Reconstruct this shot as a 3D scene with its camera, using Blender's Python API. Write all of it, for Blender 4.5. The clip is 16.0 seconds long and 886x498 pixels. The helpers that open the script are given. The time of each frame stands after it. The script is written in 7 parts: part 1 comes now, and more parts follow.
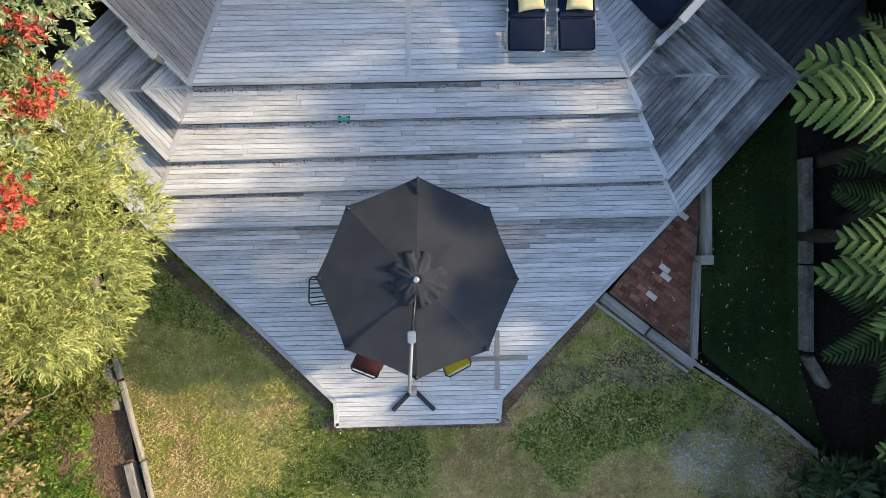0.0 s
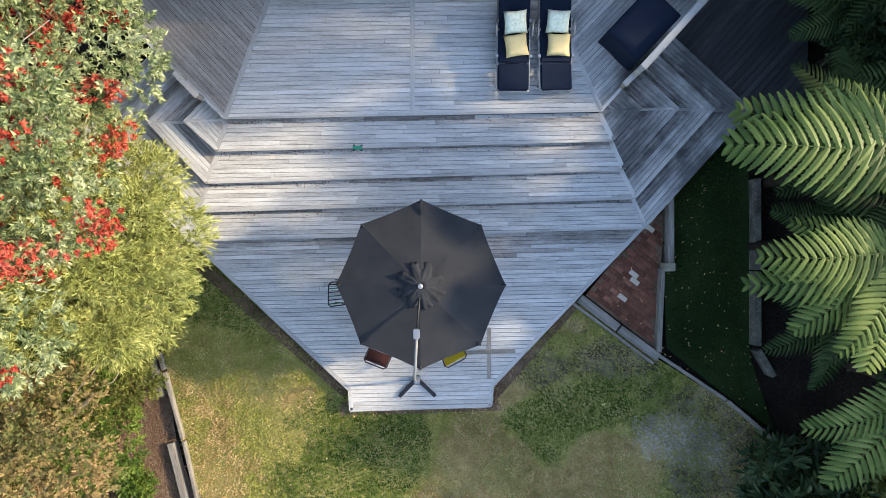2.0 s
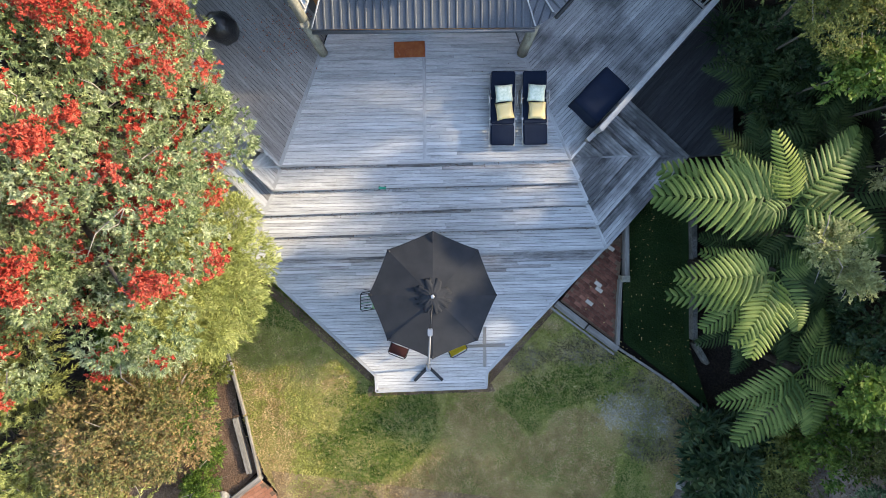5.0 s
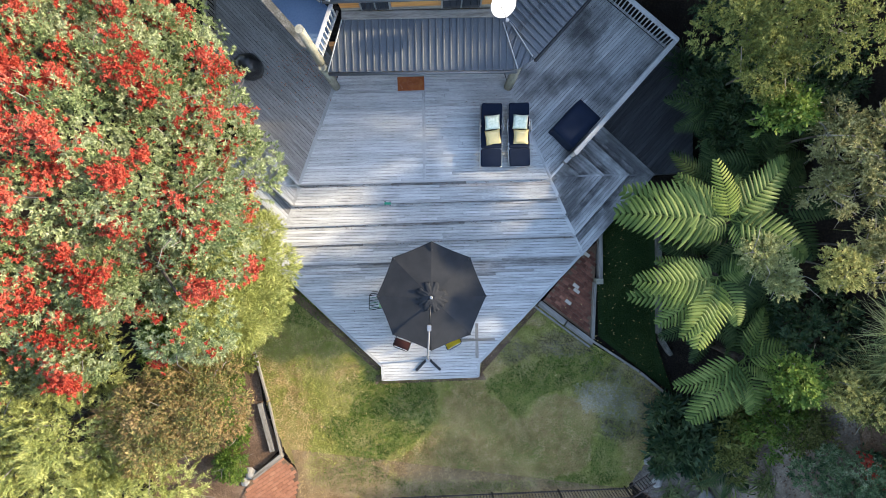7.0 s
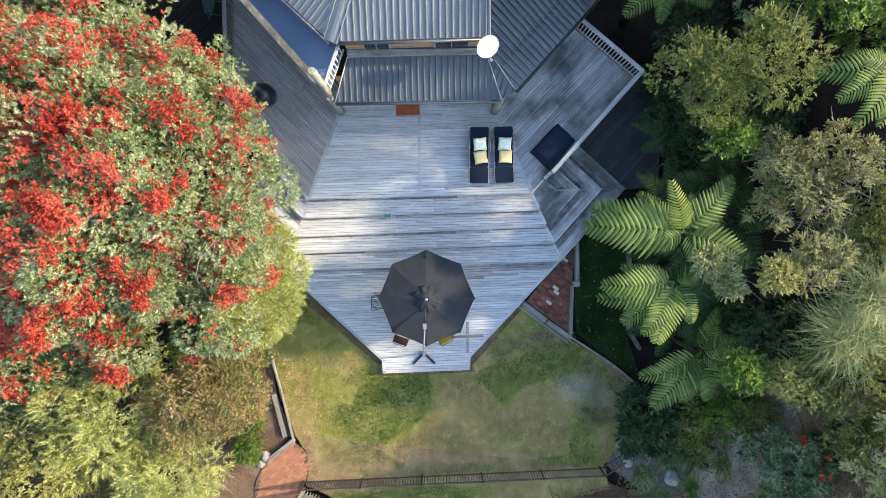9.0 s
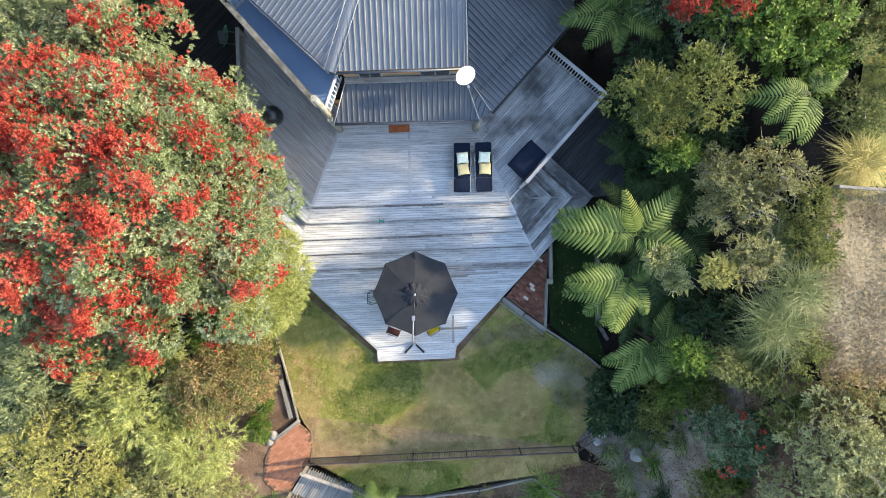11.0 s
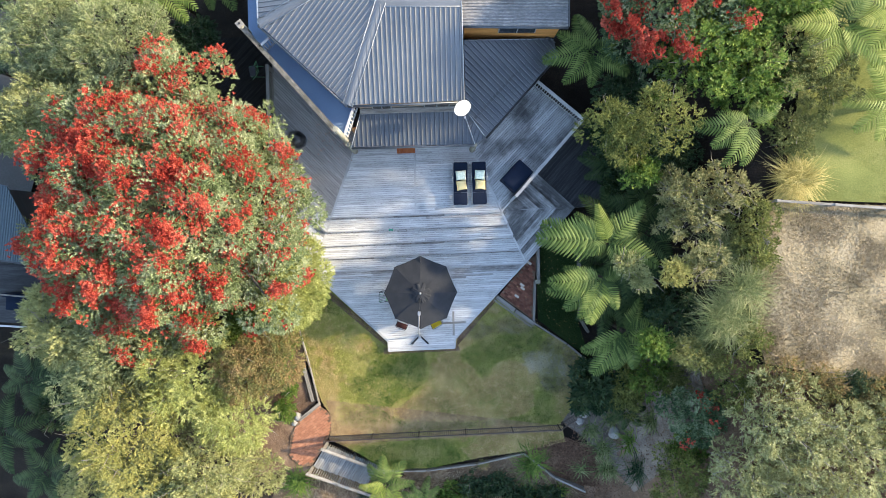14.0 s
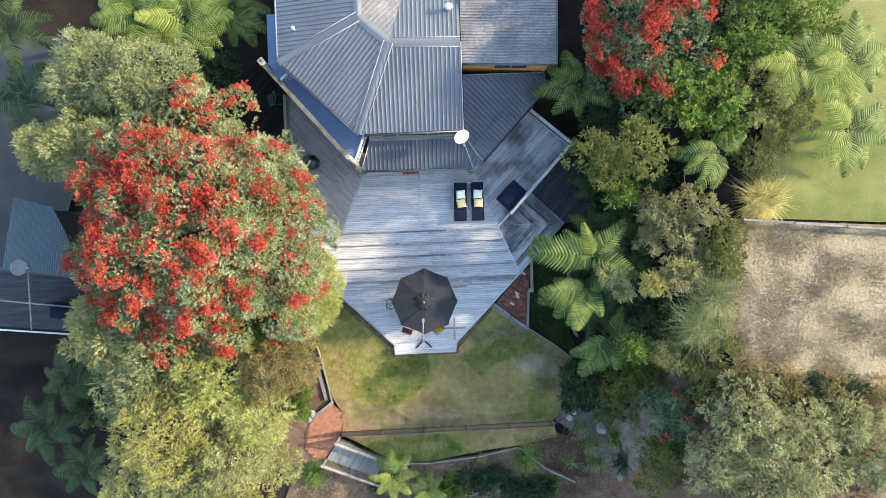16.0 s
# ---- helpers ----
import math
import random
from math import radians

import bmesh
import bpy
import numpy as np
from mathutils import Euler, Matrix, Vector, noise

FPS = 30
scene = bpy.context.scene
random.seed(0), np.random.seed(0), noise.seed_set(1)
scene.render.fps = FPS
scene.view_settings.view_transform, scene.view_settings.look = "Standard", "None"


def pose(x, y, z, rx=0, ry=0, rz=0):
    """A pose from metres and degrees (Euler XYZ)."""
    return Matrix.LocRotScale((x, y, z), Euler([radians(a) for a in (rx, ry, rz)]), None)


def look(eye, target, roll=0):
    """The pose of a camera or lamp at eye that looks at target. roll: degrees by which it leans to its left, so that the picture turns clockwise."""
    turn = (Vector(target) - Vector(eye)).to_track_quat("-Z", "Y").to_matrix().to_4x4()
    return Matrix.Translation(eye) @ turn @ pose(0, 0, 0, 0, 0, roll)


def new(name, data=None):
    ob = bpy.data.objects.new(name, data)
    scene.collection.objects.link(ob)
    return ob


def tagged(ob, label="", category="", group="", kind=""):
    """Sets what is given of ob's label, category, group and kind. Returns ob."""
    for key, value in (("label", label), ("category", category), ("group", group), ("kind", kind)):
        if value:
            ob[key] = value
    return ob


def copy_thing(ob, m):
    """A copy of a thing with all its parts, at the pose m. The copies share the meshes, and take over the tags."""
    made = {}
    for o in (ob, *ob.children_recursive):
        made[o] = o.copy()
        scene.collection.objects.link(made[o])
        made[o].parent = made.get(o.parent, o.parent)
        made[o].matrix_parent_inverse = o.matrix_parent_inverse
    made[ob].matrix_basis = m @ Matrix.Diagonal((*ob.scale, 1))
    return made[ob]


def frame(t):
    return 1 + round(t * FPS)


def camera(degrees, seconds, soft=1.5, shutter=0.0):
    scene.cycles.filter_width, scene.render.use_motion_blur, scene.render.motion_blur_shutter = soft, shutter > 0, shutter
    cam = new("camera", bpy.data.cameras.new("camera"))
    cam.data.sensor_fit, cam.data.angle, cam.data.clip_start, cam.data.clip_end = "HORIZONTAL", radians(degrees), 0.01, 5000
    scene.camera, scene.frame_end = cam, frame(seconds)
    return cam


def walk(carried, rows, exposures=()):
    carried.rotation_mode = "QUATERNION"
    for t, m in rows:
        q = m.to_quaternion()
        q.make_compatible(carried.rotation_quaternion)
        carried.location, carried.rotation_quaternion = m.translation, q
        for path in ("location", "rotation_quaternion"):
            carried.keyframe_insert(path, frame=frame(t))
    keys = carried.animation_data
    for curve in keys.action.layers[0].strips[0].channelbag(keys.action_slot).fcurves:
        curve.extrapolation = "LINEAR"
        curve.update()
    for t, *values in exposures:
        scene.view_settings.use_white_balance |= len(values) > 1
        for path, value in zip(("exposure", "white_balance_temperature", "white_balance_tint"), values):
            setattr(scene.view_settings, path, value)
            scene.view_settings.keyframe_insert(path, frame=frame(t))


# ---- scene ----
# the camera: straight down, rising
cam = camera(71.9, 16.0, soft=0.7)
ROWS = [
    (0.0, 0.141, -0.058, 11.876, -0.02, 0.00, -0.64),
    (0.5, 0.155, -0.032, 12.247, -0.19, -0.04, -0.66),
    (1.0, 0.181, -0.007, 12.718, -0.10, 0.01, -0.64),
    (1.5, 0.211, 0.107, 13.194, -0.18, 0.03, -0.66),
    (2.0, 0.135, 0.246, 13.735, -0.49, -0.10, -0.69),
    (2.5, 0.085, 0.334, 14.355, -0.61, -0.11, -0.72),
    (3.0, 0.105, 0.434, 14.980, -0.70, -0.17, -0.69),
    (3.5, 0.067, 0.515, 15.578, -0.70, -0.11, -0.70),
    (4.0, 0.003, 0.610, 16.184, -0.71, -0.12, -0.74),
    (6.5, -0.078, 1.180, 19.387, -1.29, -0.45, -1.05),
    (7.0, 0.027, 1.196, 20.008, -1.12, -0.23, -1.03),
    (7.5, 0.032, 1.219, 20.625, -1.10, -0.30, -1.03),
    (8.0, 0.044, 1.281, 21.208, -1.11, -0.40, -1.07),
    (8.5, 0.085, 1.449, 21.798, -1.33, -0.46, -1.14),
    (9.0, 0.136, 1.607, 22.382, -1.45, -0.52, -1.20),
    (11.5, 0.840, 1.612, 25.795, -1.16, -0.05, -1.40),
    (12.0, 0.811, 1.636, 26.403, -1.23, -0.11, -1.43),
    (12.5, 0.781, 1.663, 27.010, -1.19, -0.11, -1.43),
    (13.0, 0.836, 1.691, 27.591, -1.07, 0.08, -1.54),
    (13.5, 0.867, 1.722, 28.182, -1.00, 0.19, -1.57),
    (14.0, 0.878, 1.840, 28.878, -1.05, 0.23, -1.59),
    (14.5, 0.861, 2.093, 29.565, -1.18, 0.23, -1.63),
    (15.0, 0.835, 2.399, 30.204, -1.47, 0.25, -1.72),
    (15.5, 0.803, 2.540, 30.884, -1.38, 0.21, -1.77),
    (16.0, 0.918, 2.623, 31.590, -1.28, 0.39, -1.77),
]
walk(cam, [(t, pose(x, y, z, rx, ry, rz)) for t, x, y, z, rx, ry, rz in ROWS],
     [(0.0, 1.82, 7080, 13), (4.0, 1.95, 7000, 13), (8.0, 2.1, 6930, 11), (12.0, 2.2, 6930, 11), (16.0, 2.2, 6930, 11)])

# ---- world, sun ----
SUN_EL, SUN_AZ = radians(23.4), radians(9)
world = bpy.data.worlds.new("sky")
scene.world = world
world.use_nodes = True
wn = world.node_tree.nodes
sky = wn.new("ShaderNodeTexSky")
sky.sky_type, sky.sun_disc = 'NISHITA', False
sky.ozone_density, sky.dust_density = 1.4, 0.8
sky.sun_elevation, sky.sun_rotation = SUN_EL, radians(90) - SUN_AZ
world.node_tree.links.new(sky.outputs[0], wn["Background"].inputs[0])
wn["Background"].inputs[1].default_value = 0.168
sun = new("sun", bpy.data.lights.new("sun", 'SUN'))
sun.data.energy, sun.data.angle, sun.data.color = 2.55, radians(2.2), (1.0, 0.86, 0.62)
sun.matrix_world = look((60 * math.cos(SUN_EL) * math.cos(SUN_AZ), 60 * math.cos(SUN_EL) * math.sin(SUN_AZ), 60 * math.sin(SUN_EL)), (0, 0, 0))

# ---- helpers for building ----
def part(name, bm, mat, parent=None, label=""):
    """Link a bmesh, or (verts, faces), as one mesh object."""
    me = bpy.data.meshes.new(name)
    if isinstance(bm, tuple):
        me.from_pydata(bm[0], [], bm[1])
    else:
        bm.to_mesh(me)
        bm.free()
    if mat:
        me.materials.append(mat)
    ob = new(name, me)
    if parent:
        ob.parent = parent
    if label:
        ob["label"] = label
    return ob


def thing(name, m, label, category, group="", kind=""):
    ob = new(name)
    ob.matrix_basis = m
    return tagged(ob, label, category, group, kind)


def smooth(ob):
    for p in ob.data.polygons:
        p.use_smooth = True
    return ob


def box(bm, x0, x1, y0, y1, z0, z1, m=None, bevel=0.0):
    vs = [bm.verts.new((x, y, z)) for z in (z0, z1) for y in (y0, y1) for x in (x0, x1)]
    fs = [bm.faces.new([vs[i] for i in q]) for q in ((0, 2, 3, 1), (4, 5, 7, 6), (0, 1, 5, 4), (2, 6, 7, 3), (0, 4, 6, 2), (1, 3, 7, 5))]
    if bevel:
        r = bmesh.ops.bevel(bm, geom=list({e for f in fs for e in f.edges}), offset=bevel, segments=2, affect='EDGES')
        vs = list({v for f in r["faces"] for v in f.verts} | {v for v in vs if v.is_valid})
    if m:
        bmesh.ops.transform(bm, matrix=m, verts=vs)
    return vs


def boxed(x0, x1, y0, y1, z0, z1, bevel=0.0, m=None):
    bm = bmesh.new()
    box(bm, x0, x1, y0, y1, z0, z1, m, bevel)
    return bm


def tube(bm, pts, radii, sides=8, cap=True):
    """A tapered round bar through pts."""
    pts = [Vector(p) for p in pts]
    if not isinstance(radii, (list, tuple)):
        radii = [radii] * len(pts)
    rings = []
    side = None
    for i, p in enumerate(pts):
        d = (pts[min(i + 1, len(pts) - 1)] - pts[max(i - 1, 0)]).normalized()
        a = d.orthogonal().normalized() if side is None else (side - d * side.dot(d)).normalized()
        side = a
        b = d.cross(a)
        rings.append([bm.verts.new(p + (a * math.cos(k * math.tau / sides) + b * math.sin(k * math.tau / sides)) * radii[i]) for k in range(sides)])
    for r, s in zip(rings, rings[1:]):
        for k in range(sides):
            f = bm.faces.new((r[k], r[(k + 1) % sides], s[(k + 1) % sides], s[k]))
            f.smooth = True
    if cap:
        bm.faces.new(rings[0][::-1])
        bm.faces.new(rings[-1])
    return bm


def prism(poly, z0, z1):
    bm = bmesh.new()
    lo = [bm.verts.new((x, y, z0)) for x, y in poly]
    hi = [bm.verts.new((x, y, z1)) for x, y in poly]
    bm.faces.new(lo[::-1])
    bm.faces.new(hi)
    for i in range(len(poly)):
        j = (i + 1) % len(poly)
        bm.faces.new((lo[i], lo[j], hi[j], hi[i]))
    bmesh.ops.recalc_face_normals(bm, faces=bm.faces[:])
    return bm


def clip(poly, a, b, c):
    """The part of a convex polygon where a*x + b*y <= c."""
    out = []
    for i, p in enumerate(poly):
        q = poly[(i + 1) % len(poly)]
        dp, dq = a * p[0] + b * p[1] - c, a * q[0] + b * q[1] - c
        if dp <= 0:
            out.append(p)
        if dp * dq < 0:
            s = dp / (dp - dq)
            out.append((p[0] + (q[0] - p[0]) * s, p[1] + (q[1] - p[1]) * s))
    return out


# ---- materials ----
def tree_of(name):
    m = bpy.data.materials.new(name)
    m.use_nodes = True
    nt = m.node_tree
    return m, nt, nt.nodes["Principled BSDF"], lambda k: nt.nodes.new("ShaderNode" + k), nt.links.new


def surface(name, cols, scale=2.0, fine=40.0, rough=0.8, metal=0.0, bump=0.3, depth=0.01, vary=0.0, per="", stretch=(1, 1, 1), spec=0.5, world=False, stain=None):
    """Colour by coarse and fine noise over cols, brightness varied per object or per island, bump from the fine noise."""
    m, nt, bsdf, N, link = tree_of(name)
    co = N("TexCoord")
    mp = N("Mapping")
    mp.inputs["Scale"].default_value = stretch
    if world:
        geo0 = N("NewGeometry")
        link(geo0.outputs["Position"], mp.inputs["Vector"])
    else:
        link(co.outputs["Object"], mp.inputs["Vector"])
    src = mp.outputs[0]
    rnd = None
    if per == "object":
        oi = N("ObjectInfo")
        rnd = oi.outputs["Random"]
        add = N("VectorMath")
        add.operation = 'MULTIPLY_ADD'
        cb = N("CombineXYZ")
        for k in range(3):
            link(rnd, cb.inputs[k])
        add.inputs[1].default_value = (37, 51, 23)
        link(cb.outputs[0], add.inputs[0])
        link(src, add.inputs[2])
        src = add.outputs[0]
    elif per == "island":
        g = N("NewGeometry")
        rnd = g.outputs["Random Per Island"]
    n1, n2 = N("TexNoise"), N("TexNoise")
    n1.inputs["Scale"].default_value, n2.inputs["Scale"].default_value = scale, fine
    n1.inputs["Detail"].default_value, n2.inputs["Detail"].default_value = 4, 3
    link(src, n1.inputs["Vector"])
    link(src, n2.inputs["Vector"])
    mixv = N("Mix")
    mixv.inputs[0].default_value = 0.42
    link(n1.outputs[0], mixv.inputs[2])
    link(n2.outputs[0], mixv.inputs[3])
    ramp = N("ValToRGB")
    el = ramp.color_ramp.elements
    while len(el) < len(cols):
        el.new(0.5)
    for i, c in enumerate(cols):
        el[i].position = 0.3 + 0.4 * i / max(1, len(cols) - 1)
        el[i].color = (*c, 1)
    link(mixv.outputs[0], ramp.inputs[0])
    col = ramp.outputs[0]
    if rnd and vary:
        hs = N("HueSaturation")
        mr = N("MapRange")
        mr.inputs["To Min"].default_value, mr.inputs["To Max"].default_value = 1 - vary, 1 + vary
        link(rnd, mr.inputs[0])
        link(mr.outputs[0], hs.inputs["Value"])
        link(col, hs.inputs["Color"])
        col = hs.outputs[0]
    if stain:
        # damp and tree-shade patches running from board to board: size, share, darkest factor
        g2, n3, m3, mx = N("NewGeometry"), N("TexNoise"), N("MapRange"), N("Mix")
        n3.inputs["Scale"].default_value, n3.inputs["Detail"].default_value = stain[0], 5
        link(g2.outputs["Position"], n3.inputs["Vector"])
        m3.inputs["From Min"].default_value, m3.inputs["From Max"].default_value = stain[1] - 0.09, stain[1] + 0.09
        m3.inputs["To Min"].default_value, m3.inputs["To Max"].default_value = stain[2], 1.0
        link(n3.outputs[0], m3.inputs[0])
        mx.data_type, mx.blend_type = 'RGBA', 'MULTIPLY'
        mx.inputs[0].default_value = 1.0
        link(col, mx.inputs[6])
        link(m3.outputs[0], mx.inputs[7])
        col = mx.outputs[2]
    link(col, bsdf.inputs["Base Color"])
    bsdf.inputs["Roughness"].default_value = rough
    bsdf.inputs["Metallic"].default_value = metal
    bsdf.inputs["Specular IOR Level"].default_value = spec
    if bump:
        b = N("Bump")
        b.inputs["Strength"].default_value, b.inputs["Distance"].default_value = bump, depth
        link(n2.outputs[0], b.inputs["Height"])
        link(b.outputs[0], bsdf.inputs["Normal"])
    return m


def leafy(name, cols, rough=0.6, thin=0.2, patch=1.8, spec=0.15, mix=0.6, sharp=0.22):
    """Leaves: each blade takes its own colour from cols, shifted by a slow noise over the crown; a part of the light passes through."""
    m, nt, bsdf, N, link = tree_of(name)
    g, co, n1 = N("NewGeometry"), N("TexCoord"), N("TexNoise")
    n1.inputs["Scale"].default_value, n1.inputs["Detail"].default_value = patch, 3
    link(co.outputs["Object"], n1.inputs["Vector"])
    mixv = N("Mix")
    mixv.inputs[0].default_value = mix
    link(g.outputs["Random Per Island"], mixv.inputs[2])
    if sharp:
        mr = N("MapRange")
        mr.inputs["From Min"].default_value, mr.inputs["From Max"].default_value = 0.5 - sharp, 0.5 + sharp
        link(n1.outputs[0], mr.inputs[0])
        link(mr.outputs[0], mixv.inputs[3])
    else:
        link(n1.outputs[0], mixv.inputs[3])
    ramp = N("ValToRGB")
    el = ramp.color_ramp.elements
    while len(el) < len(cols):
        el.new(0.5)
    for i, c in enumerate(cols):
        el[i].position = 0.25 + 0.5 * i / max(1, len(cols) - 1)
        el[i].color = (*c, 1)
    link(mixv.outputs[0], ramp.inputs[0])
    link(ramp.outputs[0], bsdf.inputs["Base Color"])
    bsdf.inputs["Roughness"].default_value = rough
    bsdf.inputs["Specular IOR Level"].default_value = spec
    tr, ms = N("BsdfTranslucent"), N("MixShader")
    link(ramp.outputs[0], tr.inputs[0])
    ms.inputs[0].default_value = thin
    link(bsdf.outputs[0], ms.inputs[1])
    link(tr.outputs[0], ms.inputs[2])
    link(ms.outputs[0], nt.nodes["Material Output"].inputs[0])
    return m


M_DECK = surface("weathered_deck_wood", [(0.27, 0.265, 0.258), (0.448, 0.45, 0.443), (0.575, 0.578, 0.57)], 2.0, 16.0, 0.75, 0, 0.5, 0.004, 0.14, "object", (0.6, 5, 5), spec=0.25)
# dirt, and on the steps also the shadow under each nosing, as board colour
M_DECK_STAIN = surface("dirt_and_shadow_deck_wood", [(0.121, 0.112, 0.105), (0.311, 0.297, 0.286), (0.513, 0.506, 0.499)], 2.4, 14.0, 0.8, 0, 0.5, 0.004, 0.3, "object", (0.81, 6.75, 6.75), spec=0.25)
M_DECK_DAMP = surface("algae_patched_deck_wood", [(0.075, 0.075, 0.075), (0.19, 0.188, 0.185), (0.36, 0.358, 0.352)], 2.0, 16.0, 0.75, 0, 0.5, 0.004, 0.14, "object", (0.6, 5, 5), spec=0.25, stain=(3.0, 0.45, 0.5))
# patches stand for damp algae and for tree shade painted on the boards
M_DECK_EAST = surface("damp_and_shade_spotted_deck_wood", [(0.22, 0.218, 0.215), (0.38, 0.382, 0.378), (0.52, 0.522, 0.515)], 2.0, 16.0, 0.75, 0, 0.5, 0.004, 0.14, "object", (0.6, 5, 5), spec=0.25, stain=(0.7, 0.46, 0.3))
# deck wood with the shade of the bush put into its dark colour
M_DECK_DARK = surface("shade_dark_deck_wood", [(0.014, 0.014, 0.016), (0.036, 0.037, 0.04), (0.075, 0.077, 0.082)], 1.2, 9.0, 0.6, 0, 0.5, 0.004, 0.18, "object", (0.5, 6, 6), spec=0.25)
M_DECK_BROWN = surface("brown_grey_deck_wood", [(0.17, 0.155, 0.142), (0.29, 0.268, 0.248), (0.39, 0.365, 0.345)], 2.0, 16.0, 0.75, 0, 0.5, 0.004, 0.14, "object", (0.6, 6, 6), spec=0.25)
# near-black wood: the yard's deep shade is painted into the boards
M_DECK_BLACK = surface("yard_shade_deck_wood", [(0.005, 0.005, 0.005), (0.012, 0.011, 0.01), (0.026, 0.024, 0.022)], 1.2, 9.0, 0.8, 0, 0.5, 0.004, 0.18, "object", (0.5, 6, 6), spec=0.1)
M_TIMBER = surface("grey_sawn_timber", [(0.0936, 0.0819, 0.0702), (0.211, 0.195, 0.172), (0.312, 0.296, 0.273)], 2.0, 12.0, 0.85, 0, 0.6, 0.006, 0.1, "object", (0.468, 4.68, 4.68), spec=0.25)
M_RAIL = surface("pale_grey_handrail_timber", [(0.246, 0.246, 0.238), (0.369, 0.369, 0.361), (0.451, 0.451, 0.443)], 1.5, 14.0, 0.7, 0, 0.4, 0.003, 0.06, "object", (0.82, 3.28, 3.28), spec=0.25)
M_LOG = surface("weathered_log", [(0.12, 0.11, 0.08), (0.22, 0.21, 0.16), (0.34, 0.32, 0.26)], 2.5, 14, 0.85, 0, 0.5, 0.006, 0.05, "object", (4, 4, 0.7))
M_ORANGE = surface("oiled_cedar_cladding", [(0.33, 0.13, 0.03), (0.5, 0.22, 0.06), (0.62, 0.32, 0.1)], 1.5, 8, 0.55, 0, 0.3, 0.003, 0.1, "object", (0.4, 4, 4))
M_ROOF = surface("grey_blue_coated_steel", [(0.114, 0.123, 0.132), (0.145, 0.154, 0.163), (0.176, 0.185, 0.194)], 0.7, 30, 0.45, 0.25, 0.08, 0.002, 0.05, "object")
M_ROOF_D = surface("dark_grey_coated_steel", [(0.055, 0.062, 0.074), (0.08, 0.089, 0.1), (0.11, 0.12, 0.13)], 0.8, 30, 0.4, 0.3, 0.08, 0.002, 0.05, "object")
M_ROOF_W = surface("dirt_stained_steel_roof", [(0.09, 0.09, 0.09), (0.17, 0.165, 0.16), (0.34, 0.32, 0.3)], 0.8, 7, 0.6, 0.15, 0.1, 0.002, 0.05, "object")
M_BLUE = surface("blue_grey_membrane", [(0.10, 0.16, 0.26), (0.13, 0.2, 0.31), (0.16, 0.235, 0.35)], 0.8, 20, 0.35, 0, 0.05, 0.002)
M_FLASH = surface("pale_grey_flashing", [(0.25, 0.26, 0.27), (0.36, 0.37, 0.38)], 3, 30, 0.6, 0.1, 0.05, 0.001)
M_WHITE = surface("white_painted_metal", [(0.56, 0.56, 0.55), (0.66, 0.66, 0.65)], 2, 30, 0.45, 0, 0.05, 0.001)
M_WALL = surface("dark_stained_weatherboard", [(0.05, 0.055, 0.06), (0.075, 0.08, 0.085)], 1, 20, 0.7, 0, 0.2, 0.003, 0, "", (1, 1, 8))
M_GLASS = surface("dark_window_glass", [(0.012, 0.014, 0.017), (0.02, 0.022, 0.026)], 0.5, 3, 0.06, 0, 0)
M_ALU = surface("grey_aluminium", [(0.3, 0.31, 0.32), (0.4, 0.41, 0.42)], 2, 30, 0.4, 0.7, 0.05, 0.001)
M_GREYMETAL = surface("dull_grey_paint", [(0.16, 0.165, 0.17), (0.22, 0.225, 0.23)], 3, 40, 0.6, 0.1, 0.05, 0.001)
M_CANVAS = surface("charcoal_canvas", [(0.022, 0.024, 0.028), (0.03, 0.032, 0.036), (0.04, 0.042, 0.046)], 2.2, 160, 0.95, 0, 0.25, 0.002, 0.05, "object", spec=0.05)
M_NAVY = surface("navy_canvas", [(0.006, 0.011, 0.024), (0.011, 0.018, 0.037)], 3, 120, 0.9, 0, 0.3, 0.002, spec=0.12)
M_YELLOW = surface("mustard_yellow_cotton", [(0.68, 0.52, 0.22), (0.78, 0.63, 0.33)], 6, 90, 0.9, 0, 0.3, 0.002)
M_MINT = surface("mint_checked_cotton", [(0.4, 0.5, 0.36), (0.66, 0.72, 0.58), (0.82, 0.84, 0.72)], 16, 60, 0.9, 0, 0.3, 0.002)
M_BLACK = surface("black_powder_coated_steel", [(0.012, 0.012, 0.013), (0.025, 0.025, 0.027)], 4, 50, 0.45, 0.2, 0.1, 0.001)
M_PLASTIC_BLACK = surface("black_glossy_cover", [(0.01, 0.01, 0.011), (0.02, 0.02, 0.022)], 4, 18, 0.3, 0, 0.6, 0.02)
M_GREENWIRE = surface("green_painted_steel", [(0.02, 0.14, 0.06), (0.03, 0.2, 0.09)], 4, 40, 0.5, 0.1, 0.1, 0.001)
M_GREENSEAT = surface("pale_green_fabric", [(0.2, 0.36, 0.16), (0.3, 0.46, 0.22)], 4, 60, 0.9, 0, 0.2, 0.001)
M_REDBROWN = surface("maroon_fabric", [(0.04, 0.01, 0.011), (0.065, 0.016, 0.018)], 4, 60, 0.9, 0, 0.2, 0.001)
M_YELLOWSEAT = surface("lemon_yellow_fabric", [(0.6, 0.42, 0.015), (0.75, 0.56, 0.03)], 4, 60, 0.8, 0, 0.2, 0.001)
M_TEAL = surface("teal_green_plastic", [(0.0, 0.22, 0.13), (0.02, 0.33, 0.2)], 8, 60, 0.4, 0, 0.1, 0.001)
M_MAT = surface("rust_coir_mat", [(0.2, 0.05, 0.015), (0.32, 0.09, 0.03), (0.42, 0.15, 0.05)], 5, 120, 0.95, 0, 0.6, 0.006, spec=0.25)
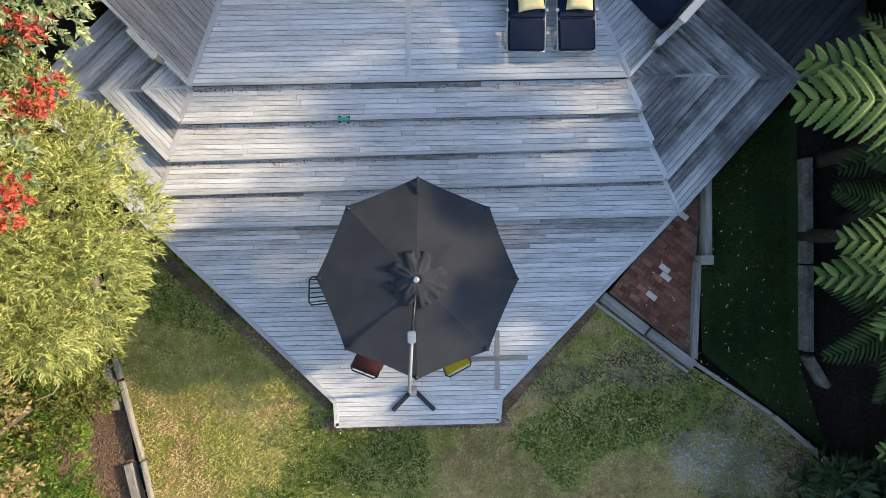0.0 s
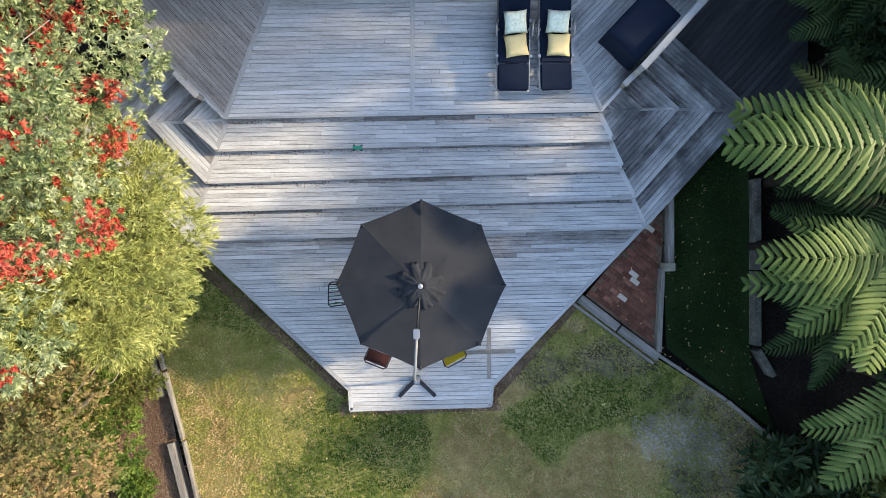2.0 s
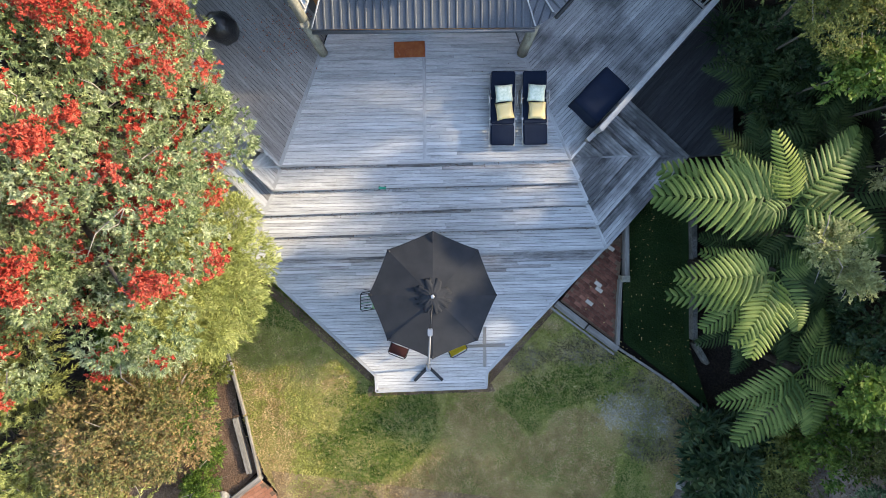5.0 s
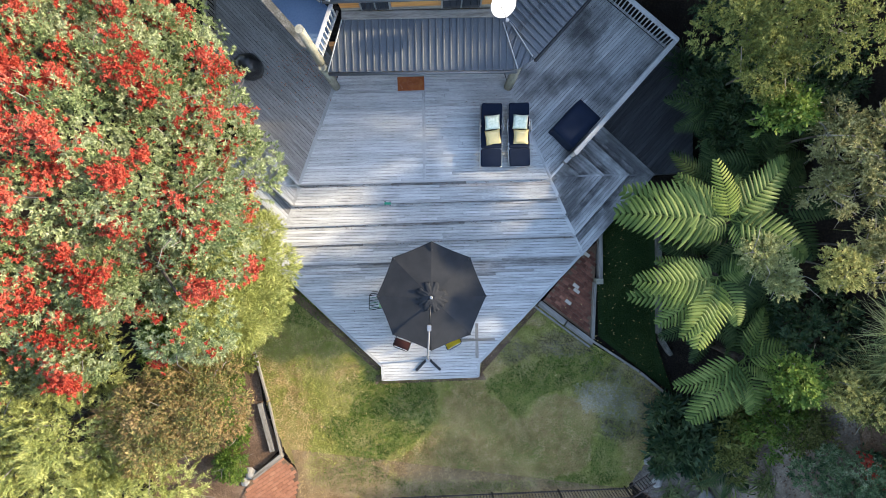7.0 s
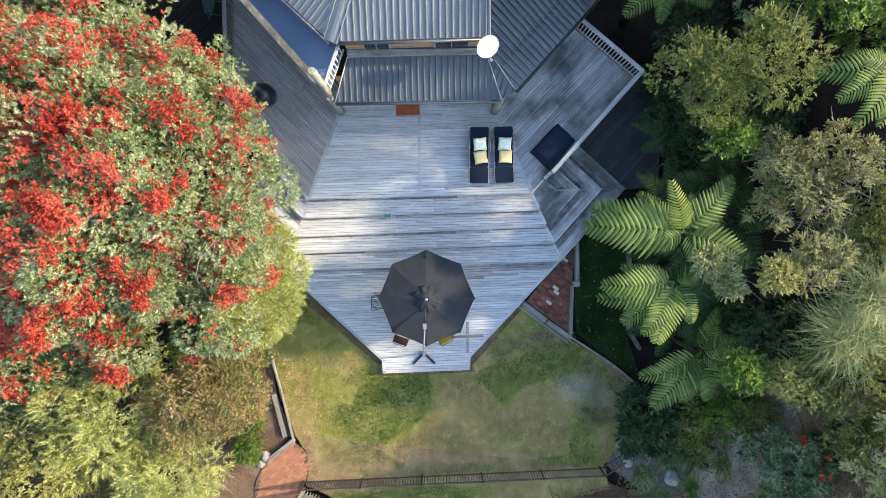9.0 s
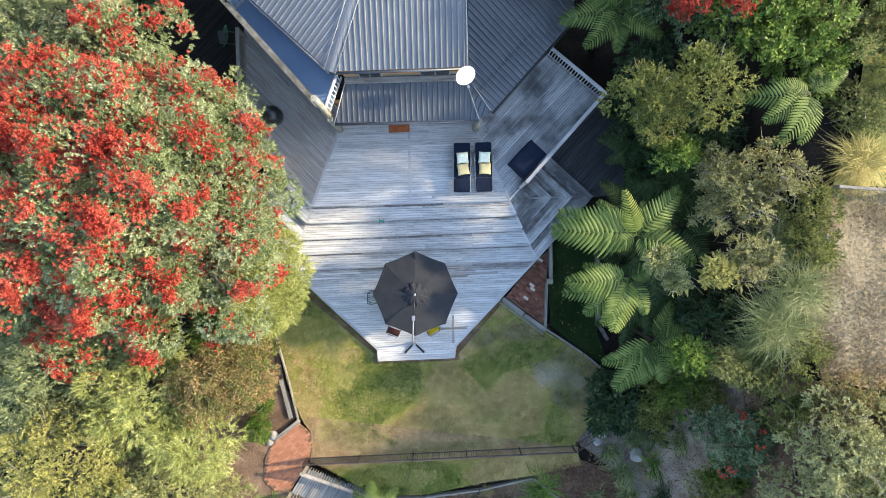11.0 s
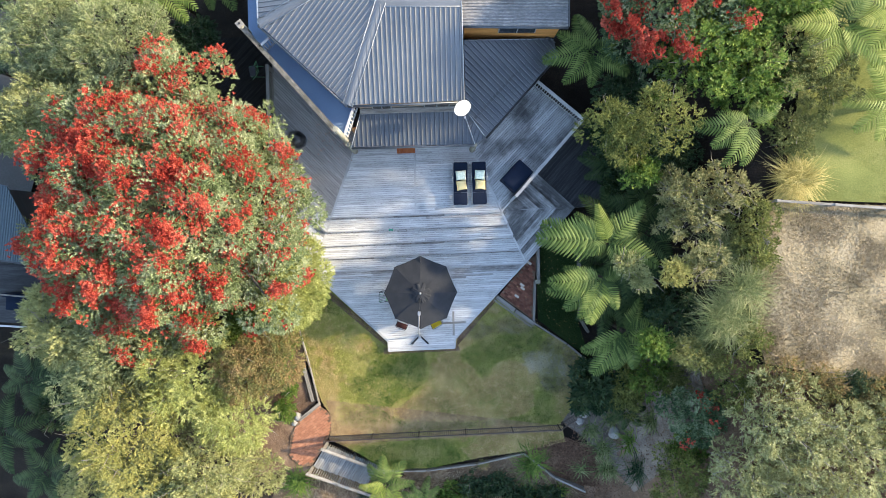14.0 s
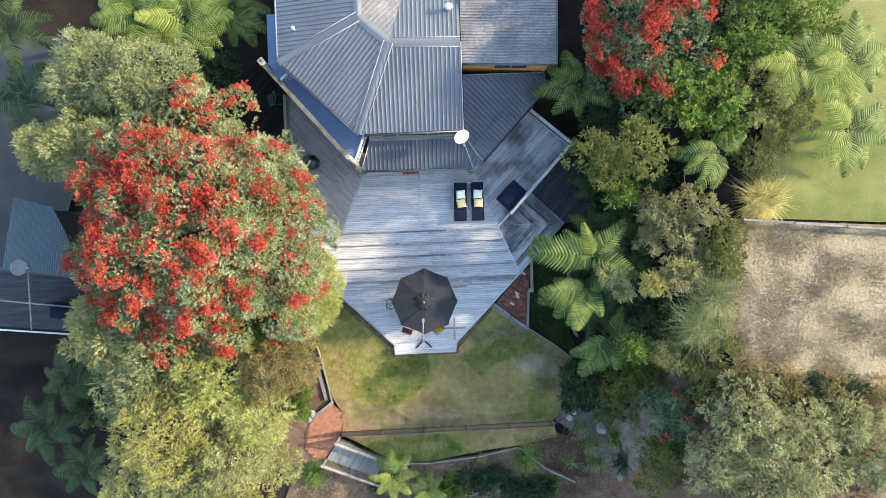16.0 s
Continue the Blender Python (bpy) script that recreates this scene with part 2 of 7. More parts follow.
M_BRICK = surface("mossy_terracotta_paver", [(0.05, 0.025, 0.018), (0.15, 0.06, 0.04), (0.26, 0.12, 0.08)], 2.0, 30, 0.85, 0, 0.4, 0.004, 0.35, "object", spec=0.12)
# brighter terracotta for the landing: its sunlight is in the colour
M_BRICK_SUN = surface("sunlit_terracotta_paver", [(0.22, 0.1, 0.06), (0.31, 0.14, 0.085), (0.38, 0.19, 0.12)], 3, 40, 0.85, 0, 0.4, 0.004, 0.12, "object", spec=0.12)
M_BRICK_PALE = surface("pale_spare_brick", [(0.4, 0.34, 0.27), (0.52, 0.45, 0.37)], 4, 40, 0.85, 0, 0.4, 0.004, 0.1, "object", spec=0.12)
M_BARK = surface("tree_bark", [(0.035, 0.028, 0.022), (0.08, 0.066, 0.053), (0.15, 0.13, 0.11)], 4, 25, 0.9, 0, 0.7, 0.02, 0, "", (3, 3, 0.8))
M_FERNBARK = surface("dark_fibrous_fern_trunk", [(0.012, 0.009, 0.007), (0.03, 0.024, 0.018), (0.06, 0.05, 0.04)], 5, 30, 0.95, 0, 0.8, 0.02, 0, "", (3, 3, 0.8), spec=0.2)
M_TWIG = surface("pale_grey_twig", [(0.14, 0.125, 0.11), (0.28, 0.25, 0.22)], 4, 30, 0.9, 0, 0.3, 0.005, spec=0.25)
M_STONE = surface("pale_rock", [(0.138, 0.132, 0.121), (0.231, 0.22, 0.204), (0.303, 0.292, 0.275)], 2, 14, 0.9, 0, 0.7, 0.03)
M_CONC = surface("grey_concrete", [(0.0344, 0.035, 0.0344), (0.0488, 0.0494, 0.0488), (0.0689, 0.0689, 0.0677)], 0.4, 12, 0.8, 0, 0.3, 0.004, spec=0.25)
M_FENCE = surface("dark_brown_metal", [(0.045, 0.03, 0.025), (0.08, 0.055, 0.045)], 4, 40, 0.5, 0.3, 0.1, 0.001)
M_ROOF_G = surface("grey_green_ribbed_steel", [(0.07, 0.1, 0.115), (0.1, 0.135, 0.15)], 1, 30, 0.5, 0.2, 0.1, 0.002)
M_DECK_MID = surface("worn_grey_stair_wood", [(0.15, 0.15, 0.145), (0.25, 0.25, 0.245), (0.36, 0.36, 0.35)], 1.3, 9.0, 0.75, 0, 0.5, 0.004, 0.16, "object", (6, 0.5, 6), spec=0.25)
M_LITTER = surface("dry_leaf", [(0.3, 0.16, 0.06), (0.5, 0.36, 0.14), (0.6, 0.5, 0.24)], 1, 8, 0.8, 0, 0, 0.01, 0.35, "island", spec=0.25)

M_PETAL = surface("dried_red_petal", [(0.2, 0.05, 0.035), (0.36, 0.12, 0.07), (0.5, 0.3, 0.18)], 1, 8, 0.8, 0, 0, 0.01, 0.35, "island", spec=0.25)
M_CHIP = surface("bark_chip", [(0.06, 0.032, 0.02), (0.14, 0.08, 0.05), (0.26, 0.17, 0.11)], 1, 8, 0.9, 0, 0, 0.01, 0.3, "island", spec=0.25)
M_MOSSY = surface("mossy_weathered_timber", [(0.03, 0.03, 0.024), (0.084, 0.081, 0.069), (0.18, 0.174, 0.162)], 4.0, 22, 0.9, 0, 0.8, 0.012, 0.1, "object", spec=0.25)
L_POHU = leafy("pohutukawa_leaf", [(0.085, 0.12, 0.045), (0.175, 0.22, 0.092), (0.275, 0.32, 0.155), (0.4, 0.43, 0.25)], 0.6, 0.2, 1.6, 0.12, 0.62)
# darker copy of the pohutukawa leaf, with shade put into its colour
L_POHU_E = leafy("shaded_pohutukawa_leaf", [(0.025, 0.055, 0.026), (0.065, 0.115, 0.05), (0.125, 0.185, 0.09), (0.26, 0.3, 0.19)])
L_RED = leafy("red_stamen", [(0.27, 0.03, 0.02), (0.41, 0.066, 0.042), (0.53, 0.14, 0.096)], 0.8, 0.2, 1.1, 0.1)
L_WATTLE = leafy("yellow_green_needle_leaf", [(0.18, 0.205, 0.055), (0.285, 0.312, 0.094), (0.415, 0.425, 0.16)], 0.6, 0.18)
L_MANUKA = leafy("dull_olive_small_leaf", [(0.0557, 0.072, 0.0197), (0.124, 0.138, 0.0413), (0.235, 0.234, 0.0836)], 0.6, 0.15, 1.0)
L_KANUKA = leafy("olive_fine_leaf", [(0.1, 0.125, 0.05), (0.172, 0.2, 0.09), (0.275, 0.3, 0.15)], 0.6, 0.18)
L_GREY = leafy("grey_green_fine_leaf", [(0.145, 0.162, 0.06), (0.235, 0.245, 0.095), (0.365, 0.36, 0.155)], 0.6, 0.18)
L_TEA = leafy("grey_olive_tea_tree_leaf", [(0.09, 0.095, 0.031), (0.185, 0.182, 0.07), (0.33, 0.308, 0.14)], 0.6, 0.15, 1.4)
L_PALEG = leafy("pale_grey_green_leaf", [(0.16, 0.17, 0.068), (0.255, 0.26, 0.11), (0.38, 0.375, 0.185)], 0.6, 0.2, 1.4)
L_GOLD = leafy("golden_green_leaf", [(0.155, 0.16, 0.045), (0.24, 0.235, 0.07), (0.34, 0.315, 0.11)], 0.6, 0.18)
L_BROWN = leafy("russet_fine_leaf", [(0.1, 0.118, 0.04), (0.2, 0.162, 0.066), (0.3, 0.195, 0.095)], 0.7, 0.2, 1.2)
L_BROAD = leafy("mid_green_broad_leaf", [(0.044, 0.09, 0.0155), (0.105, 0.17, 0.032), (0.195, 0.26, 0.053)], 0.45, 0.3)
L_OLIVEB = leafy("yellow_olive_broad_leaf", [(0.06, 0.082, 0.02), (0.122, 0.14, 0.037), (0.23, 0.236, 0.068)], 0.5, 0.3)
L_DARK = leafy("dark_glossy_leaf", [(0.0124, 0.032, 0.0148), (0.0309, 0.059, 0.0254), (0.0618, 0.09, 0.0361)], 0.35, 0.15)
L_FERN = leafy("tree_fern_frond_leaf", [(0.043, 0.0731, 0.0172), (0.0903, 0.133, 0.031), (0.168, 0.211, 0.0585)], 0.5, 0.2, 1.2)
# fern leaf darkened in colour for ferns standing in deep shade
L_FERN_D = leafy("shade_dark_fern_leaf", [(0.014, 0.03, 0.009), (0.03, 0.055, 0.017), (0.06, 0.09, 0.03)], 0.5, 0.15, 1.2)
L_FERN_Y = leafy("young_yellow_fern_leaf", [(0.11, 0.15, 0.028), (0.19, 0.235, 0.05), (0.3, 0.325, 0.09)], 0.5, 0.25, 0.5)
L_FLAX = leafy("toetoe_blade", [(0.07, 0.1, 0.034), (0.145, 0.172, 0.064), (0.275, 0.28, 0.13)], 0.5, 0.2, 0.8)
L_FLAXY = leafy("yellowing_toetoe_blade", [(0.2, 0.18, 0.05), (0.38, 0.32, 0.1), (0.55, 0.45, 0.18)], 0.5, 0.2, 0.8)
L_GRASS = leafy("lawn_blade", [(0.23, 0.262, 0.057), (0.345, 0.347, 0.094), (0.48, 0.44, 0.155)], 0.7, 0.25, 3.0, 0.1, 0.7)
L_DIRT = leafy("dead_brown_lawn_blade", [(0.07, 0.055, 0.038), (0.14, 0.115, 0.085), (0.27, 0.235, 0.185)], 0.8, 0.1, 3.0, 0.1, 0.7)
L_TAN = leafy("dry_tan_lawn_blade", [(0.35, 0.24, 0.115), (0.47, 0.335, 0.165), (0.6, 0.445, 0.25)], 0.7, 0.25, 3.0, 0.1, 0.7)
L_LUSH = leafy("lush_lawn_blade", [(0.047, 0.098, 0.015), (0.093, 0.156, 0.024), (0.165, 0.217, 0.043)], 0.7, 0.25, 3.0, 0.1, 0.7)
L_PALE = leafy("bleached_grass_blade", [(0.2, 0.18, 0.15), (0.34, 0.31, 0.27), (0.54, 0.51, 0.46)], 0.8, 0.25, 0.8)
# blades of the shaded strip: the shade is painted into this green
L_GRASSG = leafy("shade_dark_lawn_blade", [(0.012, 0.03, 0.006), (0.024, 0.05, 0.01), (0.045, 0.07, 0.016)], 0.7, 0.25, 0.6)
L_FAR = leafy("short_far_lawn_blade", [(0.1, 0.125, 0.032), (0.17, 0.187, 0.055), (0.26, 0.255, 0.095)], 0.7, 0.25, 0.5)
L_DRY = leafy("dry_grass_blade", [(0.15, 0.118, 0.07), (0.28, 0.222, 0.14), (0.42, 0.343, 0.24)], 0.8, 0.25, 0.4)

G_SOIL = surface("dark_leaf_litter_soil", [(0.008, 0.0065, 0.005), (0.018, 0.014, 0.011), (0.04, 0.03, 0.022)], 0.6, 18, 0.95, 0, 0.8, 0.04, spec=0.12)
G_LAWN = surface("lawn_turf", [(0.1, 0.15, 0.03), (0.27, 0.25, 0.08), (0.5, 0.38, 0.18)], 0.8, 34, 0.95, 0, 0.9, 0.03, spec=0.12)
# turf of the shaded strip, darkened in colour to stand for shade
G_LAWND = surface("shade_dark_turf", [(0.008, 0.018, 0.005), (0.014, 0.03, 0.008), (0.03, 0.045, 0.014)], 0.6, 22, 0.95, 0, 0.9, 0.03, spec=0.12)
G_FIELD = surface("dry_grass_turf", [(0.18, 0.15, 0.085), (0.275, 0.222, 0.137), (0.36, 0.3, 0.205)], 0.6, 9, 0.95, 0, 0.9, 0.05, spec=0.12)
G_MULCH = surface("bark_mulch", [(0.07, 0.045, 0.03), (0.15, 0.098, 0.066), (0.25, 0.175, 0.125)], 1.5, 26, 0.95, 0, 0.9, 0.04, spec=0.12)
G_STRAW = surface("straw_and_clay_bank", [(0.06, 0.042, 0.026), (0.14, 0.1, 0.065), (0.28, 0.21, 0.14)], 1.4, 20, 0.95, 0, 0.9, 0.04, spec=0.12)
G_FAR = surface("far_lawn_turf", [(0.1, 0.12, 0.035), (0.165, 0.18, 0.058), (0.25, 0.24, 0.1)], 0.5, 20, 0.95, 0, 0.6, 0.02, spec=0.12)
G_BARE = surface("bare_earth_and_dead_grass", [(0.14, 0.09, 0.05), (0.25, 0.18, 0.1), (0.38, 0.3, 0.17)], 1.5, 26, 0.95, 0, 0.9, 0.03, spec=0.12)
G_GRAVEL = surface("grey_gravel_soil", [(0.058, 0.045, 0.037), (0.145, 0.118, 0.097), (0.27, 0.23, 0.195)], 1.6, 20, 0.95, 0, 0.8, 0.03, spec=0.12)

# ---- ground ----
def height(x, y):
    """The lie of the land: a bank that climbs to the dry field in the east, and a fall below the lawn in the south."""
    s = min(1.0, max(0.0, (x - 8.5) / 4.9))
    d = min(1.0, max(0.0, (-8.6 - y) / 4.0))
    z = 5.1 * s * s * (3 - 2 * s) - 1.3 * d * d * (3 - 2 * d) * (1 - s)
    # an added dip under the western bush that cuts off sky light
    a, b = min(1.0, max(0.0, (-15.3 - x) / 3)), min(1.0, max(0.0, (-2.2 - y) / 2))
    z -= 3.6 * a * a * (3 - 2 * a) * b * b * (3 - 2 * b)
    # the cutting of the garden stairs
    u, v = (x + 5.4) * 0.839 - (y + 8.34) * 0.545, (x + 5.4) * 0.545 + (y + 8.34) * 0.839
    if u > 0 and v < 1.05:
        side = min(1.0, (1.05 - v) / 0.3) * min(1.0, max(0.0, (4.5 + v) / 2.5))
        z = min(z, -(0.5 * min(u, 3.2) + 0.16) * side * min(1.0, max(0.0, (5.2 - u) / 2)))
    return z


def sheet(name, poly, z, mat, label, lump=0.02, step=0.4):
    """A piece of ground with a slightly uneven surface inside a polygon that may bend inwards."""
    bm = bmesh.new()
    bm.faces.new([bm.verts.new((x, y, z)) for x, y in poly])
    bmesh.ops.triangulate(bm, faces=bm.faces[:])
    for _ in range(9):
        long = [e for e in bm.edges if e.calc_length() > step * 1.6]
        if not long:
            break
        bmesh.ops.subdivide_edges(bm, edges=long, cuts=1)
        bmesh.ops.triangulate(bm, faces=bm.faces[:])
    for v in bm.verts:
        v.co.z += lump * noise.noise(v.co * 0.9) + height(v.co.x, v.co.y)
    for f in bm.faces:
        f.smooth = True
        if f.normal.z < 0:
            f.normal_flip()
    return tagged(part(name, bm, mat), label, "ground", kind="structure")


def spread(k, n, near, far):
    """Grid lines close together near the middle and wide apart towards the horizon."""
    u = 2 * k / n - 1
    return near * u + (far - near) * u ** 9


bm = bmesh.new()
NG = 150
gv = [[bm.verts.new((spread(i, NG, 30, 600), spread(j, NG, 30, 600), 0)) for j in range(NG + 1)] for i in range(NG + 1)]
for row in gv:
    for v in row:
        v.co.z = height(v.co.x, v.co.y) - 0.14 + 0.05 * noise.noise(v.co * 0.6)
for i in range(NG):
    for j in range(NG):
        bm.faces.new((gv[i][j], gv[i + 1][j], gv[i + 1][j + 1], gv[i][j + 1])).smooth = True
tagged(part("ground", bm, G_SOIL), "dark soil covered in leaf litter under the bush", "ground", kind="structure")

LAWN = [(-5.6, 0.6), (-1.9, -2.6), (1.1, -2.6), (1.3, -2.85), (3.15, -1.02), (4.95, -2.4), (6.35, -3.3), (8.1, -4.6), (7.2, -5.6), (6.5, -6.6), (6.1, -7.1), (6.3, -8.0), (4.3, -8.4), (2.2, -8.65), (-0.1, -9.1), (-2.3, -9.15), (-2.75, -8.95), (-4.65, -7.75), (-4.78, -7.2), (-4.75, -6.5), (-5.2, -5.8), (-5.75, -4.3), (-6.2, -1.9), (-6.6, 0.2)]
sheet("lawn", LAWN, 0.0, G_LAWN, "mown lawn, half green and half dry yellow")
sheet("lawn_strip", [(5.15, 2.3), (5.15, -2.15), (6.3, -3.1), (7.6, -4.1), (7.05, -2.4), (7.04, 2.6)], 0.0, G_LAWND, "shaded lawn beside the brick paving, shade painted into its green")
sheet("dry_field", [(13.4, 2.9), (34, 1.6), (34, -6.5), (19.6, -4.9), (15.5, -3.9), (13.2, -3.4), (12.7, -1.0), (13.0, 1.4)], 0.03, G_FIELD, "dry straw-coloured field", 0.08, 0.9)
sheet("far_lawn", [(13.6, 3.0), (34, 1.7), (34, 14), (15.5, 14), (14.4, 5)], 0.03, G_FAR, "green lawn beyond the rail fence", 0.06, 0.9)
sheet("mulch_bank", [(4.3, -8.4), (6.3, -7.8), (7.6, -8.3), (8.2, -10.6), (7.2, -10.4), (5.76, -9.68)], -0.02, G_MULCH, "brown bark mulch beside the retaining edge")
sheet("bare_strip", [(-5.0, -5.7), (-4.85, -6.4), (-4.8, -7.1), (-4.95, -7.65), (-4.6, -7.85), (6.2, -7.5), (6.2, -7.24), (-4.4, -7.52), (-4.3, -6.6)], 0.014, G_BARE, "bare brown earth along the fence", 0.02, 0.25)
sheet("straw_bank", [(-7.2, -9.0), (-5.7, -8.9), (-2.7, -9.3), (-0.3, -9.26), (2.08, -9.02), (4.3, -8.58), (5.75, -9.76), (7.1, -10.5), (9.0, -13), (-9, -13)], -0.06, G_STRAW, "pale straw and clay bank below the lawn", 0.06)
for lab, a, b, c_, d in (("bare_strip", (-5.5, 0.2), (-1.95, -3.0), (-2.1, -3.2), (-5.75, 0.05)), ("bare_strip", (-2.2, -3.3), (1.35, -3.3), (1.45, -3.52), (-2.2, -3.6)), ("bare_strip", (1.25, -3.35), (1.3, -2.85), (3.2, -1.0), (3.28, -1.12))):
    sheet(lab, [a, b, c_, d], 0.018, G_MULCH, "bare brown strip of leaf litter along the deck edge", 0.02, 0.25)
sheet("mulch_bed", [(-5.9, -1.5), (-6.2, -1.9), (-5.9, -4.2), (-5.4, -5.7), (-6.2, -6.5), (-5.6, -6.7), (-5.6, -8.6), (-6.1, -9.2), (-9.6, -9.4), (-9.6, -6.0), (-8.6, -1.0)], -0.02, G_MULCH, "reddish bark mulch garden bed")
sheet("litter_bed", [(6.3, -7.2), (6.8, -4.2), (8.2, -4.5), (11.5, -3.0), (13.2, -3.5), (15.5, -4.0), (19.6, -5.0), (24, -8), (20, -14), (6, -14), (7.0, -10.6), (8.0, -10.2), (7.4, -8.0)], -0.09, G_MULCH, "brown leaf litter below the bush", 0.06, 0.6)
sheet("gravel_bed", [(6.2, -7.0), (6.6, -5.6), (7.4, -4.8), (8.6, -4.2), (11.4, -3.2), (11.6, -6.5), (9.5, -10.5), (7.6, -8.2)], -0.03, G_GRAVEL, "grey stony soil under shrubs")


# ---- decks and steps ----
UP, RISE = 1.10, 0.17


def boards(name, poly, z, angle, label, mat=None, w=0.092, gap=0.008, thick=0.028, rng=random.Random(4), longest=4.2, stain=0, back=None):
    """A floor of parallel boards cut to a convex outline; the outline's dark bearers lie below."""
    root = tagged(new(name), label, "deck", kind="structure")
    ca, sa = math.cos(radians(angle)), math.sin(radians(angle))
    loc = [(x * ca + y * sa, -x * sa + y * ca) for x, y in poly]
    lo, hi = min(p[1] for p in loc), max(p[1] for p in loc)
    v = lo
    while v < hi - 0.012:
        strip = clip(clip(loc, 0, -1, -(v + gap)), 0, 1, min(v + w, hi))
        v += w
        if len(strip) < 3:
            continue
        x0, x1 = min(p[0] for p in strip), max(p[0] for p in strip)
        if x1 - x0 < 0.05:
            continue
        cuts = [x0]
        while x1 - cuts[-1] > longest * 1.2:
            cuts.append(cuts[-1] + longest * rng.uniform(0.6, 1.1))
        cuts.append(x1)
        # boards near the back edge take the dirt and painted riser shadow
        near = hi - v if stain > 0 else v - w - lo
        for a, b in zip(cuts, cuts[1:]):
            darkened = stain and near < 0.3 * abs(stain) and rng.random() < (0.95 - 2.6 * max(0, near) / abs(stain))
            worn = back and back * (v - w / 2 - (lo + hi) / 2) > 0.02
            piece = clip(clip(strip, -1, 0, -(a + 0.002)), 1, 0, b - 0.002)
            if len(piece) < 3:
                continue
            cx, cy = (a + b) / 2, v - w / 2
            ob = part("board", prism([(p[0] - cx, p[1] - cy) for p in piece], z - thick, z + rng.uniform(-0.0015, 0.0015)), M_DECK_DAMP if worn else mat or (M_DECK_STAIN if darkened else M_DECK), root)
            ob.matrix_basis = pose(cx * ca - cy * sa, cx * sa + cy * ca, 0, 0, 0, angle)
    return root


def bearer(name, poly, z0, z1, label):
    return tagged(part(name, prism(poly, z0, z1), M_DECK_DARK), label, "deck frame", kind="structure")


def plank(name, a, b, width, z, thick, mat, parent=None, shift=0.0):
    """One board laid flat from a to b, its centre line shifted to the left by shift."""
    a, b = Vector((a[0], a[1], 0)), Vector((b[0], b[1], 0))
    d = b - a
    ang = math.degrees(math.atan2(d.y, d.x))
    ob = part(name, boxed(-d.length / 2, d.length / 2, -width / 2 + shift, width / 2 + shift, -thick, 0, 0.004), mat, parent)
    c = (a + b) / 2
    ob.matrix_basis = pose(c.x, c.y, z, 0, 0, ang)
    return ob


# corner points of the upper deck (0) and of each step below it, left and right
FR = [(3.46, 2.96), (3.75, 2.37), (4.01, 1.78), (4.31, 1.18), (4.58, 0.54)]
FL = [(-4.31, 2.89), (-4.57, 2.25), (-4.87, 1.60), (-5.12, 1.00), (-5.4, 0.38)]
MR = [(3.46, 2.96), (4.36, 3.04), (5.2, 3.06), (6.04, 3.08), (6.92, 3.08)]
ML = [(-4.31, 2.89), (-5.24, 2.88), (-6.09, 2.90), (-6.89, 2.90), (-7.7, 2.90)]
ER, EL = (math.cos(radians(46.5)), math.sin(radians(46.5))), (-math.cos(radians(45.5)), math.sin(radians(45.5)))


def on_edge(m, start, e):
    """Where the tread's back side meets the edge of the side deck."""
    s = (m[0] - start[0]) * e[0] + (m[1] - start[1]) * e[1]
    return (start[0] + e[0] * s, start[1] + e[1] * s)


CR = [on_edge(m, MR[0], ER) for m in MR]
CL = [on_edge(m, ML[0], EL) for m in ML]
PL, PR = (-3.17, 5.86), (2.22, 5.78)

boards("deck_upper", [FL[0], FR[0], PR, (2.0, 6.4), (-2.95, 6.4), PL], UP, 0.4, "weathered grey timber deck in front of the house", longest=4.4)
R_OUT, R_BACK = (7.05, 6.86), (4.2, 9.3)
boards("deck_side_east", [FR[0], R_OUT, R_BACK, (2.0, 6.6), PR], UP, 45, "grey diagonal timber deck behind a handrail with damp and painted shade patches", M_DECK_EAST)
L_OUT, L_BACK = (-6.75, 5.35), (-6.75, 10.4)
boards("deck_side_west", [FL[0], PL, (-2.95, 6.6), L_BACK, L_OUT], UP, -47, "brown-grey diagonal timber deck under the balcony", M_DECK_BROWN)
bearer("deck_frame", [FL[0], FR[0], R_OUT, R_BACK, L_BACK, L_OUT], UP - 0.22, UP - 0.03, "dark timber bearers under the upper deck")
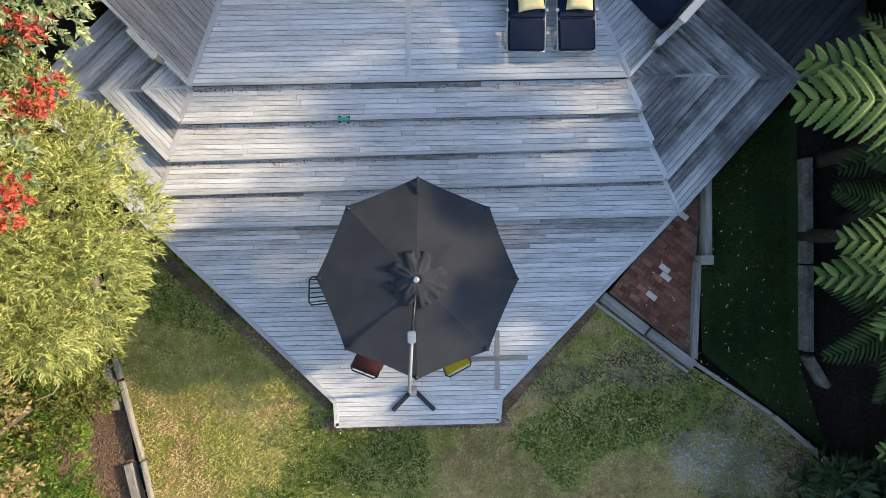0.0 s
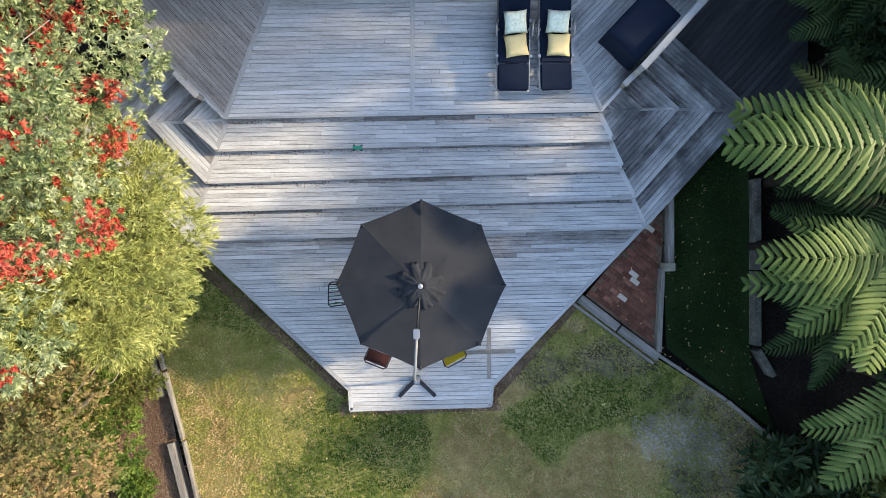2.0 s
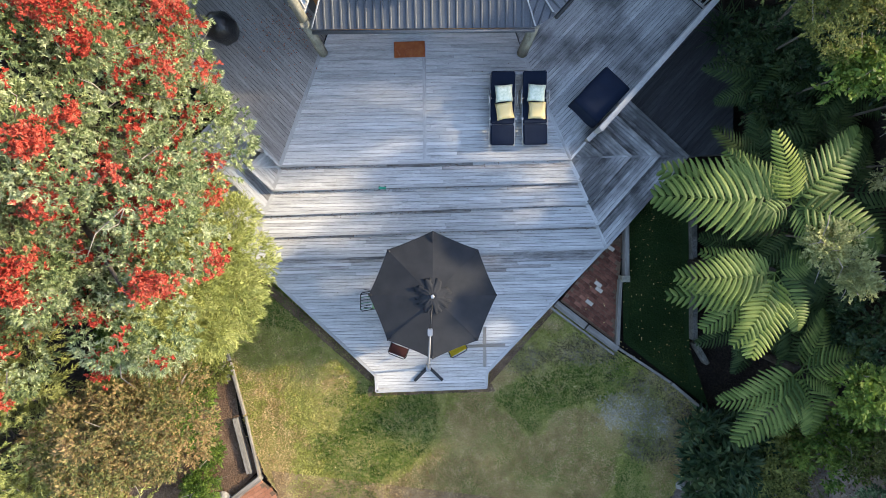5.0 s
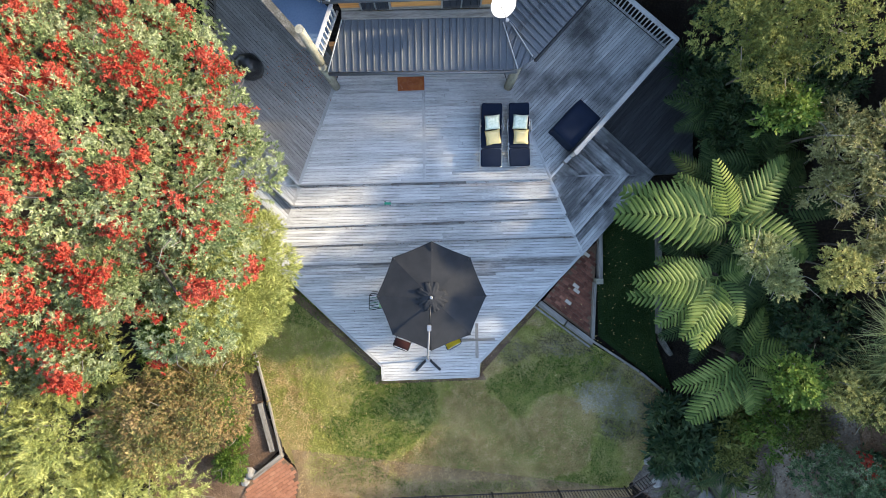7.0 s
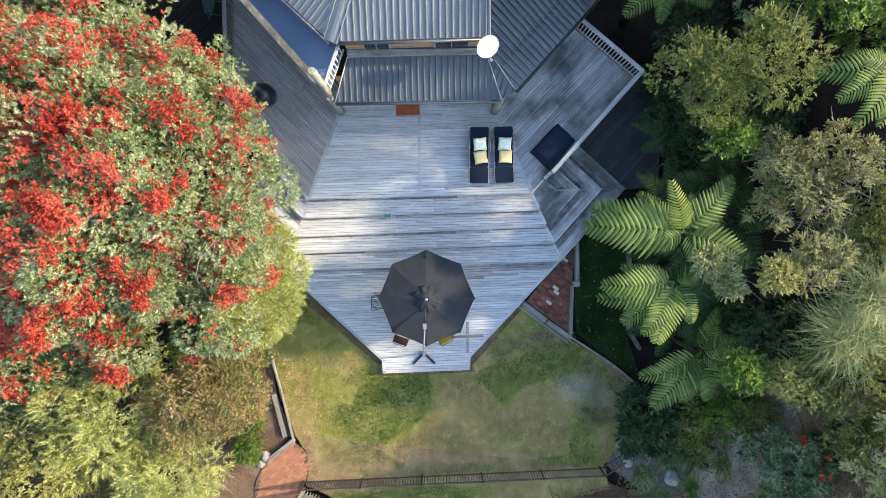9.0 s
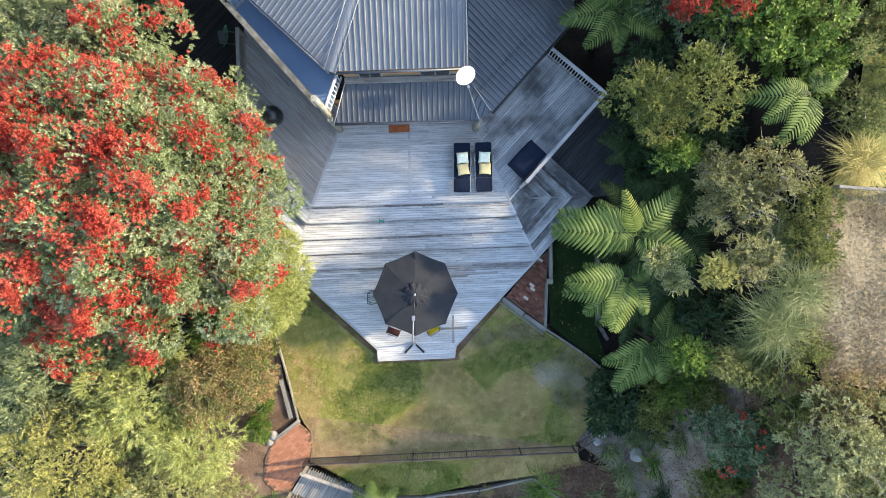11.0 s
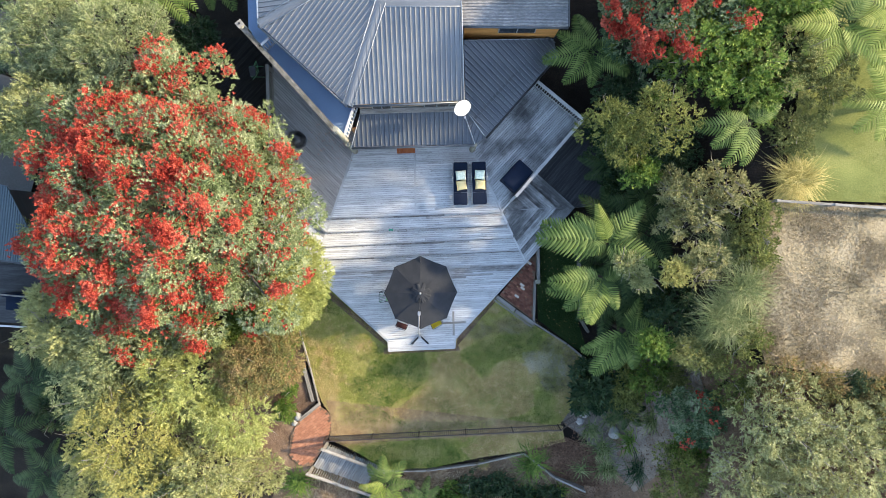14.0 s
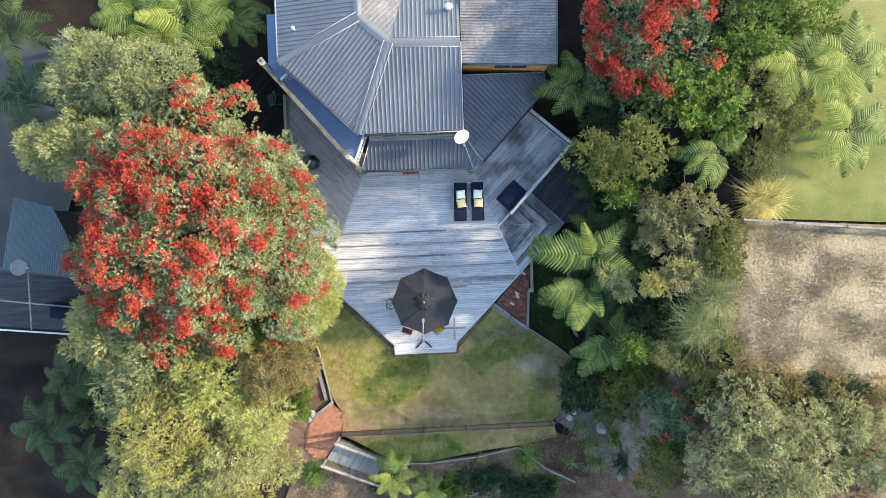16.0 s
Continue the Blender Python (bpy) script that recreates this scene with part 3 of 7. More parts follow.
for k in range(1, 5):
    z = UP - RISE * k
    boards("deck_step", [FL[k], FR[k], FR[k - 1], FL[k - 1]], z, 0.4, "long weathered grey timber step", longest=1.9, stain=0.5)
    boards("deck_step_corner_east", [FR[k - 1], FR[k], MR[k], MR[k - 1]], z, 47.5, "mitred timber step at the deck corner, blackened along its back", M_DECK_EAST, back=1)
    # west treads: the risers' cast shadow is painted with the dark boards
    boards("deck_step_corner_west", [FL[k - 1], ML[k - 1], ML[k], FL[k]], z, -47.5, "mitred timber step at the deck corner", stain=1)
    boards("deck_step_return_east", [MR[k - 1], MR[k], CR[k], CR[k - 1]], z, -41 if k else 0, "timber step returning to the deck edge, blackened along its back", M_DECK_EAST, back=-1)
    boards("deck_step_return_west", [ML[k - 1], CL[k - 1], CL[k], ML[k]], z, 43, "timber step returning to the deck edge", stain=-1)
    bearer("step_frame", [CL[k], ML[k], FL[k], FR[k], MR[k], CR[k], FR[0], FL[0]], z - 0.14, z - 0.03, "dark timber bearers under the step")
    nose = tagged(new("step_nosing"), "pale worn nosing boards along the step edge", "nosing", kind="structure")
    plank("nosing", FL[k - 1], FR[k - 1], 0.05, z + RISE + 0.004, 0.03, M_RAIL, nose, 0.0)
    for a, b in ((FR[k], FR[k - 1]), (FL[k - 1], FL[k])):
        plank("mitre_board", a, b, 0.1, z + 0.004, 0.02, M_RAIL if a[0] < 0 else M_DECK, nose)
    for a, b, side in ((FR[k], MR[k], 1), (MR[k], CR[k], 1), (FL[k], ML[k], -1), (ML[k], CL[k], -1)):
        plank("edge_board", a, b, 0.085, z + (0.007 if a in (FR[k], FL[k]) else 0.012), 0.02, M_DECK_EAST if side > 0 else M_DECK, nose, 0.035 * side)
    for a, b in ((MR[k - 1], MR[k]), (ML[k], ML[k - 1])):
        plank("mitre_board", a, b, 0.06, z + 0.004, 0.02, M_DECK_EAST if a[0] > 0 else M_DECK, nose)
nose = tagged(new("step_nosing"), "pale worn nosing board along the lowest step edge", "nosing", kind="structure")
plank("nosing", FL[4], FR[4], 0.05, UP - 4 * RISE + 0.004, 0.03, M_RAIL, nose)
LOW = 0.25
TIP = [(1.22, -2.92), (1.18, -3.36), (-1.94, -3.42), (-1.96, -2.97)]
boards("deck_lower", [FL[4], (-1.96, -2.97), (1.22, -2.92), FR[4]], LOW, 0.6, "wide grey timber lower deck over the lawn", longest=2.6, stain=1.7)
boards("deck_tip", [TIP[0], TIP[3], TIP[2], TIP[1]], LOW, 0.6, "end of the timber lower deck", longest=5)
bearer("deck_lower_frame", [FL[4], (-1.9, -2.95), (-1.88, -3.36), (1.13, -3.3), (1.16, -2.9), FR[4]], 0.02, LOW - 0.03, "dark timber frame under the lower deck")
trim = tagged(new("deck_edge_trim"), "pale edge boards round the decks", "trim", kind="structure")
for a, b in ((FL[4], TIP[3]), (TIP[0], FR[4]), (TIP[3], TIP[2]), (TIP[2], TIP[1]), (TIP[1], TIP[0])):
    plank("edge_board", a, b, 0.09, LOW + 0.006, 0.12, M_RAIL if a == FL[4] else M_DECK, trim, 0.02)
plank("edge_board", FR[0], PR, 0.1, UP + 0.005, 0.02, M_DECK, trim)
plank("edge_board", FL[0], PL, 0.1, UP + 0.005, 0.02, M_RAIL, trim)
plank("edge_board", (-0.44, 2.98), (-0.41, 6.1), 0.1, UP + 0.004, 0.02, M_DECK, trim)
plank("edge_board", (1.15, -1.62), (1.14, -2.76), 0.1, LOW + 0.004, 0.02, M_TIMBER, trim)
plank("edge_board", (0.6, -2.17), (1.73, -2.15), 0.085, LOW + 0.008, 0.02, M_TIMBER, trim)
for a, b in ((FR[0], R_OUT), (FL[0], L_OUT)):
    plank("edge_board", a, b, 0.06, UP + 0.004, 0.2, M_DECK, trim)
# tree shade on this deck comes from the dark board colour
boards("deck_dark_east", [MR[4], (8.2, 3.15), (8.25, 6.9), (7.0, 7.6), (5.0, 4.7), CR[4]], 0.3, 48, "lower timber deck beside the bush, tree shade in its dark colour", M_DECK_DARK, 0.14)
bearer("deck_dark_frame", [MR[4], (8.2, 3.15), (8.25, 6.9), (7.0, 7.6), (5.0, 4.7), CR[4]], -0.1, 0.26, "dark frame of the lower side deck")
# house shade on this deck comes from the near-black board colour
boards("deck_dark_west", [(-7.0, 3.6), (-6.8, 5.3), (-6.8, 11.5), (-9.6, 11.5), (-9.6, 6.0)], 0.1, 45, "yard deck with the house's shade in its near-black colour", M_DECK_BLACK, 0.14)


# ---- handrails ----
def railing(name, a, b, z, label, height=0.95, gap=0.12, top=0.14, mat=None, posts=(0, 1)):
    """A timber rail with a flat top, a bottom rail and upright balusters from a to b."""
    a, b = Vector((*a, z)), Vector((*b, z))
    d = b - a
    n = d.length
    root = thing(name, pose(a.x, a.y, z, 0, 0, math.degrees(math.atan2(d.y, d.x))), label, "railing", "timber railings")
    mat = mat or M_RAIL
    part("top_rail", boxed(-0.04, n + 0.04, -top / 2, top / 2, height - 0.04, height, 0.006), mat, root)
    part("bottom_rail", boxed(0, n, -0.03, 0.03, 0.1, 0.15, 0.004), mat, root)
    k = int(n / gap)
    me = None
    for i in range(1, k):
        ob = part("baluster", boxed(-0.02, 0.02, -0.02, 0.02, 0.15, height - 0.042), mat, root) if me is None else new("baluster", me)
        me = ob.data
        ob.parent, ob.location = root, (n * i / k, 0, 0)
    for s in posts:
        ob = part("post", boxed(-0.05, 0.05, -0.05, 0.05, 0, height - 0.045, 0.006), mat, root)
        ob.location = (n * s, 0, 0)
    return root


railing("deck_railing", (4.05, 3.6), R_OUT, UP, "pale grey timber deck railing with a flat top rail")
railing("deck_railing", R_OUT, (4.9, 8.72), UP, "pale grey timber deck railing with open balusters", 0.956)
railing("deck_railing", (-6.72, 5.6), (-6.72, 9.6), UP, "grey timber deck railing beside the dark yard", mat=M_TIMBER)
for m, lab in ((pose(3.84, 3.4, UP - 0.3, 0, 0, 44), "short pale end post rail at the steps"), (pose(-5.19, 3.75, UP - 0.3, 0, 0, -47), "short pale end post rail at the steps")):
    st = thing("rail_stub", m, lab, "railing", "rail stubs at the steps")
    part("top_rail", boxed(0, 0.66, -0.06, 0.06, 0.62, 0.68, 0.006), M_RAIL, st)
    part("post", boxed(0.02, 0.12, -0.045, 0.045, 0.0, 0.62, 0.004), M_TIMBER, st)
    part("post", boxed(0.54, 0.64, -0.045, 0.045, 0.0, 0.62, 0.004), M_TIMBER, st)


# ---- house ----
def slope(name, pts, mat, parent, rib=0.19, along=None, ribmat=None, label=""):
    """One roof face through coplanar points, in order, with raised ribs that run down the slope (or along a given way)."""
    pts = [Vector(p) for p in pts]
    nrm = sum(((pts[i] - pts[0]).cross(pts[i + 1] - pts[0]) for i in range(1, len(pts) - 1)), Vector()).normalized()
    if nrm.z < 0:
        nrm, pts = -nrm, pts[::-1]
    u = Vector(along).normalized() if along else Vector((-nrm.x, -nrm.y, 0)).normalized()
    u = (u - nrm * u.dot(nrm)).normalized()
    v = nrm.cross(u)
    o = pts[0]
    loc = [((p - o).dot(v), (p - o).dot(u)) for p in pts]
    bm = bmesh.new()
    hi = [bm.verts.new(p) for p in pts]
    lo = [bm.verts.new(p - nrm * 0.05) for p in pts]
    bm.faces.new(hi)
    bm.faces.new(lo[::-1])
    for i in range(len(pts)):
        j = (i + 1) % len(pts)
        bm.faces.new((hi[j], hi[i], lo[i], lo[j]))
    face = part(name, bm, mat, parent, label)
    bm = bmesh.new()
    x = min(p[0] for p in loc) + rib / 2
    while x < max(p[0] for p in loc):
        cut = clip(clip(loc, -1, 0, -(x - 0.001)), 1, 0, x + 0.001)
        if len(cut) >= 3:
            y0, y1 = min(p[1] for p in cut) + 0.01, max(p[1] for p in cut) - 0.01
            if y1 - y0 > 0.1:
                prof = [(-0.03, 0.002), (-0.014, 0.032), (0.014, 0.032), (0.03, 0.002)]
                ends = [[bm.verts.new(o + v * (x + a) + u * y + nrm * h) for a, h in prof] for y in (y0, y1)]
                for i in range(3):
                    bm.faces.new((ends[0][i], ends[0][i + 1], ends[1][i + 1], ends[1][i]))
                bm.faces.new(ends[0])
                bm.faces.new(ends[1][::-1])
        x += rib
    bmesh.ops.recalc_face_normals(bm, faces=bm.faces[:])
    part("roof_ribs", bm, ribmat or mat, face)
    return face


def ridge(name, a, b, width, mat, parent, lift=0.035):
    """A folded capping strip from a to b."""
    a, b = Vector(a), Vector(b)
    d = (b - a).normalized()
    s = d.cross(Vector((0, 0, 1))).normalized()
    bm = bmesh.new()
    ring = [[bm.verts.new(p + s * x * width / 2 + Vector((0, 0, z + lift))) for x, z in ((-1, -0.05), (-0.2, 0.0), (0.2, 0.0), (1, -0.05))] for p in (a, b)]
    for i in range(3):
        bm.faces.new((ring[0][i], ring[0][i + 1], ring[1][i + 1], ring[1][i]))
    bmesh.ops.recalc_face_normals(bm, faces=bm.faces[:])
    ob = part(name, bm, mat, parent)
    ob.modifiers.new("thick", 'SOLIDIFY').thickness = 0.012
    return ob


def bar(name, a, b, r, mat, parent, sides=6):
    bm = bmesh.new()
    tube(bm, [a, b], r, sides)
    return part(name, bm, mat, parent)


house = thing("house", pose(0, 0, 0), "timber house with a grey ribbed steel hip roof", "house")
EV, RG, RGW = 4.6, 5.5, 5.5
A, B = (-1.33, 10.90), (-2.59, 12.01)
e0, e1, e2 = (-2.84, 7.2), (1.75, 7.25), (-6.26, 10.48)
slope("roof", [(*e0, EV), (*e1, EV), (1.72, 10.82, RG), (*A, RG)], M_ROOF, house)
slope("roof", [(*e2, EV), (*e0, EV), (*A, RG), (*B, RG)], M_ROOF, house)
slope("roof", [(-6.3, 17.5, EV), (*e2, EV), (*B, RG), (-2.6, 17.5, RG)], M_ROOF, house)
slope("roof", [(*A, RG), (1.72, 10.9, RG), (1.75, 17.5, 3.942), (0.61, 17.5, 3.942)], M_ROOF, house)
slope("roof", [(*B, RG), (*A, RG), (0.61, 17.5, 3.942), (-2.58, 17.5, 4.47)], M_ROOF_W, house)
part("flashing", boxed(-2.64, -2.56, 12.05, 17.5, 4.3, RG - 0.02), M_ROOF, house)
for a, b in ((e0, A), (e2, B)):
    ridge("hip_capping", (*a, EV), (*b, RG), 0.42, M_ROOF, house)
ridge("ridge_capping", (*A, RG), (1.72, 10.82, RG), 0.42, M_ROOF, house)
ridge("ridge_capping", (*A, RG), (*B, RG), 0.42, M_ROOF, house)
ridge("ridge_capping", (*B, RG), (-2.6, 17.5, RG), 0.36, M_ROOF, house)
for a, b in ((e0, A), (e2, B)):
    va, vb = Vector((*a, EV + 0.03)), Vector((*b, RG + 0.03))
    s = (vb - va).cross(Vector((0, 0, 1))).normalized() * 0.2
    bar("flashing_edge", va + s, vb + s, 0.014, M_FLASH, house)
    bar("flashing_edge", va - s, vb - s, 0.014, M_FLASH, house)
bar("flashing_edge", (A[0] + 0.2, A[1] - 0.2, RG + 0.0), (1.7, 10.62, RG + 0.0), 0.014, M_FLASH, house)
bar("flashing_edge", (A[0] + 0.2, A[1] + 0.2, RG + 0.0), (1.7, 11.02, RG + 0.0), 0.014, M_FLASH, house)
bar("barge_edge", (1.77, 7.2, EV + 0.03), (1.74, 10.82, RG + 0.04), 0.022, M_FLASH, house)
bar("gutter", (e0[0], e0[1] - 0.05, EV - 0.06), (e1[0], e1[1] - 0.05, EV - 0.06), 0.05, M_ROOF_D, house, 8)
bar("gutter", (e2[0] - 0.04, e2[1] - 0.04, EV - 0.06), (e0[0] - 0.04, e0[1] - 0.04, EV - 0.06), 0.05, M_ROOF_D, house, 8)
bar("gutter", (-6.33, 17.5, EV - 0.06), (-6.3, 10.5, EV - 0.06), 0.05, M_WHITE, house, 8)
# verandah roofs
vt0, vt1 = (-2.5, 7.04), (1.85, 7.08)
v0, v1 = (-2.94, 5.74), (2.2, 5.72)
slope("verandah_roof", [(*v0, 3.3), (*v1, 3.3), (*vt1, 3.56), (*vt0, 3.56)], M_ROOF_D, house, along=(0, 1, 0))
w1, w2 = (2.66, 5.98), (5.75, 9.3)
slope("verandah_roof", [(*v1, 3.3), (*w1, 3.32), (*vt1, 3.56)], M_ROOF_D, house, along=(0.35, 1, 0))
slope("verandah_roof", [(*w1, 3.32), (*w2, 3.32), (5.55, 9.95, 3.475), (1.85, 9.78, 4.155), (*vt1, 3.56)], M_ROOF_D, house, 0.19, (-0.72, 0.69, 0))
bar("flashing_edge", (*vt0, 3.6), (*vt1, 3.6), 0.02, M_FLASH, house)
bar("flashing_edge", (*v1, 3.38), (1.8, 6.9, 3.6), 0.02, M_FLASH, house)
bar("flashing_edge", (w1[0] - 0.05, w1[1] + 0.05, 3.4), (1.95, 6.95, 3.62), 0.02, M_FLASH, house)
bar("gutter", (v0[0], v0[1] - 0.05, 3.25), (v1[0], v1[1] - 0.05, 3.25), 0.05, M_ROOF_D, house, 8)
bar("gutter", (w1[0] + 0.03, w1[1] - 0.03, 3.25), (w2[0] + 0.03, w2[1] - 0.03, 3.25), 0.05, M_BLACK, house, 8)
bar("flashing_edge", (*v0, 3.36), (*vt0, 3.6), 0.02, M_FLASH, house)
# east wing roof
slope("wing_roof", [(1.76, 10.02, 5.1), (5.85, 9.86, 5.1), (6.0, 17.5, 5.4), (1.76, 17.5, 5.4)], M_ROOF_W, house, 0.12, (1, -0.03, 0))
bar("gutter", (1.78, 9.99, 5.05), (5.86, 9.83, 5.05), 0.05, M_ROOF_D, house, 8)
bar("barge_edge", (5.88, 9.86, 5.12), (6.03, 17.5, 5.42), 0.03, M_ROOF_D, house)
# walls
def wall(name, a, b, z0, z1, mat, parent, t=0.12):
    a, b = Vector((*a, 0)), Vector((*b, 0))
    d = b - a
    ob = part(name, boxed(0, d.length, 0, t, z0, z1), mat, parent)
    ob.matrix_basis = pose(a.x, a.y, 0, 0, 0, math.degrees(math.atan2(d.y, d.x)))
    return ob


for a, b, z0, z1, mt in (((-2.9, 6.42), (2.0, 6.42), 0, 3.35, M_ORANGE), ((2.0, 6.42), (5.6, 10.2), 0, 3.5, M_WALL), ((-6.3, 10.4), (-2.9, 6.42), 0, 3.3, M_WALL),
                         ((5.7, 10.1), (5.75, 17.4), 0, 5.0, M_WALL), ((-6.1, 17.4), (-6.1, 10.6), 0, 4.55, M_WALL)):
    wall("wall", a, b, z0, z1, mt, house)
for i in range(6):
    wall("weatherboard", (-2.5, 7.26 - 0.004 * i), (1.72, 7.3 - 0.004 * i), 3.5 + 0.17 * i, 3.66 + 0.17 * i, M_ORANGE if i > 1 else M_TIMBER, house)
    wall("weatherboard", (1.85, 10.06 - 0.004 * i), (5.6, 10.0 - 0.004 * i), 3.4 + 0.27 * i, 3.66 + 0.27 * i, M_ORANGE, house)
wall("wall", (-6.1, 10.62), (-2.7, 7.5), 3.3, 4.55, M_WALL, house)


def window(a, b, z0, z1, name="window"):
    fr = wall(name, a, b, z0, z1, M_ALU, house, 0.08)
    L = (Vector(b) - Vector(a)).length
    part("pane", boxed(0.05, L / 2 - 0.02, -0.012, 0.0, z0 + 0.05, z1 - 0.05), M_GLASS, fr)
    part("pane", boxed(L / 2 + 0.02, L - 0.05, -0.012, 0.0, z0 + 0.05, z1 - 0.05), M_GLASS, fr)


window((-1.95, 7.17), (-1.15, 7.18), 3.86, 4.45)
window((0.15, 7.19), (1.2, 7.2), 3.86, 4.45)
part("sill", boxed(-2.5, 1.72, 7.03, 7.24, 3.6, 3.64), M_TIMBER, house, "grey timber sill above the verandah roof")
window((3.2, 9.99), (4.7, 9.96), 4.2, 4.95)
window((-2.2, 6.36), (-1.5, 6.36), 1.5, 3.1)
window((-1.25, 6.36), (-0.2, 6.36), 1.12, 3.15, "door")
window((0.2, 6.36), (1.7, 6.36), 1.5, 3.1)
# balcony
bal = [(-7.05, 10.55), (-3.15, 5.95), (-2.75, 7.3), (-6.1, 10.7), (-6.1, 13), (-7.05, 13)]
part("balcony_floor", prism(bal, 3.2, 3.4), M_BLUE, house, "blue-grey waterproof balcony floor")
b0, b1 = (-7.0, 10.45), (-3.2, 6.0)
railing("balcony_railing", b0, b1, 3.4, "weathered timber balcony railing with a mossy top rail", 0.9, 0.12, 0.2, M_MOSSY, (0.33, 0.66))
railing("balcony_railing", (-6.35, 9.72), (-5.8, 10.2), 3.4, "short pale balcony railing", 0.9, 0.13, 0.1, M_RAIL, ())
railing("balcony_railing", (-3.1, 6.0), (-2.62, 7.3), 3.4, "pale timber end railing of the balcony", 0.9, 0.14, 0.1, M_RAIL, ())
for x, y, z0, z1, r in ((-3.15, 6.0, 3.0, 5.8, 0.11), (-7.05, 10.55, 0.1, 4.5, 0.13), (-3.1, 5.88, UP, 3.3, 0.12), (2.2, 5.8, UP, 3.28, 0.13)):
    bm = bmesh.new()
    lean = -0.03 if z1 > 5 else 0.0
    tube(bm, [(x, y, z0), (x + 0.01, y - lean, (z0 + z1) / 2), (x, y - 2 * lean, z1)], [r * 1.05, r, r * 0.96], 12)
    part("log_post", bm, M_LOG, house, "round weathered log post")
cap = part("post_cap", boxed(-0.14, 0.14, -0.14, 0.14, 0, 0.05, 0.01), M_TIMBER, house, "pale square post cap")
cap.matrix_basis = pose(-7.05, 10.55, 4.5, 0, 0, 38)
part("cap_bolt", boxed(-7.09, -7.01, 10.51, 10.59, 4.55, 4.58, 0.01), M_BLACK, house)
bar("flashing_edge", (1.9, 9.75, 4.19), (5.5, 9.92, 3.53), 0.02, M_FLASH, house)

# ---- plants ----
def quads(name, V, mat, parent=None, label=""):
    """A mesh of separate blades of three or four corners; V has the shape (n, corners, 3)."""
    n, c = V.shape[:2]
    me = bpy.data.meshes.new(name)
    me.vertices.add(n * c)
    me.vertices.foreach_set("co", np.ascontiguousarray(V, dtype=np.float32).ravel())
    me.loops.add(n * c)
    me.loops.foreach_set("vertex_index", np.arange(n * c, dtype=np.int32))
    me.polygons.add(n)
    me.polygons.foreach_set("loop_start", np.arange(0, n * c, c, dtype=np.int32))
    me.polygons.foreach_set("loop_total", np.full(n, c, dtype=np.int32))
    me.update(calc_edges=True)
    me.materials.append(mat)
    ob = new(name, me)
    if parent:
        ob.parent = parent
    if label:
        ob["label"] = label
    return ob


def unit(v):
    return v / np.maximum(np.linalg.norm(v, axis=-1, keepdims=True), 1e-9)


def blades(P, D, length, width, rng, tilt=0.6, at=0.45, three=False):
    """Leaf-shaped blades from the base points P along D, faces turned mostly upwards."""
    n = len(P)
    L = length * rng.uniform(0.7, 1.25, (n, 1))
    W = width * rng.uniform(0.75, 1.2, (n, 1))
    N = unit(np.array([0, 0, 1.0]) + rng.normal(0, tilt, (n, 3)))
    S = unit(np.cross(D, N))
    up = np.cross(S, D)
    mid = P + D * L * at - up * 0.12 * W
    tip = P + D * L - up * 0.1 * L
    if three:
        return np.stack([P + D * L * 0.15 + S * W / 2, tip, P + D * L * 0.15 - S * W / 2], axis=1)
    return np.stack([P, mid + S * W / 2, tip, mid - S * W / 2], axis=1)


def sprays(P, D, k, reach, angle, length, width, rng, tilt=0.6, three=True):
    """k leaves round each twig that starts at P and goes along D for reach metres."""
    n = len(P)
    a = unit(np.cross(D, np.array([0.31, 0.17, 0.93])))
    b = np.cross(D, a)
    out = []
    for i in range(k):
        s = (i + 0.5) / k
        th = i * 2.4 + rng.uniform(0, 6.28, (n, 1))
        an = np.radians(angle * (1.15 - 0.7 * s)) * rng.uniform(0.7, 1.3, (n, 1))
        d = unit(D * np.cos(an) + (a * np.cos(th) + b * np.sin(th)) * np.sin(an))
        base = P + D * reach * s * rng.uniform(0.8, 1.1, (n, 1))
        out.append(blades(base, d, length, width, rng, tilt, three=three))
    return np.concatenate(out)


def lobed(n, rx, ry, rz, lobes, size, rng, low=-0.25, seed=0, even=0.6):
    """Points over a crown of many rounded lobes, and the outward way at each; the lobe's number too."""
    lr = np.random.default_rng(seed)
    g = np.arange(lobes) + 0.5
    z = 1 - g / lobes * (1 - low)
    ph = g * 2.39996 + lr.uniform(0, 6.28)
    q = np.sqrt(np.maximum(0, 1 - z * z))
    C = np.stack([q * np.cos(ph), q * np.sin(ph), z], 1) * lr.uniform(even, 1.5 - even, (lobes, 1)) + lr.normal(0, 0.05, (lobes, 3))
    R = size * lr.uniform(even + 0.1, 1.85 - even, lobes)
    i = rng.integers(0, lobes, n)
    d = unit(rng.normal(0, 1, (n, 3)) + np.array([0, 0, 0.35]) + C[i] * 0.8)
    p = C[i] + d * (R[i] * rng.uniform(0.6, 1.0, n) ** 0.35)[:, None]
    scale = np.array([rx, ry, rz])
    return p * scale, unit(d / scale * min(rx, rz) + 0.25 * unit(p)), i, C * scale


def trunk(root, base, top, r, mat=None, bend=0.15, rng=None):
    bm = bmesh.new()
    b, t = Vector(base), Vector(top)
    w = Vector((bend * (t.z - b.z), bend * 0.6 * (t.z - b.z), 0)) * 0.4
    tube(bm, [b - Vector((0, 0, 0.2)), b + (t - b) * 0.3 + w, b + (t - b) * 0.65 + w * 0.7, t], [r * 1.25, r, r * 0.75, r * 0.35], 8)
    return part("trunk", bm, mat or M_BARK, root)


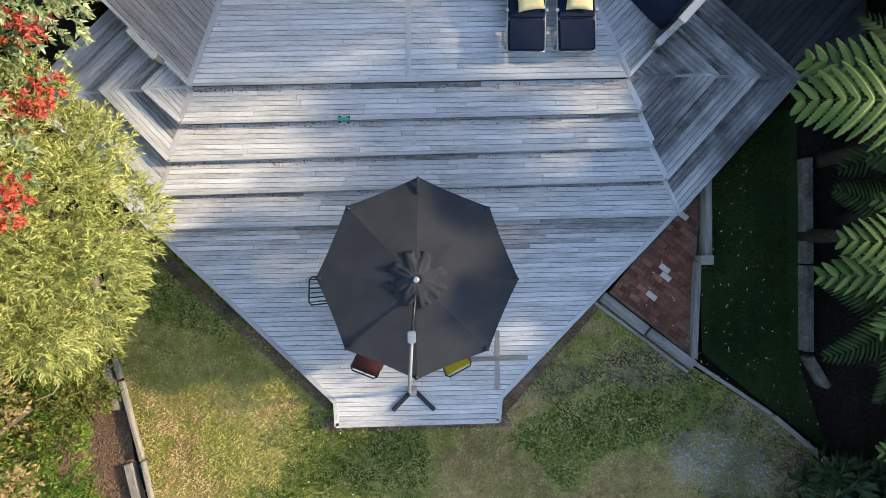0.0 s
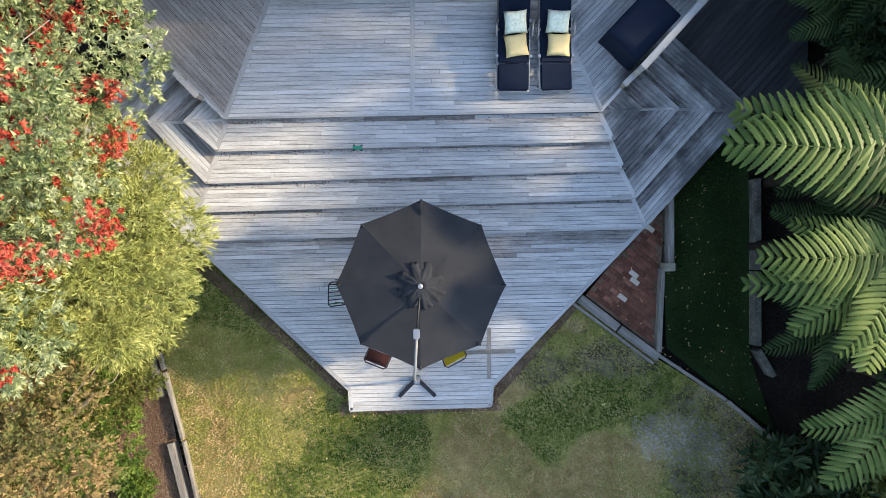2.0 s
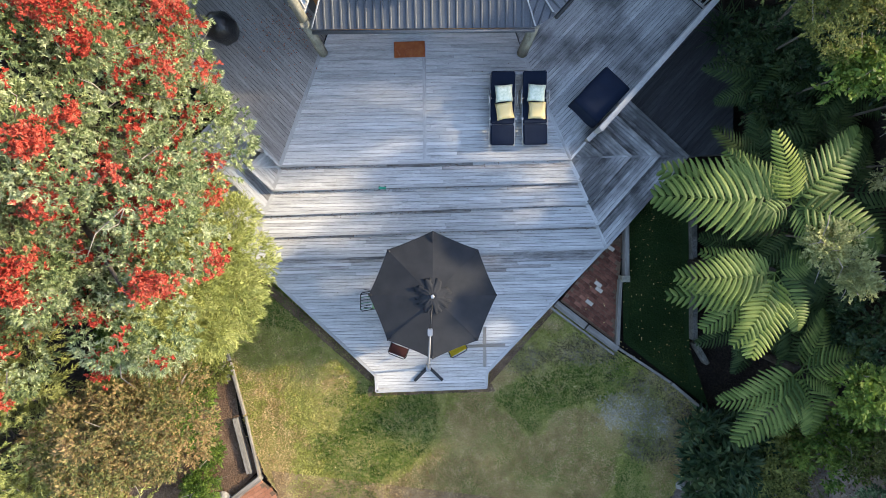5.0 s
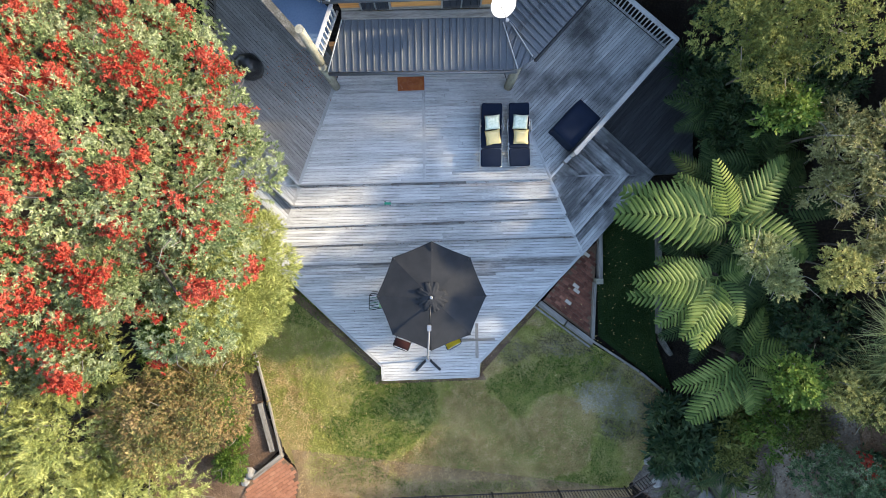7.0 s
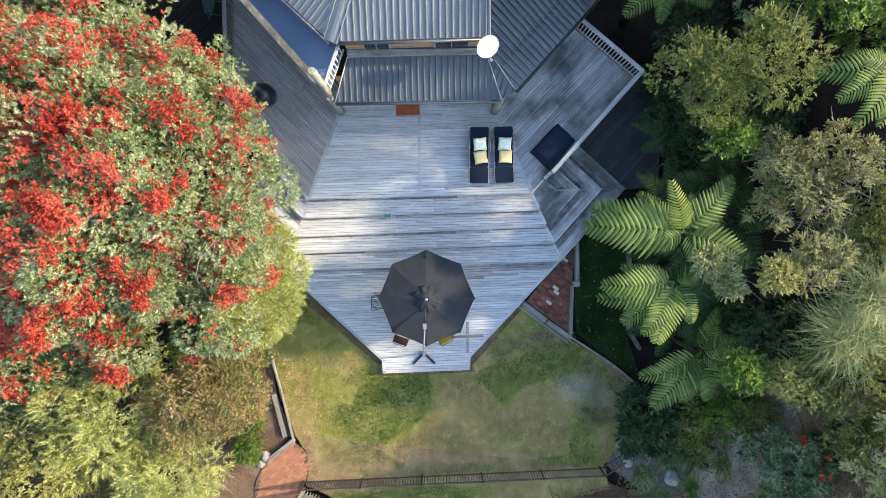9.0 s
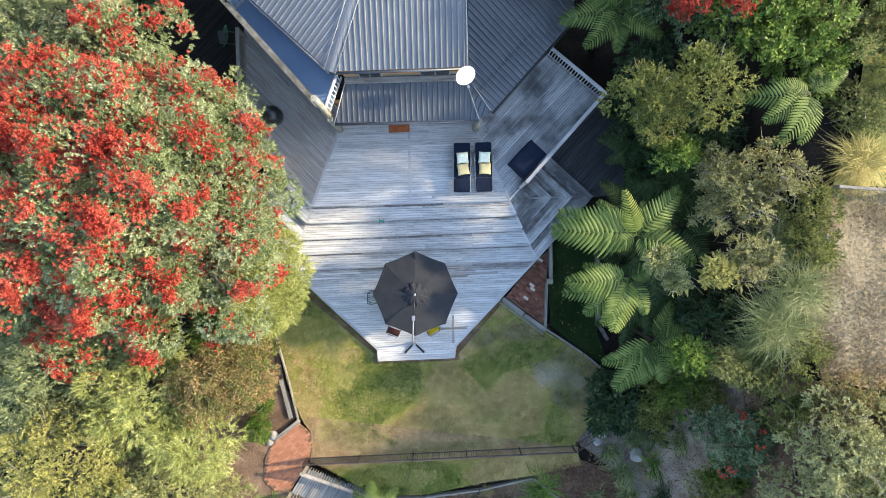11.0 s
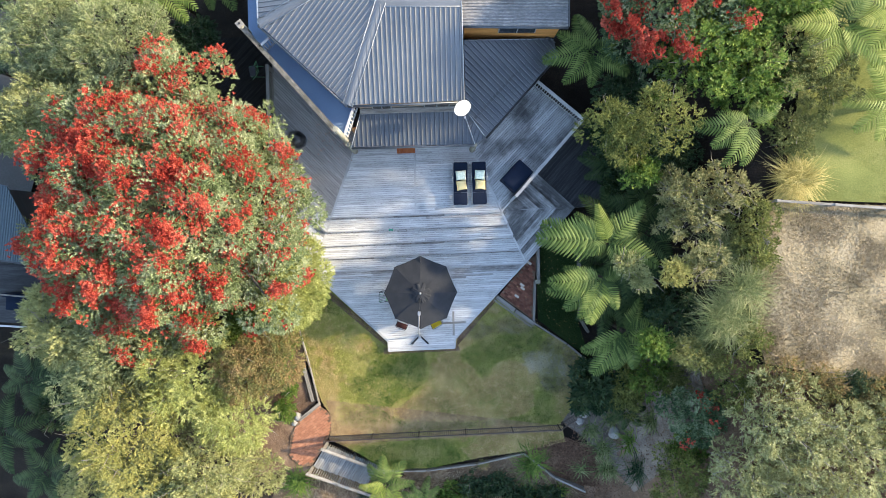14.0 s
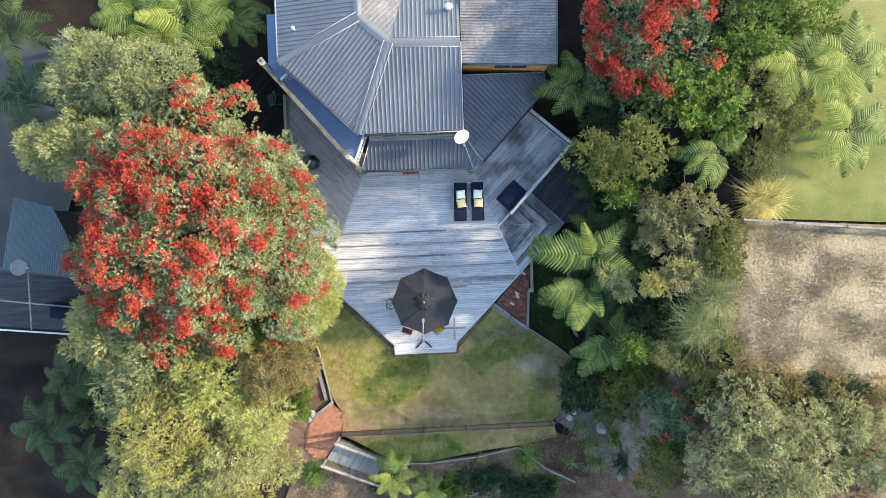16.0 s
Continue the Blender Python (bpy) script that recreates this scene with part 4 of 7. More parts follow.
def limbs(root, start, ends, r, mat=None):
    for e in ends:
        bm = bmesh.new()
        s, e = Vector(start), Vector(e)
        m = (s + e) / 2 + Vector((0, 0, 0.12 * (e - s).length))
        tube(bm, [s, m, e], [r, r * 0.65, r * 0.2], 6)
        part("limb", bm, mat or M_BARK, root)


def tree(name, x, y, z, r, h, label, leaf, kind="plume", count=2600, lobes=26, size=0.4, seed=1, category="tree", squash=(1, 1), twigs=0, low=-0.25, side=None, even=0.6, foot=(0, 0)):
    """A tree: trunk and limbs from the ground, and a crown of lobes, its middle at z, r across and h high from middle to top."""
    rng = np.random.default_rng(seed)
    ground = height(x, y) - 0.12
    root = thing(name, pose(x, y, ground, 0, 0, 0), label, category)
    c = z - ground
    P, D, idx, C = lobed(count, r * squash[0], r * squash[1], h, lobes, size, rng, low, seed, even)
    P = P + np.array([0, 0, c])
    ok = P[:, 2] > 0.15
    if side:
        ok &= P[:, 0] * side[0] + P[:, 1] * side[1] < side[2]
    P, D = P[ok], D[ok]
    inner = rng.permutation(len(P))[:int(len(P) * 0.14)]
    core = (P[inner] - np.array([0, 0, c])) * rng.uniform(0.6, 0.82, (len(inner), 1)) + np.array([0, 0, c - 0.15])
    P, D = np.concatenate([P, core]), np.concatenate([D, D[inner]])
    if kind == "plume":
        V = sprays(P, unit(D + rng.normal(0, 0.35, D.shape)), 14, 0.3, 52, 0.12, 0.034, rng, 0.45)
    elif kind == "needle":
        V = sprays(P, unit(D + rng.normal(0, 0.4, D.shape)), 18, 0.3, 50, 0.11, 0.022, rng, 0.45)
    elif kind == "fine":
        V = sprays(P, unit(D + rng.normal(0, 0.5, D.shape)), 14, 0.22, 66, 0.075, 0.04, rng, 0.45)
    elif kind == "rosette":
        V = sprays(P, unit(D + np.array([0, 0, 0.4])), 12, 0.12, 64, 0.088, 0.036, rng, 0.4)
    elif kind == "broad":
        V = sprays(P, unit(D + rng.normal(0, 0.4, D.shape)), 10, 0.24, 62, 0.12, 0.06, rng, 0.4, False)
    else:
        V = sprays(P, unit(D + np.array([0, 0, 0.3])), 9, 0.2, 70, 0.3, 0.085, rng, 0.4, False)
    quads("crown", V, leaf, root)
    top = Vector((0, 0, c - h * 0.1))
    trunk(root, (*foot, 0), top, max(0.035, 0.045 * r))
    pick = C[rng.permutation(len(C))[:5 + int(r)]] * 0.9
    limbs(root, (foot[0] * 0.3, foot[1] * 0.3, max(0.3, c - h * 0.8)), [(p[0], p[1], p[2] + c) for p in pick], max(0.02, 0.022 * r))
    if twigs:
        bm = bmesh.new()
        sel = rng.permutation(len(P))[:twigs]
        for p, d in zip(P[sel], D[sel]):
            p, d = Vector(p), Vector(d)
            e = p + d * rng.uniform(0.25, 0.6) + Vector(rng.normal(0, 0.12, 3))
            tube(bm, [p - d * 0.4, (p + e) / 2 + Vector(rng.normal(0, 0.06, 3)), e], [0.014, 0.01, 0.004], 4, False)
        tagged(part("twig_work", bm, M_TWIG, root, "bare pale twigs"), kind="stuff")
    return root


def blossom(root, x, y, z, r, h, groups, seed, squash=(1, 1), spread=1.0, heads=11, lobes=26, size=0.33, low=-0.25, side=None):
    """Red brush flowers in patches on the upper side of the crown."""
    rng = np.random.default_rng(seed)
    P, D, idx, C = lobed(groups * 6, r * squash[0], r * squash[1], h, lobes, size, rng, low, seed)
    P = P * 1.02 + np.array([0, 0, z])
    bump_at = np.array([noise.noise(Vector(p) * spread + Vector((seed, 0, 0))) for p in P])
    keep = np.argsort(-bump_at - 0.12 * D[:, 2] + 0.12 * P[:, 0] / r + rng.normal(0, 0.07, len(P)))[:groups]
    P, D = P[keep], D[keep]
    if side:
        ok = P[:, 0] * side[0] + P[:, 1] * side[1] < side[2]
        P, D = P[ok], D[ok]
        groups = len(P)
    P = np.repeat(P, heads, 0) + rng.normal(0, 0.11, (groups * heads, 3)) + np.array([0, 0, 0.06])
    D = unit(np.repeat(D, heads, 0) + rng.normal(0, 0.4, (groups * heads, 3)) + np.array([0, 0, 0.5]))
    V = sprays(P, D, 13, 0.05, 80, 0.068, 0.042, rng, 1.0)
    return tagged(quads("blossom", V, L_RED, root, "clusters of red brush flowers"), kind="stuff")


# frond meshes, shared by all tree ferns
def frond_shape(seed, L=2.3, arch=0.55, pinna=0.5, pairs=17):
    rng = np.random.default_rng(seed)

    def spine(s):
        return np.array([L * (s - 0.12 * s * s), 0.06 * L * math.sin(2.2 * s + seed) * s, L * arch * (0.75 * s - 1.15 * s * s)])
    verts, faces = [], []
    for i in range(pairs):
        s = 0.08 + 0.92 * (i + 0.5) / pairs
        p, t = spine(s), unit(spine(min(1, s + 0.02)) - spine(s - 0.02))
        ln = 1.12 * pinna * min(1.0, (s + 0.06) / 0.3) ** 0.7 * (1.02 - s) ** 0.6 * rng.uniform(0.92, 1.06) + 0.03
        for side in (-1, 1):
            lat = unit(np.array([-t[1], t[0], 0]) * side)
            d = unit(lat + t * (0.3 + 0.4 * s) + np.array([0, 0, 0.16]))
            across = unit(np.cross(d, np.array([0, 0, 1.0]))) * side
            n0, steps = len(verts), 18
            for k in range(steps + 1):
                u = k / steps
                q = p + d * u * ln + t * 0.14 * ln * u * u - np.array([0, 0, 0.24 * ln * u * u])
                w = 0.042 * min(1.0, 0.45 + 2.4 * u) * (1 - u ** 3) ** 0.7 * (1.16 if k % 2 else 0.8) + 0.003
                verts += [q - across * w - np.array([0, 0, 0.3 * w]), q, q + across * w - np.array([0, 0, 0.3 * w])]
            for k in range(steps):
                o = n0 + 3 * k
                faces += [(o, o + 3, o + 4, o + 1), (o + 1, o + 4, o + 5, o + 2)]
    rach = bmesh.new()
    tube(rach, [spine(s) + np.array([0, 0, -0.012]) for s in np.linspace(0, 1, 9)], [0.02, 0.017, 0.014, 0.012, 0.01, 0.008, 0.006, 0.004, 0.002], 5)
    rach.verts.index_update()
    o = len(verts)
    verts += [np.array(v.co[:]) for v in rach.verts]
    faces += [tuple(v.index + o for v in f.verts) for f in rach.faces]
    rach.free()
    me = bpy.data.meshes.new("frond")
    me.from_pydata([tuple(v) for v in verts], [], faces)
    return me


FRONDS = [frond_shape(s, 2.3, a, p) for s, a, p in ((1, 0.36, 0.62), (2, 0.48, 0.56), (3, 0.24, 0.66))]
FRONDS_Y = [m.copy() for m in FRONDS]
# the dark set carries the understorey shade in its frond colour
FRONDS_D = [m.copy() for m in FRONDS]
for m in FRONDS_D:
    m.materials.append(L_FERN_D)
for m in FRONDS:
    m.materials.append(L_FERN)
for m in FRONDS_Y:
    m.materials.append(L_FERN_Y)


def tree_fern(x, y, z, size, seed, count=12, young=2, label="tree fern with long arching green fronds over a slim trunk", start=None, fronds=(), leaves=None):
    ground = height(x, y) - 0.12
    rng = random.Random(seed)
    root = thing("tree_fern", pose(x, y, ground), label, "tree fern", "tree ferns in the bush")
    h = z - ground
    bm = bmesh.new()
    tube(bm, [(0.1, 0.05, -0.2), (0.05, 0.05, h * 0.5), (0, 0, h * 0.97)], [0.15, 0.1, 0.11], 9)
    part("trunk", bm, M_FERNBARK, root)
    a0 = rng.uniform(0, 360) if start is None else start
    for i in range(len(fronds) or count):
        ang = a0 + i * 360 / count + rng.uniform(-8, 8)
        y_ = i < young
        if fronds:
            ang, size, y_ = fronds[i]
        fr = new("frond", rng.choice(FRONDS_Y if y_ else leaves or FRONDS))
        fr.parent = root
        s = size / 2.3 * rng.uniform(0.85, 1.1)
        fr.matrix_basis = pose(0, 0, h, rng.uniform(-12, 12), rng.uniform(-14, 10) - (10 if y_ else 0), ang) @ Matrix.Diagonal((s, s, s, 1))
    return root


def strappy(name, x, y, z, r, count, label, leaf, seed, width=0.03, droop=0.9, category="shrub"):
    """A tuft of long arching blades."""
    rng = np.random.default_rng(seed)
    root = thing(name, pose(x, y, z), label, category)
    out = []
    az = rng.uniform(0, 6.283, count)
    el = rng.uniform(0.35, 1.52, count)
    L = r * rng.uniform(0.7, 1.25, count)
    h = np.stack([np.cos(az), np.sin(az), 0 * az], 1)
    side = np.stack([-np.sin(az), np.cos(az), 0 * az], 1)
    off = np.concatenate([rng.normal(0, 0.22 * r, (count, 2)), np.zeros((count, 1))], 1)
    prev = None
    for s in np.linspace(0, 1, 6):
        p = h * (L * s * np.cos(el * (1 - 0.45 * s)))[:, None] + np.array([0, 0, 1.0]) * (L * (s * np.sin(el) - droop * 0.75 * s * s))[:, None] + off
        w = width * (1 - s ** 1.5) + 0.003
        cur = (p - side * w / 2, p + side * w / 2)
        if prev is not None:
            out.append(np.stack([prev[0], prev[1], cur[1], cur[0]], 1))
        prev = cur
    V = np.concatenate(out)
    V[:, :, 2] = np.maximum(V[:, :, 2], 0.01)
    tagged(quads("foliage", V, leaf, root), kind="stuff")
    return root


# the big flowering tree west of the deck
t1 = tree("flowering_tree", -9.3, 3.35, 5.2, 5.5, 4.0, "broad spreading tree covered in red brush flowers", L_POHU, "rosette", 30000, 150, 0.15, 11, squash=(1.0, 1.02), twigs=160, low=-0.45, side=(0.84, 0.54, 4.95))
blossom(t1, 0, 0, 5.38, 5.5, 4.0, 3300, 11, (1.0, 1.02), 2.0, 9, lobes=150, size=0.15, low=-0.45, side=(0.84, 0.54, 4.95))
tree("wattle_tree", -5.75, 0.2, 3.0, 1.75, 1.8, "soft yellow-green fine-leaved tree at the deck corner", L_WATTLE, "needle", 3600, 26, 0.34, 29, squash=(0.78, 1.05))
# west and south-west bush
for i, (x, y, z, r, h, lf, kd, nm, lb) in enumerate((
        (-11.6, 9.2, 5.0, 2.1, 2.0, L_KANUKA, "plume", "kanuka_tree", "olive green fine-leaved tree behind the flowering tree"),
        (-14.2, 10.0, 4.8, 1.9, 1.9, L_KANUKA, "plume", "kanuka_tree", "olive green fine-leaved tree by the driveway"),
        (-9.9, 10.9, 1.6, 0.9, 1.1, L_DARK, "broad", "dark_shrub", "dark green shrub in the shaded yard"),
        (-14.6, 6.9, 4.5, 1.7, 1.8, L_GREY, "plume", "kanuka_tree", "grey-green fine-leaved tree by the driveway"),
        (-14.3, -1.0, 3.8, 1.9, 2.2, L_GREY, "plume", "kanuka_tree", "grey-green fine-leaved tree above the neighbouring yard"),
        (-11.8, -1.4, 4.0, 2.6, 2.4, L_KANUKA, "plume", "kanuka_tree", "olive green fine-leaved tree under the flowering tree"),
        (-9.4, -3.3, 4.4, 2.1, 2.1, L_WATTLE, "needle", "wattle_tree", "bright yellow-green needle-leaved tree"),
        (-7.8, -5.0, 4.4, 1.5, 1.7, L_WATTLE, "needle", "wattle_tree", "yellow-green needle-leaved tree beside the garden bed"),
        (-11.5, -5.5, 5.5, 1.9, 2.1, L_GOLD, "fine", "golden_shrub_tree", "dense rounded golden-green small-leaved tree"),
        (-8.8, -6.9, 4.6, 1.6, 1.7, L_GREY, "fine", "grey_shrub_tree", "dense grey-green small-leaved tree"),
        (-12.9, -3.6, 4.2, 1.7, 2.0, L_KANUKA, "plume", "kanuka_tree", "olive green fine-leaved tree in the bush"),
        (-13.0, -8.2, 3.9, 1.9, 2.0, L_GREY, "fine", "grey_shrub_tree", "grey-green small-leaved tree in the bush"),
        (-9.8, -9.6, 3.6, 2.4, 2.2, L_GOLD, "fine", "golden_shrub_tree", "golden-green small-leaved tree above the bank"),
        (-7.75, -8.2, 1.9, 1.05, 1.2, L_GREY, "fine", "grey_shrub_tree", "pale grey-green shrub beside the brick landing"),
        (-11.2, -7.8, 4.0, 1.8, 1.8, L_KANUKA, "plume", "kanuka_tree", "olive green fine-leaved tree above the bank"),
        (-11.4, -3.4, 3.6, 1.7, 1.9, L_KANUKA, "plume", "kanuka_tree", "olive green fine-leaved tree behind the golden one"),
        (-15.3, 2.2, 3.4, 1.0, 1.4, L_GREY, "plume", "kanuka_tree", "grey-green fine-leaved tree beside the neighbouring roof"),
        (-16.8, 7.0, 4.0, 1.1, 1.5, L_GREY, "plume", "kanuka_tree", "sage green fine-leaved tree beside the driveway"),
        (-13.0, 6.8, 4.9, 1.5, 1.8, L_KANUKA, "plume", "kanuka_tree", "olive green fine-leaved tree behind the flowering tree"))):
    tree(nm, x, y, z, r, h, lb, lf, kd, int(450 * r * r) + 250, 30, 0.24, 31 + i, twigs=30)
for i, (x, y, z, r, h, lf, lb) in enumerate(((-6.3, -2.9, 4.3, 1.15, 1.3, L_BROWN, "russet brown fine-leaved shrub"), (-7.1, -3.3, 4.6, 1.1, 1.4, L_BROWN, "russet brown half-dry shrub"),
                                             (-6.5, -1.6, 0.8, 0.8, 0.9, L_OLIVEB, "low olive shrub beside the sleepers"), (-7.8, -1.8, 1.3, 1.2, 1.2, L_BROAD, "fresh green leafy shrub"), (-6.95, -2.5, 0.9, 0.85, 0.9, L_OLIVEB, "olive green garden shrub"), (-7.3, -3.6, 1.2, 1.0, 1.1, L_BROAD, "green leafy garden shrub"), (-6.9, -6.0, 0.35, 0.4, 0.4, L_BROAD, "low green garden shrub"),
                                             (-6.7, -5.0, 0.22, 0.3, 0.25, L_BROAD, "low green weeds on the mulch bed"))):
    tree("garden_shrub", x, y, z, r, h, lb, lf, "fine", int(900 * r * r) + 150, 16, 0.34, 61 + i, "shrub", twigs=5, foot=(-1.2, 0.2) if z > 4 else (0, 0))
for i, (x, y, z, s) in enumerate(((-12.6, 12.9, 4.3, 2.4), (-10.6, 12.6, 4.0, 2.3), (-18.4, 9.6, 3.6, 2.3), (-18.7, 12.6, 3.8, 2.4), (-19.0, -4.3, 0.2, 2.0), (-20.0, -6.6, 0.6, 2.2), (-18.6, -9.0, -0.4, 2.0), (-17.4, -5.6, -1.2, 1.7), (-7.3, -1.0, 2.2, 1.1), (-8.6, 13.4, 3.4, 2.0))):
    tree_fern(x, y, z, s, 80 + i, 12 if x > -16 else 7, young=3 if i < 2 else 0, label="tree fern with arching fronds over a slim trunk" if x > -16 else "tree fern with deep shade painted into its fronds", leaves=FRONDS_D if x < -16 else None)

# east bush, on the bank
tree_fern(7.3, 1.5, 4.7, 2.5, 101, fronds=((179, 2.9, False), (162, 2.8, False), (112, 2.0, True), (47, 2.7, False), (-23, 2.8, False), (20, 1.5, False), (140, 2.1, False), (203, 1.7, False), (80, 1.5, False), (300, 1.6, False)))
tree_fern(7.05, 0.05, 4.5, 2.3, 102, fronds=((181, 2.4, False), (199, 2.5, False), (226, 2.0, False), (256, 2.4, True), (300, 1.6, False), (165, 1.7, False), (240, 1.9, False), (20, 1.4, False)))
tree_fern(8.35, -2.35, 3.2, 2.1, 103, fronds=((236, 2.5, False), (262, 2.2, False), (205, 2.3, False), (15, 1.9, False), (60, 1.7, False), (285, 1.9, False), (330, 1.6, False)))
tree_fern(7.0, 9.1, 4.3, 2.1, 120, fronds=((190, 2.2, False), (150, 2.0, False), (225, 1.9, False), (265, 1.7, False), (110, 2.0, False), (30, 1.6, False), (330, 1.7, False)))
tree_fern(12.2, 5.75, 6.3, 2.0, 121, fronds=((184, 2.2, False), (160, 1.5, False), (215, 1.9, False), (243, 2.1, False), (262, 1.9, False), (35, 1.5, False), (70, 1.3, False)))
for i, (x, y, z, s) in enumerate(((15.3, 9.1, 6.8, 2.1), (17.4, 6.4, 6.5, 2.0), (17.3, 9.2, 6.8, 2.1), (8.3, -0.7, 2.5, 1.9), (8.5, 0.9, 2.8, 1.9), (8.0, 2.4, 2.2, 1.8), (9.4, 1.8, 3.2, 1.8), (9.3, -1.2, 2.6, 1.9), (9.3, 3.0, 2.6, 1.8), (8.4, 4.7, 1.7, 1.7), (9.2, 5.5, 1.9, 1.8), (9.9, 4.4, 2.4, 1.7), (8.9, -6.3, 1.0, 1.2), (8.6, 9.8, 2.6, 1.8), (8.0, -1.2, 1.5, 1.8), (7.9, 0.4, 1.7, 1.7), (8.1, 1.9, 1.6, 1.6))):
    tree_fern(x, y, z, s, 130 + i, 11 if i < 3 else 7, young=5 if i < 3 else 0, label="tree fern with long arching green fronds" if i < 3 else "low tree fern under the bush, shade painted into its fronds", leaves=FRONDS_D if i > 2 else None)
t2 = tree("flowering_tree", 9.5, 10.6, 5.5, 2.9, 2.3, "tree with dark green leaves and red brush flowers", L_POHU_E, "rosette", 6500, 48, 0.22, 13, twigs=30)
blossom(t2, 0, 0, 5.6, 2.9, 2.3, 520, 13, lobes=48, size=0.22)
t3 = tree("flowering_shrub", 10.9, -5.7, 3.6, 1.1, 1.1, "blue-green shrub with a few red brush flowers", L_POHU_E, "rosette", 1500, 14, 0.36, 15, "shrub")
blossom(t3, 0, 0, 3.72 - height(10.9, -5.7), 1.1, 1.1, 9, 15, lobes=14, size=0.4)
